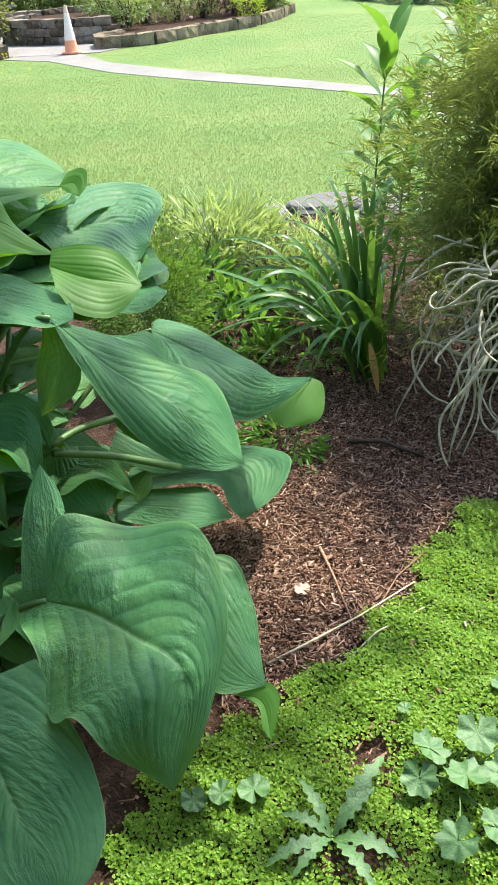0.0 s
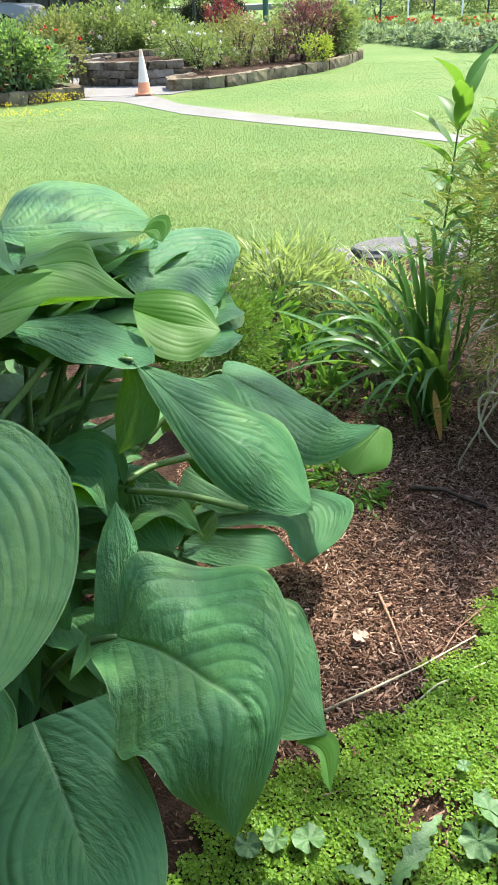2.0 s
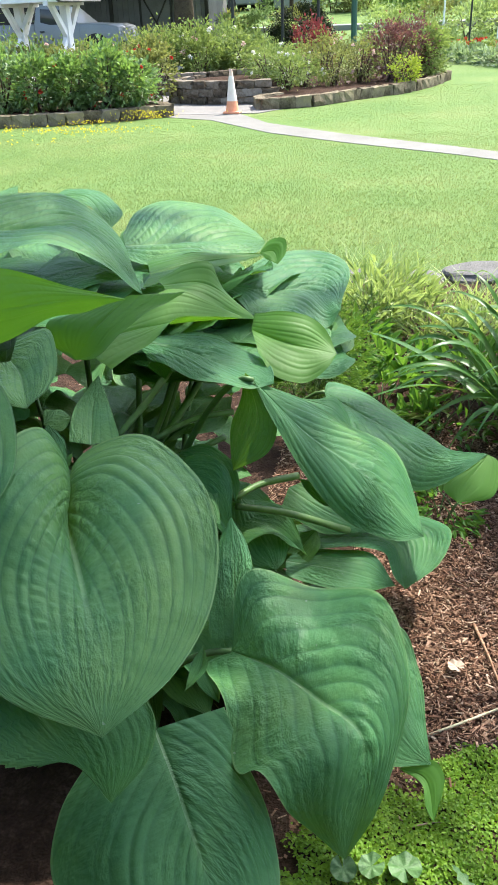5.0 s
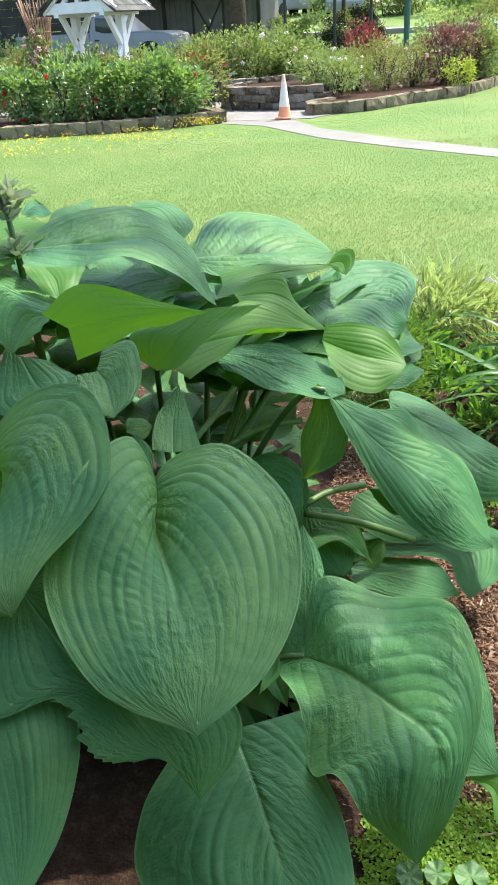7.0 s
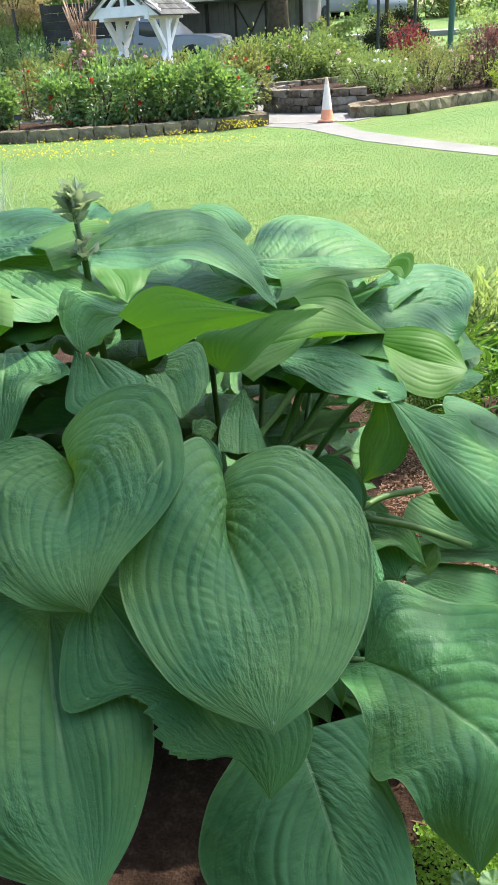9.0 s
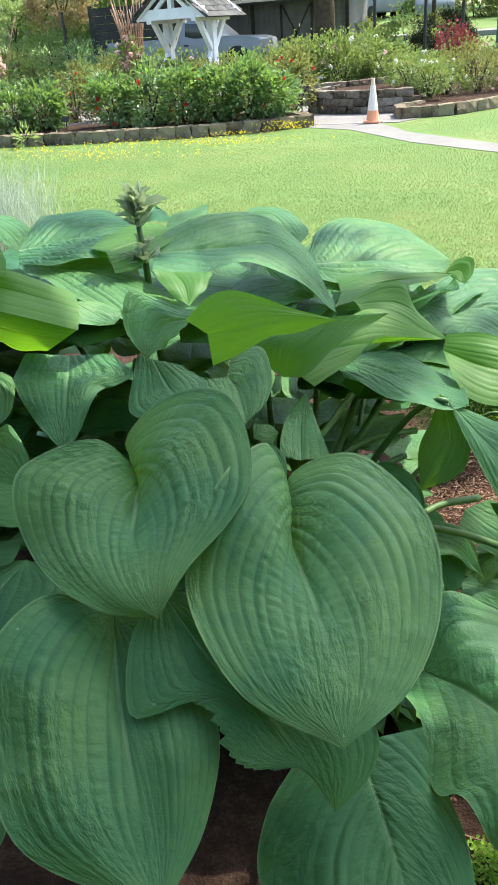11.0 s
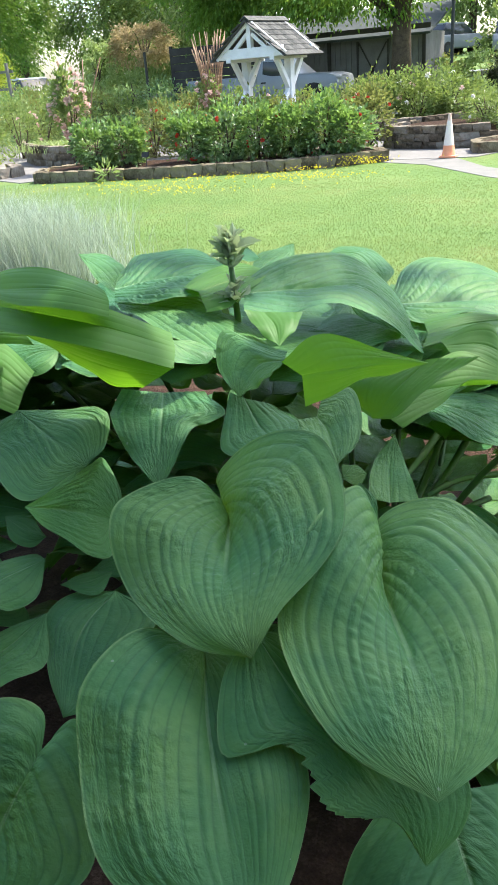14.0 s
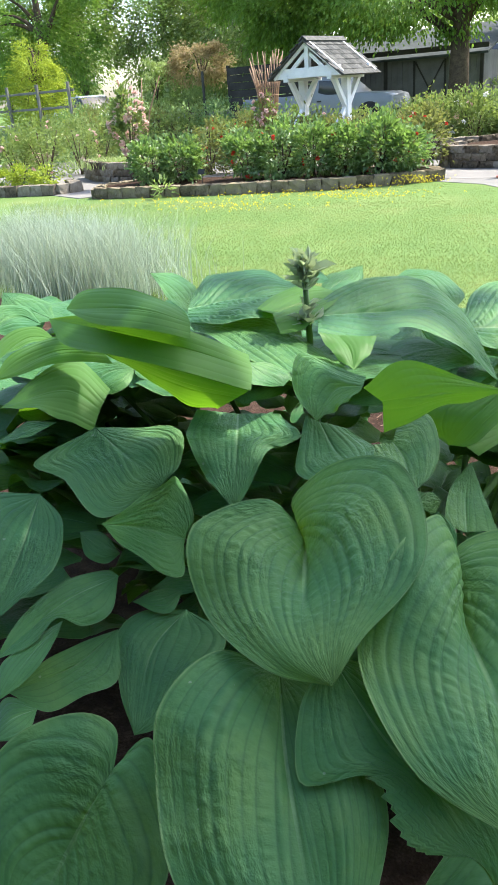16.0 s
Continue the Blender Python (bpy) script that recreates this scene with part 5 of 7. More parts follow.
    v, f = round_leaf((0.123, 1.75, 0.045), 0.024, -8, 40, 4, 0.15)
    tagged(put("dry_leaf", mesh_of("dry_leaf", v, f, plain("dry_leaf", [(0.3, (0.24, 0.18, 0.13)), (0.7, (0.4, 0.31, 0.24))], 60.0))), "curled pale dry leaf lying on the mulch", "dry leaf")


def straps():
    """Arching sword leaves from one crown."""
    o = Vector((0.44, 2.98, 0.02))
    lily = thing("daylily", "clump of arching dark green sword-shaped leaves", "daylily", o)
    rng = random.Random(21)
    tips = [(-0.14, 3.1, 0.62), (-0.05, 3.0, 0.50), (0.0, 2.9, 0.36), (0.05, 3.3, 0.62), (0.12, 3.3, 0.72), (0.2, 3.2, 0.75), (0.26, 3.4, 0.8), (0.33, 3.2, 0.82), (0.40, 3.3, 0.84), (0.47, 3.3, 0.80), (0.12, 2.75, 0.12), (0.2, 2.7, 0.2), (-0.02, 2.75, 0.2), (0.3, 2.72, 0.25), (0.55, 3.4, 0.75), (0.6, 3.2, 0.6), (0.06, 2.95, 0.45)]
    tips += [(0.16 + rng.gauss(0, 0.28), 3.05 + rng.gauss(0, 0.28), rng.uniform(0.06, 0.66)) for _ in range(44)]
    for tx, ty, tz in tips:
        a = Vector((rng.gauss(0, 0.035), rng.gauss(0, 0.035), 0))
        b = Vector((tx, ty, tz)) - o
        n = 16
        top = max(b.z, 0.3) * 0.6 + 0.2
        w0 = rng.uniform(0.020, 0.034)
        b.z *= 0.86
        verts, faces = [], []
        flat = Vector((b.x, b.y, 0))
        side = flat.cross(Vector((0, 0, 1))).normalized() if flat.length > 1e-3 else Vector((1, 0, 0))
        for i in range(n + 1):
            f = i / n
            c = a * (1 - f) ** 2 + (a + flat * 0.45 + Vector((0, 0, top * 1.2))) * 2 * f * (1 - f) + b * f * f
            w = w0 * min(1, 0.5 + f * 3) * (1 - f ** 3) * 0.5 + 0.0008
            tw = side + Vector((0, 0, 0.5 * math.sin(f * 3 + tx * 9)))
            verts += [c - tw * w + Vector((0, 0, w * 0.4)), c, c + tw * w + Vector((0, 0, w * 0.4))]
        for i in range(n):
            q = 3 * i
            faces += [(q, q + 1, q + 4, q + 3), (q + 1, q + 2, q + 5, q + 4)]
        put("strap_leaf", mesh_of("strap_leaf", verts, faces, STRAP, True), lily)
    v, f = blade(Vector((0.42, 2.86, 0.22)) - o, Vector((0.455, 2.8, 0.03)) - o, 0.028, 0.02, 0, up=(0, -1, 0.2), fold=0.3, shape=0.8)
    put("withered_leaf", mesh_of("withered_leaf", v, f, plain("withered", [(0.3, (0.55, 0.28, 0.07)), (0.7, (0.75, 0.45, 0.16))], 40.0), True), lily, "withered orange leaf")


def leafy_stem(at, top, label, pairs, length, width, seed):
    o = Vector(at)
    s = thing("tall_perennial", label, "perennial", o, "tall leafy stems")
    rng = random.Random(seed)
    d = Vector(top) - o
    v, f = tube([d * (i / 8) for i in range(9)], [0.007 - 0.0005 * i for i in range(9)], 6)
    put("stem", mesh_of("stem", v, f, STALK, True), s)
    for i in range(pairs):
        f0 = 0.25 + 0.75 * i / (pairs - 1)
        c = d * f0
        for k in range(2):
            w = math.radians(137 * i + 180 * k + rng.uniform(-20, 20))
            ln = length * rng.uniform(0.8, 1.1) * (1 - 0.35 * f0 ** 3)
            rise_z = ln * (0.35 + 0.9 * f0 ** 4)
            tip = c + Vector((math.cos(w) * ln, math.sin(w) * ln, rise_z * rng.uniform(0.5, 1.1)))
            bv, bf = blade(c, tip, width, 0.02, 0, n=12, fold=0.2, shape=0.8, point=1.2)
            put("leaf", mesh_of("leaf", bv, bf, FRESH, True), s)


def foliage_bush(name, label, category, centre, radii, n, leaf_len, leaf_wide, mat, seed, clumps=26, stems=6, group="", blooms=None, bloom_n=0, spread=0.34, base_z=0.0, shell=0.45):
    rng = np.random.default_rng(seed)
    o = np.array((centre[0], centre[1], base_z))
    ob = thing(name, label, category, tuple(o), group)
    c = np.array(centre) - o
    p, d = clump_points(rng, c, radii, n, clumps, spread, shell)
    keep = p[:, 2] > 0.03
    v, f = leaf_cloud(rng, p[keep], d[keep], leaf_len, leaf_wide)
    put("foliage", mesh_of("foliage", v, f, mat), ob)
    for k in range(stems):
        w = 2 * math.pi * k / max(stems, 1) + rng.uniform(-0.3, 0.3)
        t = c + np.array((math.cos(w) * radii[0] * 0.6, math.sin(w) * radii[1] * 0.6, radii[2] * rng.uniform(0.1, 0.7)))
        r0 = 0.012 * max(radii) + (0.012 if max(radii) > 0.4 else 0.001)
        vs, fs = tube(bend((rng.normal(0, 0.03), rng.normal(0, 0.03), 0), t, 0.05, 5), np.linspace(r0, r0 * 0.4, 6), 5)
        put("stem", mesh_of("stem", vs, fs, BARK if max(radii) > 0.4 else STALK, True), ob)
    if blooms is not None:
        q, dq = clump_points(rng, c, np.array(radii) * 1.04, bloom_n, bloom_n, 0.1, 0.85)
        low = q[:, 2] > radii[2] * 0.2
        out = []
        for ctr, dr in zip(q[low], dq[low]):
            k = 12
            out.append(leaf_cloud(rng, np.repeat(ctr[None], k, 0), np.repeat(dr[None], k, 0), leaf_len * (0.55 if blooms is RED_BLOOM else 0.8), leaf_len * 0.6, 0.3, 0.9))
        if out:
            vs, fs = join(out)
            put("blossom", mesh_of("blossom", vs, fs, blooms), ob, "open rose blossoms")
    return ob


def thread_shrub():
    o = Vector((0.92, 2.92, 0.0))
    s = thing("weeping_shrub", "weeping thread-leaved conifer with bare grey trailing twigs", "conifer shrub", o)
    rng = np.random.default_rng(31)
    r = random.Random(31)
    for k in range(3):
        v, f = tube([Vector((0.03 * k, 0, 0)), Vector((-0.05 + 0.06 * k, 0.02, 0.4)), Vector((-0.1 + 0.12 * k, -0.03, 0.85))], [0.035, 0.026, 0.012], 8)
        put("trunk", mesh_of("trunk", v, f, BARK, True), s)
    # green sprays
    cs, ds = [], []
    for k in range(330):
        w = r.uniform(0, 2 * math.pi)
        a = Vector((r.gauss(0, 0.08), r.gauss(0, 0.08), r.uniform(0.45, 1.1)))
        reach = r.uniform(0.18, 0.6) * (1.35 - a.z * 0.55) * (0.92 if math.cos(w) < 0 else 1.0)
        b = a + Vector((math.cos(w) * reach, math.sin(w) * reach, r.uniform(-0.35, 0.25)))
        for q in bend(a, b, r.uniform(0.03, 0.12), 16)[4:]:
            for _ in range(9):
                cs.append(q + Vector((r.gauss(0, 0.018), r.gauss(0, 0.018), r.gauss(0, 0.018))))
                ds.append((b - a).normalized() + Vector((r.gauss(0, 0.6), r.gauss(0, 0.6), r.uniform(-0.3, 0.7))))
    v, f = leaf_cloud(rng, np.array(cs), np.array(ds), 0.052, 0.0022, 0.1, 0.75)
    put("foliage", mesh_of("foliage", v, f, THREAD), s, "olive-green thread-like needles")
    # inner needles: the shade inside the shrub is put into their colour
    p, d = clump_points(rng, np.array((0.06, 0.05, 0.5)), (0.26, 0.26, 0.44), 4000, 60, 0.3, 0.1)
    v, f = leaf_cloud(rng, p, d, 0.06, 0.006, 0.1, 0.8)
    put("inner_foliage", mesh_of("inner_foliage", v, f, THREAD_SHADE), s, "inner needles with shade put into their dark colour")
    # bare trailing twigs, drooping in loose curls
    for k in range(100):
        w = math.radians(r.uniform(140, 280))
        a = Vector((r.uniform(-0.24, 0.24), r.uniform(-0.56, -0.25), r.uniform(0.3, 0.68)))
        reach = r.uniform(0.08, 0.26)
        b = Vector((a.x + math.cos(w) * reach, a.y + math.sin(w) * reach, max(0.03, a.z - r.uniform(0.0, 0.4))))
        c = (a + b) / 2 + Vector((math.cos(w) * 0.16, math.sin(w) * 0.16, r.uniform(0.0, 0.22)))
        ph, curl = r.uniform(0, 6), r.uniform(0.02, 0.06)
        pts = []
        for i in range(19):
            t = i / 18
            p = a * (1 - t) ** 2 + c * 2 * t * (1 - t) + b * t * t
            pts.append(p + Vector((math.sin(6 * t + ph), math.cos(7 * t + ph * 2), 0.7 * math.sin(8 * t + ph * 3))) * curl * t)
        r0 = r.uniform(0.0036, 0.0066)
        v, f = tube(pts, [r0 * (1 - 0.5 * i / 18) * (1 + 0.28 * math.sin(i * 2.6 + ph)) for i in range(19)], 6)
        put("trailing_twig", mesh_of("trailing_twig", v, f, TWIG, True), s)


def grass_clump(name, label, centre, spread, n, height, width, mat, seed, lean=0.5):
    rng = np.random.default_rng(seed)
    ob = thing(name, label, "ornamental grass", (*centre, 0.0))
    p = np.stack((rng.normal(0, spread[0], n), rng.normal(0, spread[1], n), np.zeros(n)), 1)
    v, f = blade_cloud(rng, p, height, width, lean, 4)
    put("blades", mesh_of("blades", v, f, mat), ob)
    return ob


def flat_rock(centre, size, turn, seed):
    rng = random.Random(seed)
    bm = bmesh.new()
    bmesh.ops.create_icosphere(bm, subdivisions=3, radius=1)
    for v in bm.verts:
        v.co.z = max(min(v.co.z, 0.55), -0.5)
        v.co *= 1 + 0.25 * noise.noise(v.co * 1.6 + Vector((seed, 0, 0)))
        v.co = Vector((v.co.x * size[0], v.co.y * size[1], v.co.z * size[2]))
    ob = part("edging_rock", bm, ROCK)
    ob.matrix_basis = pose(*centre, 0, 0, turn)
    return tagged(ob, "flat pale grey edging rock beside the lawn", "rock", "edging rocks")


ROCK = plain("pale_rock", [(0.25, (0.09, 0.088, 0.083)), (0.7, (0.17, 0.167, 0.16))], 6.0, 0.9, relief=0.9, depth=0.015)
chips()
ground_cover()
weeds()
straps()
thread_shrub()
leafy_stem((0.60, 3.55, 0.0), (0.63, 3.5, 0.9), "tall green perennial with lance-shaped leaves", 12, 0.2, 0.054, 45)
leafy_stem((0.50, 3.72, 0.0), (0.56, 3.7, 1.12), "tall green perennial with lance-shaped leaves", 13, 0.27, 0.072, 41)
leafy_stem((0.82, 3.62, 0.0), (0.85, 3.6, 1.28), "tall green perennial with lance-shaped leaves", 14, 0.28, 0.075, 42)
leafy_stem((0.70, 3.80, 0.0), (0.70, 3.85, 0.95), "tall green perennial with lance-shaped leaves", 13, 0.2, 0.055, 43)
leafy_stem((0.98, 3.55, 0.0), (1.0, 3.5, 1.25), "tall green perennial with lance-shaped leaves", 14, 0.28, 0.075, 44)
foliage_bush("small_shrub", "low fresh green shrub with whorled leaves", "shrub", (0.11, 2.46, 0.08), (0.14, 0.12, 0.09), 420, 0.035, 0.014, FRESH, 51, 18, 6)
foliage_bush("dwarf_conifer", "dense dark green dwarf conifer", "conifer", (-0.42, 3.12, 0.28), (0.24, 0.24, 0.32), 7000, 0.022, 0.008, CONIFER, 52, 60, 5)
foliage_bush("low_perennial", "low green perennial with oval leaves", "perennial", (-0.06, 3.55, 0.10), (0.22, 0.2, 0.10), 150, 0.075, 0.035, FRESH, 53, 24, 6)
foliage_bush("low_perennial", "sprawling green perennial in the mulch", "perennial", (0.1, 3.05, 0.08), (0.2, 0.16, 0.08), 110, 0.06, 0.022, FRESH, 54, 20, 5)
foliage_bush("variegated_plant", "pale cream and green variegated perennial", "perennial", (-0.2, 4.15, 0.2), (0.32, 0.24, 0.2), 420, 0.10, 0.018, PALE_LEAF, 55, 34, 8)
grass_clump("variegated_grass", "pale striped grassy clump beside the lawn", (-0.22, 4.4), (0.13, 0.1), 260, 0.38, 0.011, PALE_LEAF, 56, 0.7)
grass_clump("variegated_grass", "pale striped grassy clump beside the lawn", (0.30, 4.3), (0.10, 0.1), 140, 0.30, 0.010, PALE_LEAF, 57, 0.7)
for k, (x, y, z, n, mat) in enumerate(((-0.28, 3.75, 0.12, 170, 0), (0.12, 3.85, 0.12, 190, 1), (0.02, 4.15, 0.14, 200, 2), (0.28, 3.55, 0.10, 150, 0), (-0.45, 3.55, 0.12, 160, 1), (-0.12, 3.3, 0.09, 150, 0), (0.22, 3.2, 0.08, 130, 1), (-0.5, 4.2, 0.16, 220, 2), (0.35, 4.0, 0.13, 170, 2))):
    foliage_bush("low_perennial", ("low green leafy perennial in the mulch", "mid-green perennial with narrow leaves", "pale variegated perennial beside the lawn")[mat], "perennial", (x, y, z), (0.2, 0.17, z), int(n * 1.2), 0.08, (0.032, 0.016, 0.018)[mat], (FRESH, BUSH_LEAF, PALE_LEAF)[mat], 900 + k, 24, 4, "low perennials")
for k, (x, y, sx, sy) in enumerate(((0.02, 5.15, 0.2, 0.13), (0.42, 5.32, 0.26, 0.16), (0.85, 5.25, 0.22, 0.15), (-0.4, 5.12, 0.2, 0.12), (1.3, 5.15, 0.24, 0.14))):
    flat_rock((x, y, 0.02), (sx, sy, 0.07), 20 * k, k)
for k, (x, y, n) in enumerate(((-5.6, 6.2, 2600), (-5.0, 6.0, 1800), (-6.6, 6.6, 2600))):
    grass_clump("blue_grass", "hazy pale blue-grey ornamental grass", (x, y), (0.34, 0.3), n, 0.62 - 0.06 * (k == 3) * 3, 0.006, BLUE_GRASS, 60 + k, 0.45)


# ---- the rose garden ----
def rose_row(points, radii, seed, label, mat=ROSE_LEAF, blooms=RED_BLOOM, bloom_n=5, n=1700, size=0.09, group="rose bushes"):
    for k, (x, y, z0) in enumerate(points):
        rng = random.Random(seed + k)
        f = rng.uniform(0.88, 1.12)
        foliage_bush("rose_bush", label, "rose bush", (x, y, z0 + radii[2] * f), (radii[0] * f, radii[1], radii[2] * f * 0.98), n, size, size * 0.62, mat, seed + k, 34, 6, group, blooms, bloom_n, base_z=z0 - 0.02)


rose_row([(-9.75, 13.65, 0.16), (-9.15, 13.75, 0.16)], (0.46, 0.45, 0.45), 200, "leafy green rose bush with few blossoms", blooms=PINK_BLOOM, bloom_n=4)
rose_row([(-7.75, 13.95, 0.16), (-7.1, 14.1, 0.16), (-6.5, 14.2, 0.16), (-5.9, 14.35, 0.16), (-5.35, 14.5, 0.16), (-4.95, 14.7, 0.16)], (0.46, 0.5, 0.48), 210, "dense dark green rose bush with red blossoms")
rose_row([(-10.2 + 0.85 * k, 16.6 + 0.15 * (k % 3), 0.0) for k in range(7)], (0.55, 0.5, 0.56), 230, "rose bush with reddish young shoots", OLIVE_LEAF, RED_BLOOM, 8, 1500, 0.08)
rose_row([(-12.0 + 1.0 * k, 20.2 + 0.2 * (k % 3), 0.0) for k in range(9)], (0.65, 0.6, 0.6), 250, "light green rose bush in the back row", BUSH_LEAF, PINK_BLOOM, 6, 1300, 0.09)
rose_row([(-6.6, 20.6, 0.1), (-5.7, 20.3, 0.2), (-5.0, 20.2, 0.2), (-4.4, 20.9, 0.3), (-5.9, 22.0, 0.2), (-4.9, 22.2, 0.2)], (0.6, 0.55, 0.55), 270, "light green rose bush above the block wall", BUSH_LEAF, WHITE_BLOOM, 8, 1400, 0.08)
rose_row([(-3.0, 17.6, 0.3), (-2.5, 17.2, 0.2), (-2.9, 18.6, 0.3), (-2.3, 18.2, 0.15), (-3.3, 19.6, 0.3)], (0.42, 0.4, 0.32), 290, "loose rose bush with white blossoms", BUSH_LEAF, WHITE_BLOOM, 14, 900, 0.06)
rose_row([(-1.7, 18.4, 0.15), (-1.2, 18.9, 0.15), (-2.0, 19.4, 0.15), (-1.1, 19.8, 0.15)], (0.45, 0.42, 0.45), 300, "thinly leaved rose bush with bare stems", OLIVE_LEAF, PINK_BLOOM, 5, 700, 0.06)
rose_row([(-0.55, 19.2, 0.15), (-0.25, 19.8, 0.15)], (0.5, 0.45, 0.55), 310, "purple-leaved shrub in the stone-edged bed", PURPLE_LEAF, None, 0, 1300, 0.07, "purple shrubs")
rose_row([(0.05, 20.0, 0.15), (0.3, 20.6, 0.1)], (0.5, 0.5, 0.55), 320, "glossy green shrub in the stone-edged bed", BUSH_LEAF, None, 0, 1500, 0.08, "green shrubs")
rose_row([(-0.22, 18.35, 0.12)], (0.26, 0.25, 0.26), 330, "bright yellow-green shrub at the bed's stone edge", YELLOW_LEAF, None, 0, 900, 0.05, "yellow shrub")
rose_row([(-2.8, 23.6, 0.1), (-2.5, 23.9, 0.1)], (0.5, 0.4, 0.68), 335, "dark red-leaved shrub behind the roses", RED_LEAF, None, 0, 1100, 0.08, "red shrubs")
rose_row([(-3.6, 22.5, 0.0), (-1.8, 22.3, 0.0), (-0.9, 22.6, 0.0), (0.0, 22.8, 0.0), (-2.7, 22.0, 0.0)], (0.6, 0.5, 0.42), 340, "olive green shrub behind the roses", OLIVE_LEAF, PINK_BLOOM, 5, 1100, 0.08, "back shrubs")
foliage_bush("climbing_rose", "leaning pink climbing rose", "rose bush", (-10.95, 14.6, 1.35), (0.42, 0.3, 0.62), 1100, 0.09, 0.055, BUSH_LEAF, 360, 24, 6, "", PINK_BLOOM, 110, base_z=0.0)
foliage_bush("climbing_rose", "pale pink climbing rose on a cane support", "rose bush", (-9.75, 18.7, 1.15), (0.42, 0.3, 0.45), 700, 0.08, 0.05, BUSH_LEAF, 361, 20, 5, "", PINK_BLOOM, 50, base_z=0.0)
rose_row([(-14.2, 14.6, 0.0), (-13.6, 14.9, 0.1), (-15.0, 15.4, 0.0), (-15.6, 16.6, 0.0), (-14.8, 17.6, 0.0)], (0.6, 0.6, 0.72), 370, "tall light green rose bush with pink blossoms", BUSH_LEAF, PINK_BLOOM, 10, 1300, 0.08)
rose_row([(-13.3, 13.75, 0.1), (-12.7, 13.8, 0.1), (-14.0, 13.8, 0.1)], (0.32, 0.3, 0.22), 380, "low yellow-green perennial in the round bed", YELLOW_LEAF, None, 0, 700, 0.06, "yellow perennials")
grass_clump("yellow_grass", "short yellowing grass in the raised bed", (-12.6, 16.6), (0.6, 0.5), 2500, 0.18, 0.015, PALE_LEAF, 390, 0.5).location.z = 0.3
raised_soil("grass_bed", [(-13.8, 16.8), (-12.9, 16.0), (-12.1, 15.62), (-11.2, 15.45), (-10.8, 17.5), (-13.5, 18.2)], 0.36, "pale dry soil of the raised grass bed")
foliage_bush("bed_plant", "pale green spiky rosette against the stone edging", "perennial", (-8.95, 12.72, 0.16), (0.16, 0.13, 0.14), 90, 0.16, 0.03, PALE_LEAF, 391, 14, 0)
for k, (x, y, n, s) in enumerate(((-4.6, 14.05, 170, 0.35), (-5.3, 13.45, 60, 0.4), (-6.0, 12.7, 90, 0.8), (-7.2, 12.3, 70, 0.9), (-5.0, 12.4, 120, 0.7), (-6.6, 11.3, 110, 0.9), (-8.2, 11.8, 60, 0.7))):
    rng = np.random.default_rng(400 + k)
    p = np.stack((rng.normal(0, s, n), rng.normal(0, s * 0.28, n), rng.uniform(0.03, 0.09 if k else 0.16, n)), 1)
    v, f = join([leaf_cloud(rng, np.repeat(q[None], 4, 0), rng.normal(0, 1, (4, 3)) + np.array((0, 0, 1.2)), 0.02, 0.016, 0.1, 0.5) for q in p])
    ob = tagged(put("yellow_flowers", mesh_of("yellow_flowers", v, f, YELLOW_BLOOM)), "small yellow flowers scattered in the lawn", "wild flowers", kind="stuff")
    ob.location = (x, y, 0)


def cone():
    o = thing("traffic_cone", "orange traffic cone with a pale reflective sleeve", "traffic cone", (-3.17, 14.85, 0.012))
    ORANGE = plain("cone_orange", [(0.3, (0.70, 0.25, 0.12)), (0.7, (0.80, 0.38, 0.23))], 8.0, 0.6)
    FADED = plain("cone_faded", [(0.3, (0.72, 0.45, 0.34)), (0.7, (0.80, 0.60, 0.50))], 8.0, 0.6)
    SLEEVE = plain("cone_sleeve", [(0.3, (0.72, 0.60, 0.53)), (0.7, (0.82, 0.74, 0.67))], 8.0, 0.4)
    def ring(z0, z1, r0, r1, mat, name):
        v, f = tube([(0, 0, z0), (0, 0, z1)], [r0, r1], 24)
        put(name, mesh_of(name, v, f, mat), o)
    bm = bmesh.new()
    box(bm, (0, 0, 0.016), (0.29, 0.29, 0.032), None, 0.01)
    part("base_plate", bm, ORANGE, o)
    ring(0.032, 0.20, 0.115, 0.092, ORANGE, "lower_body")
    ring(0.20, 0.60, 0.0925, 0.04, SLEEVE, "sleeve")
    ring(0.60, 0.71, 0.039, 0.024, FADED, "tip")


def small_sign():
    o = thing("plant_label", "small black plant label on a stake", "plant label", (-8.55, 13.5, 0.15))
    DARK = plain("dark_plastic", [(0.3, (0.012, 0.012, 0.012)), (0.7, (0.03, 0.03, 0.03))], 8.0, 0.5)
    bm = bmesh.new()
    beam(bm, (0, 0, 0), (0, 0.02, 0.2), 0.018, 0.012)
    part("stake", bm, DARK, o)
    bm = bmesh.new()
    box(bm, (0, 0, 0.22), (0.15, 0.02, 0.10), Euler((radians(-25), 0, 0)).to_matrix(), 0.006)
    part("plate", bm, DARK, o)


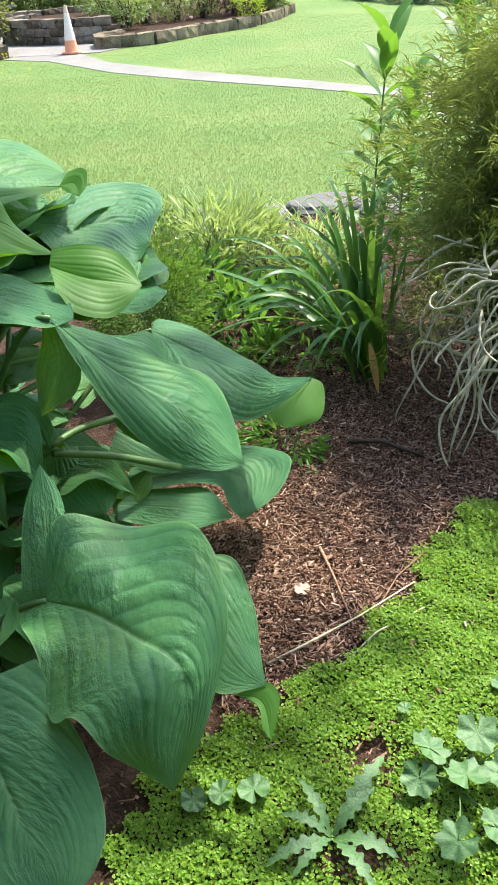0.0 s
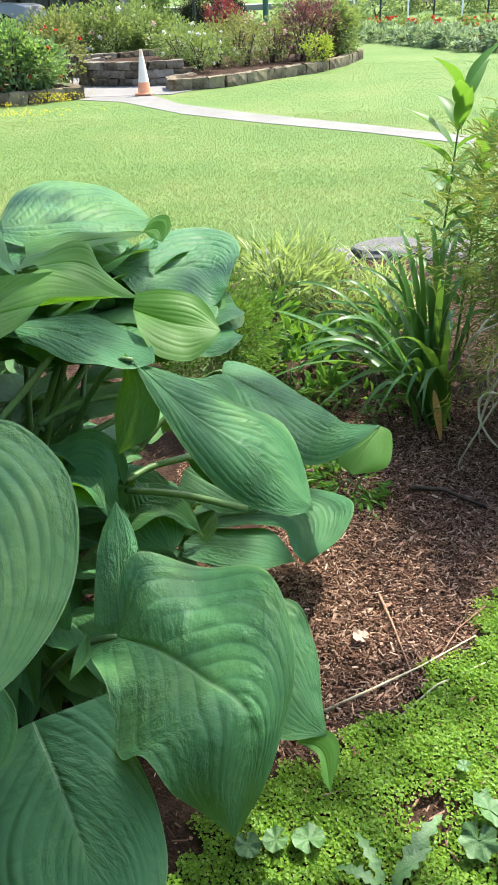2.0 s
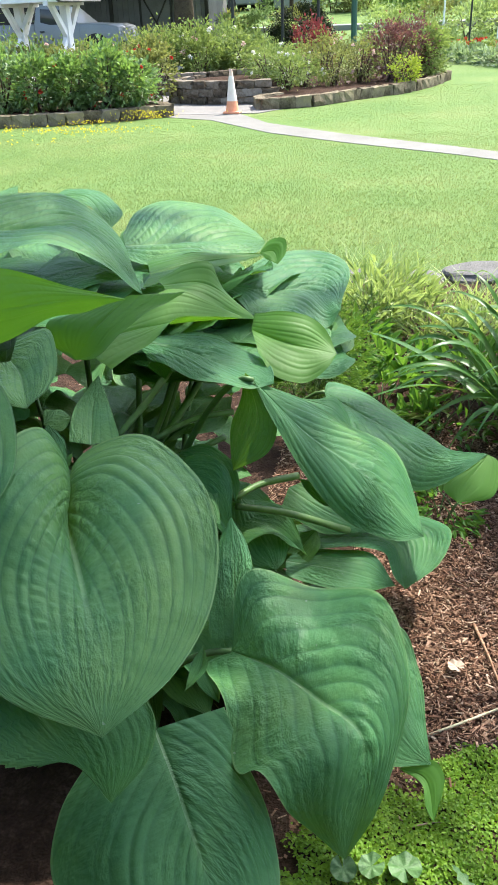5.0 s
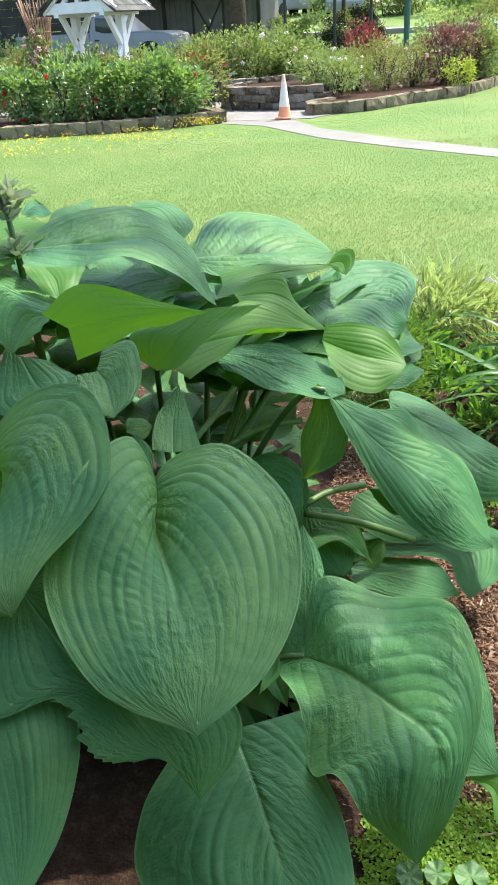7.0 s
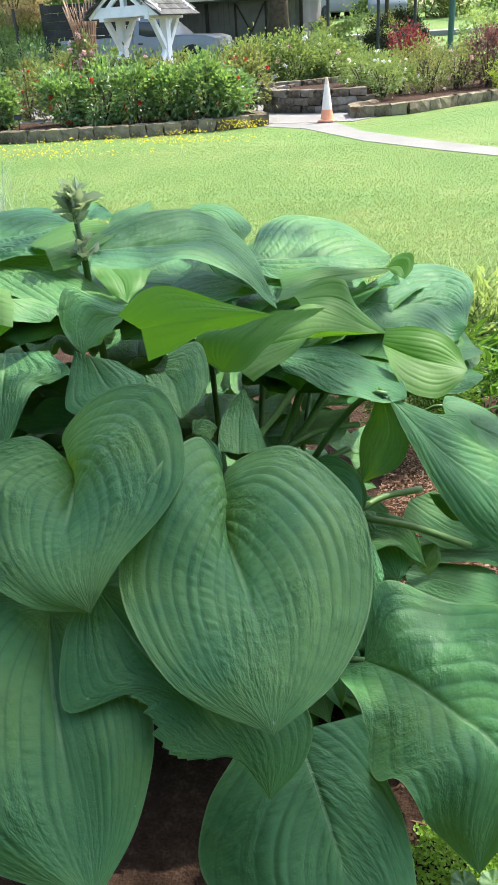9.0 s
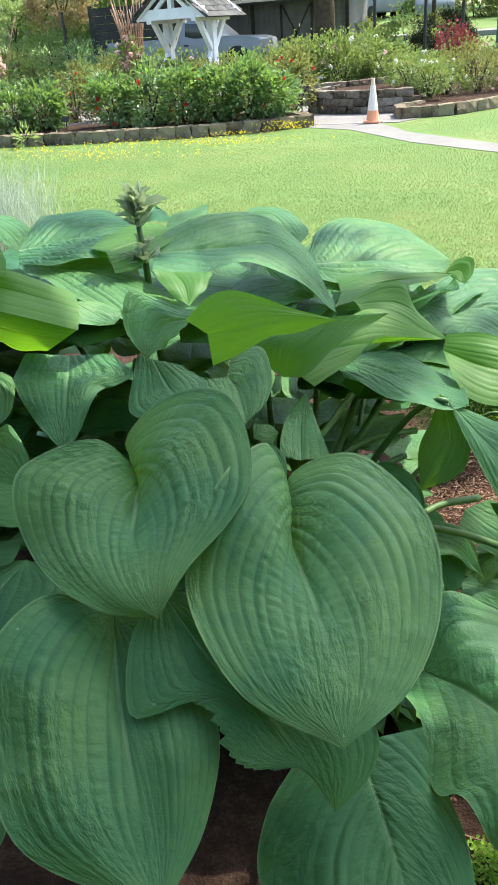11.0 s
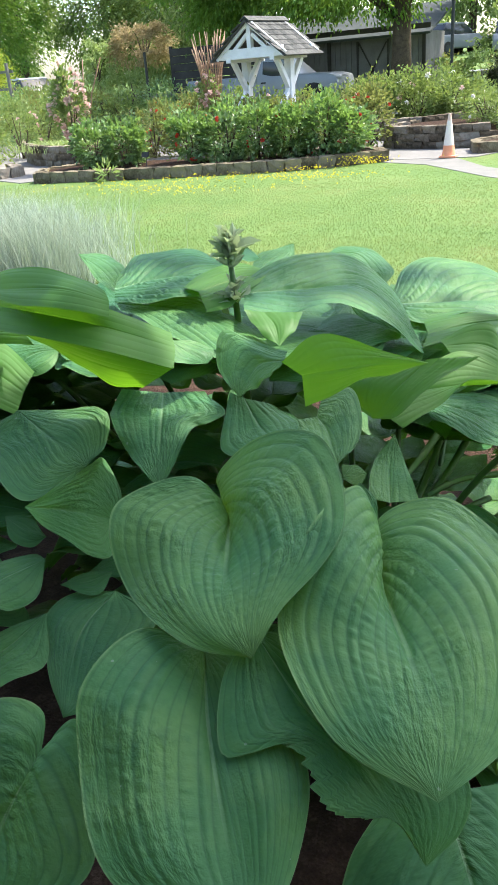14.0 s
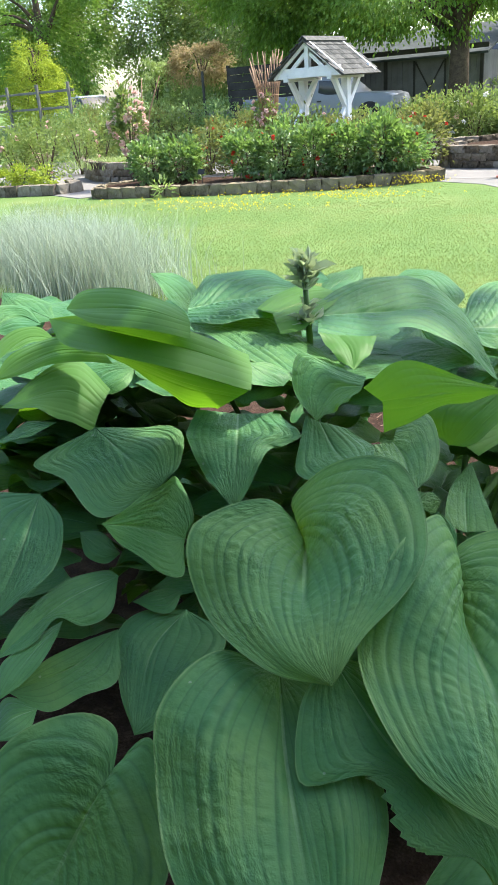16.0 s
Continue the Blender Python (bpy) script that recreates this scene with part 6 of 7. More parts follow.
def well_house():
    """Open white timber canopy with a shingled gable roof."""
    o = thing("well_canopy", "white timber well canopy with weathered grey shingle roof", "garden canopy", (-7.72, 17.65, 0))
    o.rotation_euler = (0, 0, radians(-10))
    W, D, E, R = 1.56, 1.36, 1.90, 2.60
    def timber(name, a, b, w, h):
        bm = bmesh.new()
        beam(bm, a, b, w, h, 0.008)
        part(name, bm, WHITE, o)
    for sx in (-1, 1):
        x = sx * 0.56
        timber("post", (x, 0, 0), (x, 0, E - 0.06), 0.16, 0.16)
        timber("side_beam", (x, -D / 2, E - 0.0), (x, D / 2, E - 0.0), 0.12, 0.14)
        for sy in (-1, 1):
            timber("brace", (x, sy * 0.05, E - 0.62), (x, sy * 0.5, E - 0.05), 0.10, 0.10)
        timber("strut", (x, -0.04, E - 0.65), (x - sx * 0.0 - 0.05, -0.48, 0.75), 0.09, 0.09)
        timber("cross_brace", (x, 0, E - 0.55), (x - sx * 0.36, 0, E - 0.02), 0.09, 0.09)
    for sy in (-1, 1):
        y = sy * (D / 2 - 0.06)
        timber("gable_beam", (-W / 2 - 0.02, y, E + 0.09), (W / 2 + 0.02, y, E + 0.09), 0.10, 0.20)
        timber("king_post", (0, y, E + 0.15), (0, y, R - 0.08), 0.10, 0.12)
        for sx in (-1, 1):
            timber("barge_board", (sx * (W / 2 + 0.10), y - sy * -0.05, E + 0.02), (0, y - sy * -0.05, R - 0.02), 0.05, 0.12)
            timber("rafter_tie", (sx * 0.42, y, E + 0.15), (sx * 0.06, y, R - 0.25), 0.07, 0.08)
    # roof slopes of single shingles in overlapping courses
    run = Vector((W / 2 + 0.16, 0, -(R - E) - 0.02))
    slope_len = run.length
    rng = random.Random(77)
    shapes = []
    for k in range(4):
        bm = bmesh.new()
        box(bm, (0, 0, 0), (0.15, 0.24, 0.016), None, 0.003)
        for v in bm.verts:
            v.co += Vector((rng.uniform(-0.004, 0.004), rng.uniform(-0.006, 0.006), rng.uniform(-0.002, 0.002)))
        me = bpy.data.meshes.new("shingle")
        bm.to_mesh(me)
        bm.free()
        me.materials.append(SHINGLE)
        shapes.append(me)
    for sx in (-1, 1):
        ang = math.degrees(math.atan2(R - E + 0.02, W / 2 + 0.16))
        bm = bmesh.new()
        d = Vector((sx * run.x, 0, run.z))
        box(bm, Vector((0, 0, R + 0.02)) + d * 0.5 - Vector((0, 0, 0.02)), (slope_len, D + 0.22, 0.02), Euler((0, radians(ang) * sx, 0)).to_matrix())
        deck = part("roof_deck", bm, SHINGLE, o)
        rows, cols = 7, 10
        for i in range(rows):
            for j in range(cols + i % 2):
                f = (i + 0.6) / rows
                c = Vector((0, 0, R + 0.035)) + d * f
                y = -D / 2 - 0.10 + (D + 0.20) * (j + 0.5 - 0.5 * (i % 2)) / cols
                ob = put("shingle", rng.choice(shapes), deck)
                ob.matrix_basis = Matrix.Translation((c.x, y, c.z + 0.004 * (rows - i) * 0)) @ Euler((0, radians(ang - 3) * sx, 0)).to_matrix().to_4x4() @ pose(0, 0, 0, 0, 0, 90 + rng.uniform(-2, 2))
    bm = bmesh.new()
    for sx in (-1, 1):
        box(bm, (sx * 0.06, 0, R + 0.035), (0.14, D + 0.24, 0.02), Euler((0, radians(40) * sx, 0)).to_matrix())
    part("ridge_cap", bm, SHINGLE, o)


def cane_support():
    o = thing("cane_support", "flared bundle of reddish-brown bamboo canes", "plant support", (-9.75, 18.9, 0))
    CANE = plain("cane", [(0.3, (0.17, 0.09, 0.05)), (0.7, (0.36, 0.23, 0.13))], 12.0, 0.6)
    rng = random.Random(88)
    for k in range(28):
        w = 2 * math.pi * k / 28
        v, f = tube([(0.16 * math.cos(w), 0.16 * math.sin(w), 0), (0.2 * math.cos(w), 0.2 * math.sin(w), 1.1), (0.26 * math.cos(w), 0.26 * math.sin(w), 1.7), (0.42 * math.cos(w + 0.2), 0.42 * math.sin(w + 0.2), 2.35 + rng.uniform(-0.2, 0.25))], [0.018, 0.018, 0.016, 0.011], 6)
        put("cane", mesh_of("cane", v, f, CANE, True), o)
    for z, r in ((1.2, 0.215), (1.6, 0.25)):
        pts = [(r * math.cos(2 * math.pi * i / 20), r * math.sin(2 * math.pi * i / 20), z) for i in range(21)]
        v, f = tube(pts, [0.016] * 21, 6)
        put("hoop", mesh_of("hoop", v, f, CANE, True), o)
    st = thing("stake_bundle", "bundle of leaning wooden garden stakes", "garden stakes", (-15.6, 21.5, 0))
    for k, (dx, dy) in enumerate(((-0.5, 0.1), (0.1, 0.2), (0.7, 0.0), (-0.25, -0.2))):
        v, f = tube([(dx * 0.2, dy * 0.2, 0), (dx * 0.7, dy, 1.4), (dx * 1.4, dy * 1.4, 2.35)], [0.022, 0.02, 0.016], 6)
        put("stake", mesh_of("stake", v, f, CANE, True), st)


cone()
small_sign()
well_house()
cane_support()


# ---- shed, vehicles, fence, trees ----
GREY_BOARD = plain("grey_board", [(0.3, (0.12, 0.117, 0.11)), (0.7, (0.21, 0.205, 0.195))], 2.0, 0.85, relief=0.5)
DARK_BOARD = plain("dark_board", [(0.3, (0.03, 0.028, 0.025)), (0.7, (0.075, 0.07, 0.062))], 2.0, 0.85, relief=0.5)
METAL_ROOF = plain("metal_roof", [(0.3, (0.035, 0.042, 0.042)), (0.7, (0.085, 0.095, 0.095))], 1.5, 0.85, 0.0, relief=0.3)
POST = plain("dark_post", [(0.3, (0.01, 0.012, 0.01)), (0.7, (0.03, 0.034, 0.03))], 4.0, 0.5)
GREEN_POST = plain("green_post", [(0.3, (0.02, 0.07, 0.05)), (0.7, (0.04, 0.11, 0.08))], 4.0, 0.5)
CAR_WHITE = plain("car_paint", [(0.3, (0.17, 0.185, 0.2)), (0.7, (0.22, 0.24, 0.255))], 1.0, 0.4, relief=0.02, coat=0.3)
CAR_BLUE = plain("car_paint_blue", [(0.3, (0.3, 0.36, 0.42)), (0.7, (0.4, 0.46, 0.52))], 1.0, 0.3, relief=0.02, coat=0.6)
TYRE = plain("tyre", [(0.3, (0.012, 0.012, 0.012)), (0.7, (0.03, 0.03, 0.03))], 10.0, 0.8)
GLASSY = plain("dark_glass", [(0.3, (0.02, 0.025, 0.03)), (0.7, (0.04, 0.045, 0.05))], 1.0, 0.08, relief=0.0)
ASPHALT = plain("street_asphalt", [(0.3, (0.2, 0.2, 0.2)), (0.7, (0.3, 0.3, 0.295))], 1.0, 0.9)


def shed():
    z0 = rise(0, 30) - 0.1
    o = thing("shed", "grey board shed with a dark braced door and metal roof", "shed", (-9.8, 30.0, z0))
    w, d, h = 5.4, 3.2, 2.1
    for k in range(27):
        bm = bmesh.new()
        box(bm, (-w / 2 + 0.2 * k + 0.1, 0, h / 2), (0.188, 0.06, h), None, 0.006)
        part("wall_board", bm, GREY_BOARD, o)
    bm = bmesh.new()
    box(bm, (0, d / 2 + 0.04, h / 2), (w, d, h - 0.02))
    part("body", bm, GREY_BOARD, o)
    for x in (-w / 2, -0.72, w / 2):
        bm = bmesh.new()
        box(bm, (x, -0.06, h / 2), (0.12, 0.1, h + 0.02), None, 0.01)
        part("corner_post", bm, DARK_BOARD, o)
    bm = bmesh.new()
    box(bm, (0.9, -0.05, 0.98), (1.2, 0.05, 1.96), None, 0.01)
    door = part("door", bm, GREY_BOARD, o)
    for a, b in (((0.35, -0.1, 0.06), (0.35, -0.1, 1.9)), ((1.45, -0.1, 0.06), (1.45, -0.1, 1.9)), ((0.4, -0.1, 0.1), (1.4, -0.1, 1.85)), ((1.4, -0.1, 0.1), (0.4, -0.1, 1.85))):
        bm = bmesh.new()
        beam(bm, a, b, 0.07, 0.04)
        part("door_brace", bm, DARK_BOARD, door)
    bm = bmesh.new()
    box(bm, (0, d / 2 - 0.2, h + 0.42), (w + 0.7, d + 1.3, 0.07), Euler((radians(14), 0, 0)).to_matrix())
    part("roof", bm, METAL_ROOF, o)
    bm = bmesh.new()
    box(bm, (0, -0.72, h + 0.10), (w + 0.72, 0.05, 0.16), None, 0.01)
    part("fascia", bm, DARK_BOARD, o)


def wheel(o, x, y, r, width=0.22):
    v, f = tube([(x, y - width / 2, r), (x, y + width / 2, r)], [r, r], 24)
    ob = put("wheel", mesh_of("wheel", v, f, TYRE), o)
    v, f = tube([(x, y - width / 2 - 0.012, r), (x, y - width / 2 + 0.01, r)], [r * 0.55, r * 0.58], 16)
    put("rim", mesh_of("rim", v, f, METAL_ROOF), ob)


def body_profile(name, o, outline_xz, width, mat, bevel=0.05, taper=0.0, y0=0.0):
    """A vehicle part: a side outline drawn out across the width."""
    bm = bmesh.new()
    fs = []
    for sy in (-1, 1):
        fs.append([bm.verts.new((x, y0 + sy * (width / 2 - taper * max(0, z - 1.1)), z)) for x, z in outline_xz])
    k = len(outline_xz)
    bm.faces.new(fs[0])
    bm.faces.new(fs[1][::-1])
    for i in range(k):
        bm.faces.new((fs[0][i], fs[1][i], fs[1][(i + 1) % k], fs[0][(i + 1) % k]))
    bmesh.ops.recalc_face_normals(bm, faces=bm.faces)
    bmesh.ops.bevel(bm, geom=bm.edges[:], offset=bevel, segments=2, affect="EDGES", profile=0.6)
    return part(name, bm, mat, o, smooth=True)


def pickup():
    z0 = rise(0, 27)
    o = thing("pickup_truck", "pale silver pickup truck parked by the shed", "pickup truck", (-11.6, 27.0, z0))
    body_profile("bed", o, [(-2.7, 0.45), (-0.15, 0.45), (-0.15, 1.2), (-2.75, 1.2)], 1.85, CAR_WHITE)
    body_profile("cab", o, [(-0.15, 0.42), (1.35, 0.42), (1.35, 1.15), (0.75, 1.66), (0.45, 1.74), (-0.05, 1.72), (-0.15, 1.15)], 1.85, CAR_WHITE, 0.05, 0.25)
    body_profile("hood", o, [(1.3, 0.45), (2.62, 0.45), (2.68, 0.75), (2.6, 1.05), (2.3, 1.13), (1.3, 1.18)], 1.85, CAR_WHITE, 0.07)
    body_profile("side_window", o, [(0.05, 1.16), (1.12, 1.16), (0.72, 1.56), (0.1, 1.6)], 1.70, GLASSY, 0.01)
    body_profile("bumper", o, [(2.6, 0.42), (2.78, 0.45), (2.78, 0.62), (2.6, 0.64)], 1.8, TYRE, 0.02)
    for x in (-1.75, 1.85):
        wheel(o, x, -0.84, 0.38)
        wheel(o, x, 0.84, 0.38)
        v, f = tube([(x, -0.935, 0.42), (x, -0.9, 0.42)], [0.47, 0.47], 24)
        put("wheel_arch", mesh_of("wheel_arch", v, f, TYRE), o)
    bm = bmesh.new()
    box(bm, (0.12, -0.94, 0.98), (0.16, 0.03, 0.04), None, 0.008)
    part("door_handle", bm, TYRE, o)
    bm = bmesh.new()
    box(bm, (1.05, -1.03, 1.2), (0.1, 0.16, 0.16), None, 0.03)
    part("side_mirror", bm, TYRE, o)


def parked_car(at, turn, paint, label):
    o = thing("parked_car", label, "car", at, "cars on the street")
    o.rotation_euler = (0, 0, radians(turn))
    body_profile("body", o, [(-2.2, 0.3), (2.15, 0.3), (2.25, 0.7), (1.9, 0.92), (0.9, 1.0), (-2.1, 1.0), (-2.3, 0.7)], 1.8, paint, 0.08)
    body_profile("cabin", o, [(-1.9, 0.98), (0.95, 0.98), (0.25, 1.5), (-1.4, 1.55)], 1.62, GLASSY, 0.06, 0.2)
    body_profile("car_roof", o, [(-1.45, 1.5), (0.25, 1.48), (0.15, 1.58), (-1.3, 1.6)], 1.4, paint, 0.03)
    for x in (-1.4, 1.4):
        for y in (-0.8, 0.8):
            wheel(o, x, y, 0.33)


def pole(x, y, top, r, mat, name="fence_post", label="dark metal fence post"):
    z0 = rise(x, y) - 0.02
    v, f = tube([(0, 0, 0), (0, 0, top - z0)], [r, r], 10)
    ob = tagged(put(name, mesh_of(name, v, f, mat)), label, "fence post", "fence posts")
    ob.location = (x, y, z0)


def far_tree(name, label, base, height, crown, n, leaf_size, mat, seed, trunk=0.2, clumps=70, spread=0.22, shell=0.35):
    """Tapered trunk, limbs, and a crown of many leaves in clumps. crown: a list of centre and radii."""
    rng = np.random.default_rng(seed)
    z0 = rise(base[0], base[1]) - 0.05
    o = thing(name, label, "tree", (base[0], base[1], z0))
    org = np.array((base[0], base[1], z0))
    v, f = tube([(0, 0, 0), (0.02, 0, height * 0.25), (0.08, 0.05, height * 0.55), (0.05, 0, height * 0.85)], [trunk, trunk * 0.8, trunk * 0.6, trunk * 0.25], 12)
    put("trunk", mesh_of("trunk", v, f, BARK, True), o)
    ps, ds = [], []
    n, leaf_size = int(n * (2.6 if leaf_size > 0.15 else 1.35)), leaf_size * (0.6 if leaf_size > 0.15 else 0.84)
    total = sum(r[0] * r[1] * r[2] for _, r in crown)
    for c, r in crown:
        k = int(n * r[0] * r[1] * r[2] / total)
        p, d = clump_points(rng, np.array(c) - org, r, k, max(8, int(clumps * r[0] * r[1] * r[2] / total)), spread, shell)
        ps.append(p)
        ds.append(d + np.array((0, 0, -0.5)))
        for i in range(4):
            w = 2 * math.pi * i / 4 + rng.uniform(-0.4, 0.4)
            t = np.array(c) - org + np.array((math.cos(w) * r[0] * 0.6, math.sin(w) * r[1] * 0.6, r[2] * rng.uniform(-0.2, 0.5)))
            vs, fs = tube(bend((0.03, 0.02, height * rng.uniform(0.3, 0.55)), t, 0.3, 6), np.linspace(trunk * 0.4, trunk * 0.08, 7), 7)
            put("limb", mesh_of("limb", vs, fs, BARK, True), o)
    v, f = leaf_cloud(rng, np.concatenate(ps), np.concatenate(ds), leaf_size, leaf_size * 0.6)
    put("crown", mesh_of("crown", v, f, mat), o)
    return o


shed()
pickup()
slab("street", [(-60, 36.5), (30, 34.5), (30, 40.5), (-60, 42.5)], 1.02, 0.3, ASPHALT, "pale grey asphalt street behind the garden", "street")
parked_car((-10.1, 50.0, 1.70), 60, CAR_WHITE, "white car parked on the street")
parked_car((-6.2, 44.5, 1.42), 100, CAR_WHITE, "white car parked on the street")
parked_car((-26.0, 31.5, 0.55), 160, CAR_BLUE, "pale blue-grey car parked behind the garden")
for x, y, top, mat in ((-4.98, 24, 3.4, POST), (-3.76, 25, 3.4, POST), (-14.63, 24, 2.45, POST), (-2.8, 25.5, 2.6, POST)):
    pole(x, y, top, 0.045, mat)
pole(-1.82, 26, 3.4, 0.085, GREEN_POST, "gate_post", "dark green painted gate post")
for k in range(6):
    pole(0.8 + 0.85 * k, 29 + 0.3 * (k % 2), 3.2, 0.03, POST if k % 2 else WHITE, "garden_pole", "thin pale garden pole")


def board_fence():
    o = thing("board_fence", "dark slatted board fence in tree shade", "fence", (-13.2, 27.2, rise(0, 27.2) - 0.05))
    for k in range(9):
        bm = bmesh.new()
        box(bm, (0, 0, 0.2 + 0.25 * k), (4.6, 0.04, 0.235), None, 0.006)
        part("board", bm, DARK_BOARD, o)
    for x in (-2.3, 0, 2.3):
        bm = bmesh.new()
        box(bm, (x, 0.08, 1.2), (0.1, 0.1, 2.4), None, 0.01)
        part("post", bm, DARK_BOARD, o)
    g = thing("rail_fence", "weathered grey post and rail fence", "fence", (-24.6, 26.4, rise(0, 26.4) - 0.02))
    for k in range(4):
        bm = bmesh.new()
        box(bm, (-2.4 + 1.6 * k, 0, 1.2), (0.1, 0.1, 2.4), None, 0.01)
        part("post", bm, GREY_BOARD, g)
    for z in (2.1, 1.5):
        bm = bmesh.new()
        box(bm, (0, 0.08, z), (5.2, 0.05, 0.09), None, 0.008)
        part("rail", bm, GREY_BOARD, g)


board_fence()
VARIEGATED = foliage("white_edged_leaf", (0.02, 0.08, 0.025), (0.5, 0.56, 0.42), (0.3, 0.42, 0.15))
YEW = foliage("yew_needle", (0.008, 0.014, 0.008), (0.022, 0.032, 0.014), (0.03, 0.05, 0.01), 0.6, 0.15)
far_tree("shade_tree", "large broad-leaved tree with drooping branches before the shed", (-7.2, 27.2), 8.0, [((-8.6, 26.6, 5.0), (4.6, 2.6, 2.3)), ((-12.5, 27.5, 5.6), (3.6, 2.6, 2.6)), ((-5.0, 27.0, 5.2), (2.6, 2.2, 2.1)), ((-11.4, 29.4, 5.6), (4.2, 2.2, 1.7))], 21000, 0.22, TREE_LEAF, 501, 0.36, 150)
far_tree("broadleaf_tree", "large dark green broad-leaved tree", (-13.6, 29.0), 9.0, [((-13.6, 28.4, 5.2), (2.6, 2.2, 2.6)), ((-15.5, 29.2, 6.6), (3.2, 2.4, 2.6))], 10000, 0.24, TREE_LEAF, 502, 0.3, 110)
far_tree("broadleaf_tree", "tall green tree behind the garden", (-20.0, 37.0), 10.0, [((-20.0, 37.0, 5.6), (4.6, 3.0, 4.2)), ((-26.0, 38.0, 6.0), (4.4, 3.0, 4.4))], 15000, 0.30, BUSH_LEAF, 503, 0.3, 130)
far_tree("broadleaf_tree", "tall green tree behind the garden", (-29.0, 33.0), 9.0, [((-28.6, 33.0, 5.6), (3.4, 3.0, 4.0)), ((-32.0, 35.0, 6.0), (4.0, 3.0, 4.4))], 12000, 0.28, TREE_LEAF, 504, 0.3, 110)
far_tree("broadleaf_tree", "slender green tree beside the shed", (-4.7, 33.6), 7.0, [((-5.2, 32.8, 5.2), (2.0, 1.6, 1.5))], 4200, 0.2, TREE_LEAF, 511, 0.09, 60)
far_tree("bronze_tree", "small tree with bronze-brown foliage", (-18.6, 30.5), 3.2, [((-18.6, 30.5, 2.95), (1.5, 1.2, 0.85))], 3800, 0.13, BROWN_LEAF, 505, 0.1, 50)
far_tree("light_shrub_tree", "light yellow-green young tree", (-20.6, 30.0), 2.6, [((-20.4, 30.0, 2.3), (0.9, 0.8, 0.9))], 2200, 0.13, PALE_LEAF, 506, 0.06, 40)
far_tree("round_shrub", "round light green clipped shrub", (-17.2, 27.0), 1.6, [((-17.2, 27.0, 1.2), (1.0, 0.9, 0.85))], 3000, 0.09, BUSH_LEAF, 507, 0.05, 60)
far_tree("golden_conifer", "tall golden-green conifer beside the fence", (-25.2, 28.0), 4.4, [((-25.2, 28.0, 1.6), (1.5, 1.4, 1.3)), ((-25.25, 28.0, 2.7), (1.15, 1.1, 1.1)), ((-25.2, 28.0, 3.7), (0.7, 0.7, 0.9))], 12000, 0.11, YELLOW_LEAF, 508, 0.15, 130, 0.3, 0.7)
far_tree("dark_dome_shrub", "dark green dome-shaped clipped shrub", (-3.7, 29.0), 1.2, [((-3.7, 29.0, 1.0), (0.95, 0.8, 0.68))], 9000, 0.07, YEW, 509, 0.06, 90, 0.2, 0.8)
for k in range(18):
    x = -58.0 + 5.4 * k
    far_tree("street_tree", "green tree across the street", (x, 52.0 + 3 * (k % 3)), 9.0, [((x, 52.0 + 3 * (k % 3), 6.0 + 0.7 * (k % 2)), (3.6, 2.6, 3.8))], 2600, 0.42, (BUSH_LEAF, TREE_LEAF, PALE_LEAF)[k % 3], 520 + k, 0.25, 60)
for k in range(6):
    x = -9.5 + 1.0 * k
    foliage_bush("border_shrub", "light green border shrub along the fence", "shrub", (x, 31.5 + (k % 3), 1.1), (1.0, 0.8, 0.6), 900, 0.14, 0.08, (BUSH_LEAF, PALE_LEAF, OLIVE_LEAF)[k % 3], 540 + k, 30, 3, "border shrubs", base_z=rise(0, 32) - 0.05)
for k in range(10):
    x, y = -1.2 + 0.95 * k, 31.0 + 0.9 * (k % 3)
    foliage_bush("border_shrub", "light green shrub beside the street", "shrub", (x, y, rise(x, y) + 0.45), (0.8, 0.6, 0.6), 1100, 0.11, 0.06, (PALE_LEAF, BUSH_LEAF, OLIVE_LEAF)[k % 3], 640 + k, 34, 3, "street shrubs", base_z=rise(x, y) - 0.05)
for k in range(14):
    x, y = -6.0 + 1.7 * k, 44.0 + 1.1 * (k % 3)
    foliage_bush("street_hedge", "loose green shrub across the street", "shrub", (x, y, rise(x, y) + 1.1), (1.5, 1.0, 1.3), 1500, 0.2, 0.12, (BUSH_LEAF, OLIVE_LEAF, PALE_LEAF, TREE_LEAF)[k % 4], 660 + k, 40, 3, "shrubs across the street", base_z=rise(x, y) - 0.05)
for k in range(9):
    x, y = 1.0 + 0.55 * k, 25.6 - 0.62 * k
    foliage_bush("white_edged_hosta", "low mound of white-edged green leaves along the lawn", "hosta", (x, y, 0.24), (0.48, 0.42, 0.26), 560, 0.16, 0.06, VARIEGATED, 560 + k, 30, 0, "white-edged hostas", base_z=0.0)
for k in range(7):
    x, y = 1.2 + 0.75 * k, 27.2 - 0.62 * k
    foliage_bush("red_flower", "red flowering bedding plants behind the hostas", "flowers", (x, y, 0.42), (0.5, 0.4, 0.26), 420, 0.10, 0.06, BUSH_LEAF, 580 + k, 24, 0, "red bedding plants", RED_BLOOM, 40, base_z=0.05)
for k, (x, y) in enumerate(((-24.0, 26.5), (-22.6, 27.2), (-21.0, 27.0), (-19.8, 25.6), (-18.0, 24.2), (-16.6, 23.6), (-15.2, 23.2), (-13.6, 23.4), (-17.6, 21.6), (-16.4, 20.6), (-18.8, 22.8))):
    foliage_bush("garden_shrub", "soft green garden shrub", "shrub", (x, y, 0.75 + rise(x, y)), (0.95, 0.8, 0.72), 1500, 0.10, 0.055, (BUSH_LEAF, ROSE_LEAF, OLIVE_LEAF)[k % 3], 600 + k, 36, 4, "garden shrubs", base_z=rise(x, y) - 0.03)


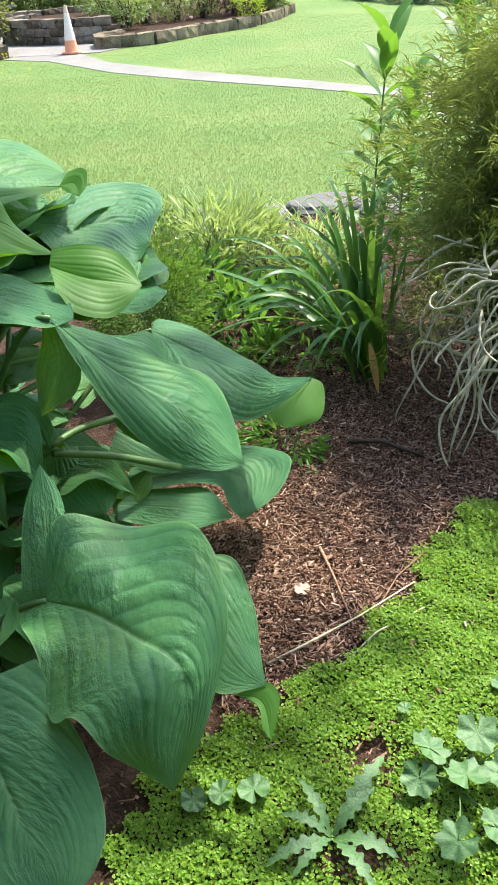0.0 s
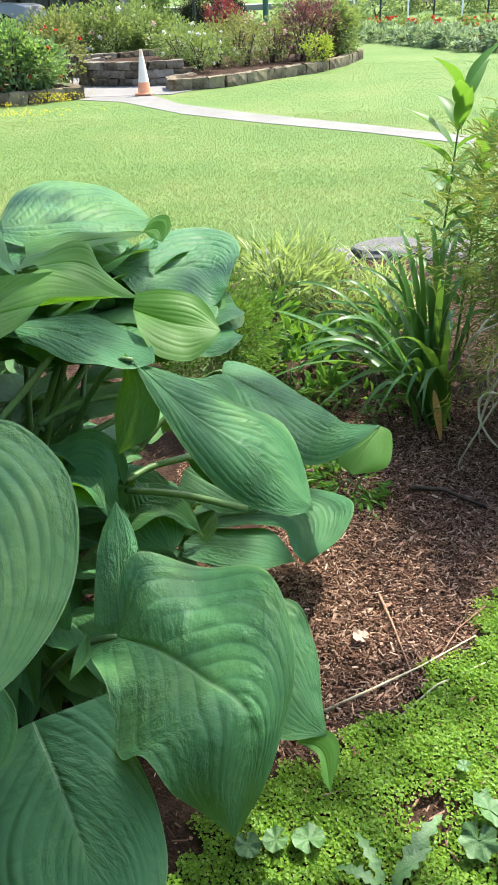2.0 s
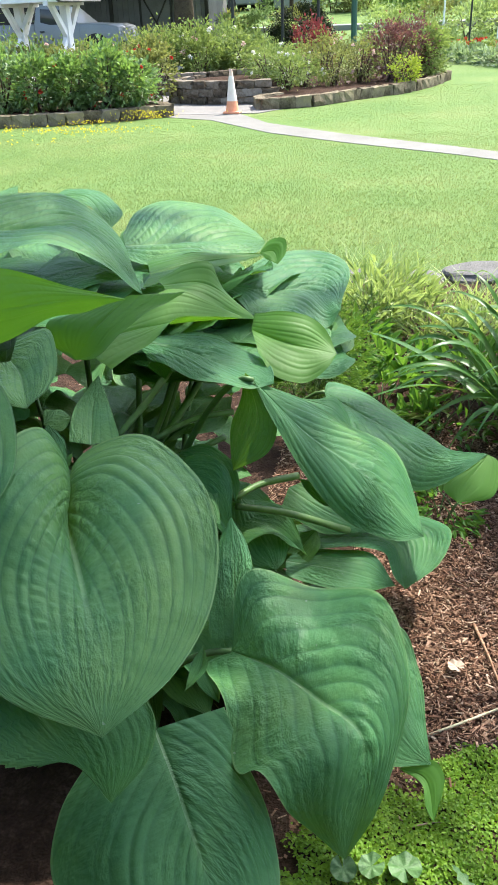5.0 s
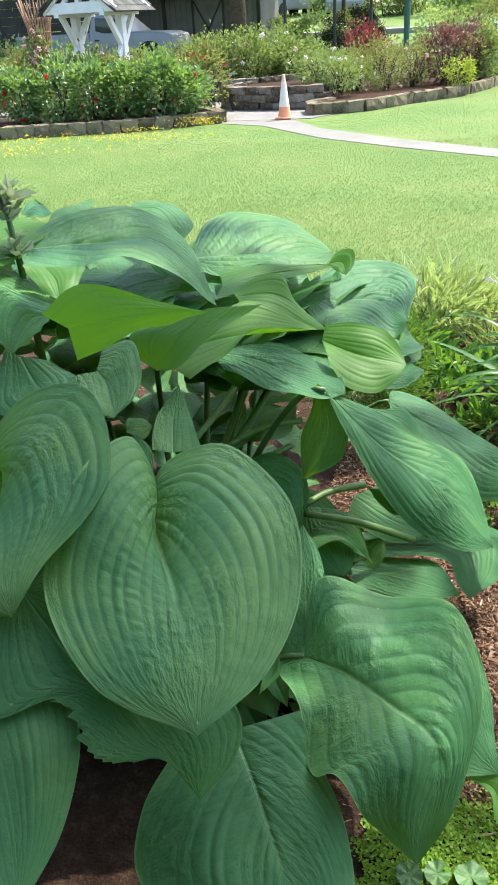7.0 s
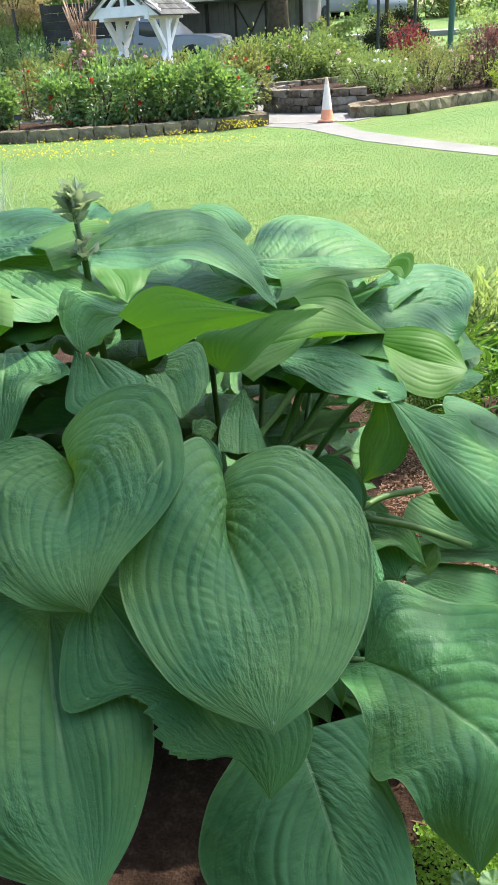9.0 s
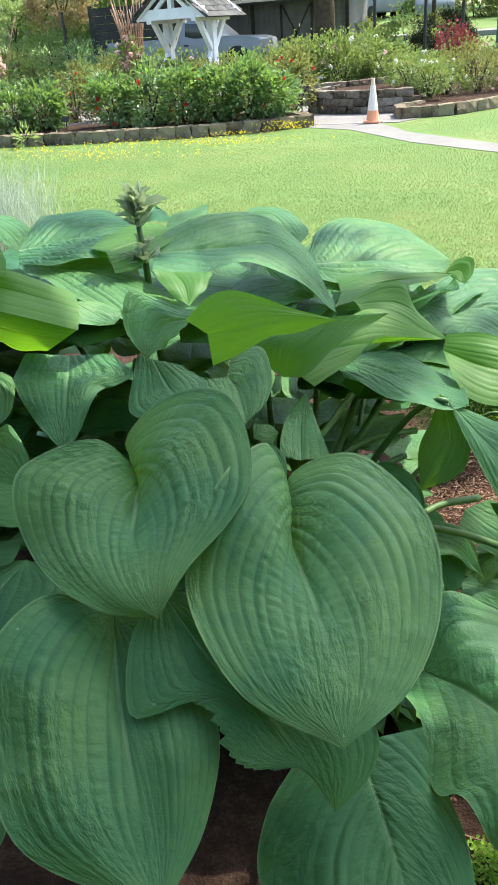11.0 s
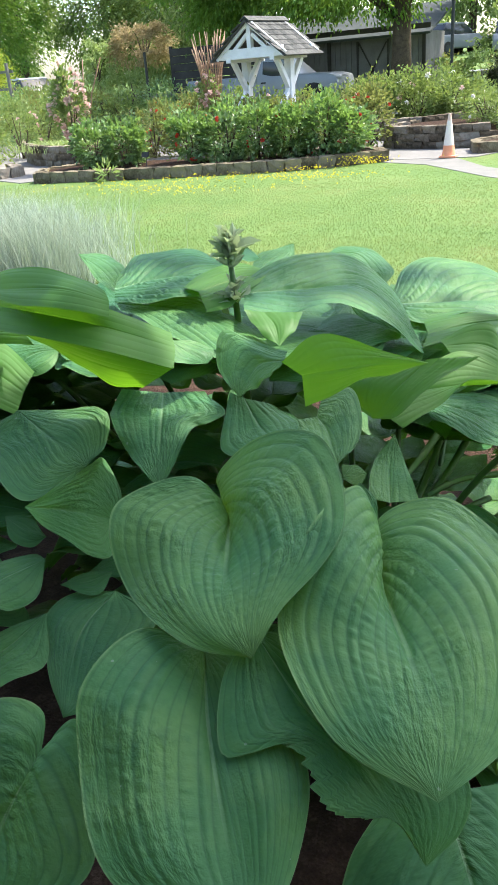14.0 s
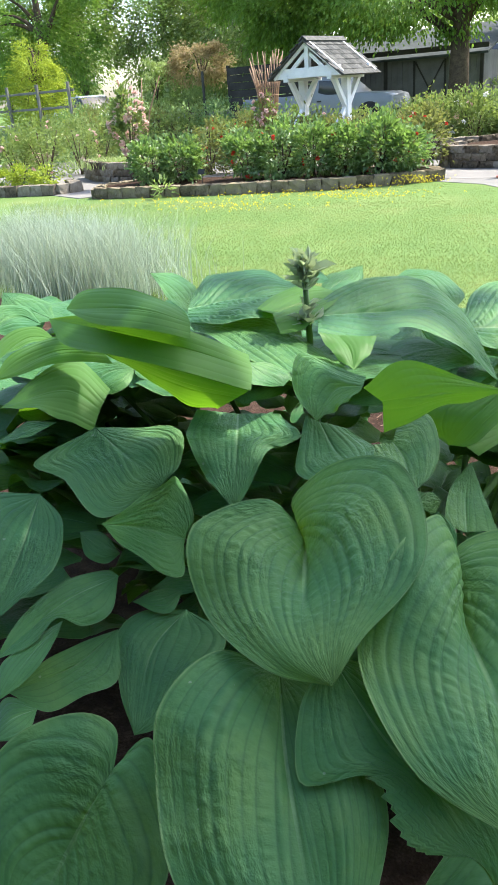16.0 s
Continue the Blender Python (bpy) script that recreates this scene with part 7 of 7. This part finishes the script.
# ---- an unseen tree beside the bed, added so its bough shades the hosta's front ----
def bough_tree():
    o = np.array((3.4, 1.4, 0.0))
    t = thing("unseen_shade_tree", "unseen leafy tree added so its bough shades the bed", "tree", tuple(o))
    v, f = tube([(0, 0, 0), (-0.05, 0, 1.6), (-0.1, -0.1, 3.2), (-0.2, -0.3, 5.4)], [0.2, 0.16, 0.13, 0.06], 12)
    put("trunk", mesh_of("trunk", v, f, BARK, True), t)
    rng = np.random.default_rng(700)
    s = np.array(TO_SUN)
    # where the bough's shade falls on the ground below the leaves
    shaded = [((-0.80, 0.40, 0), 0.22, 5.5, 700), ((-0.82, 0.68, 0), 0.11, 5.6, 260), ((-1.08, 0.20, 0), 0.26, 5.8, 800), ((-1.42, 0.22, 0), 0.24, 5.7, 700), ((-1.8, 0.2, 0), 0.32, 5.9, 700), ((-1.0, -0.1, 0), 0.42, 5.4, 900), ((-0.72, 1.22, 0), 0.30, 8.3, 60), ((-1.08, 0.72, 0), 0.14, 5.6, 420), ((-1.2, 1.35, 0), 0.3, 8.2, 70), ((-1.6, 1.2, 0), 0.3, 8.1, 60), ((-0.5, 0.45, 0), 0.22, 5.4, 600), ((0.0, 1.35, 0), 0.2, 8.4, 60), ((-0.3, 1.72, 0), 0.2, 8.0, 80)]
    ps, ds = [], []
    for c, r, dist, count in shaded:
        centre = np.array(c) + s * dist - o
        p, d = clump_points(rng, centre, (r, r, 0.35), count, 56, 0.2, 0.05)
        ps.append(p)
        ds.append(d)
        vs, fs = tube(bend((-0.1, -0.1, 3.0), centre, 0.3, 8), np.linspace(0.07, 0.012, 9), 7)
        put("limb", mesh_of("limb", vs, fs, BARK, True), t)
    v, f = leaf_cloud(rng, np.concatenate(ps), np.concatenate(ds), 0.12, 0.09)
    put("crown", mesh_of("crown", v, f, TREE_LEAF), t)


bough_tree()


# ---- behind the camera: an unseen evergreen hedge, added to block sky light ----
for k in range(8):
    x = -9.0 + 2.1 * k
    foliage_bush("sky_block_hedge", "unseen tall dark evergreen hedge added behind the bed to block light", "hedge", (x, -2.6 - 0.2 * (k % 2), 2.1), (1.5, 0.9, 2.4), 5200, 0.22, 0.14, YEW, 800 + k, 60, 4, "evergreen hedge", shell=0.3)
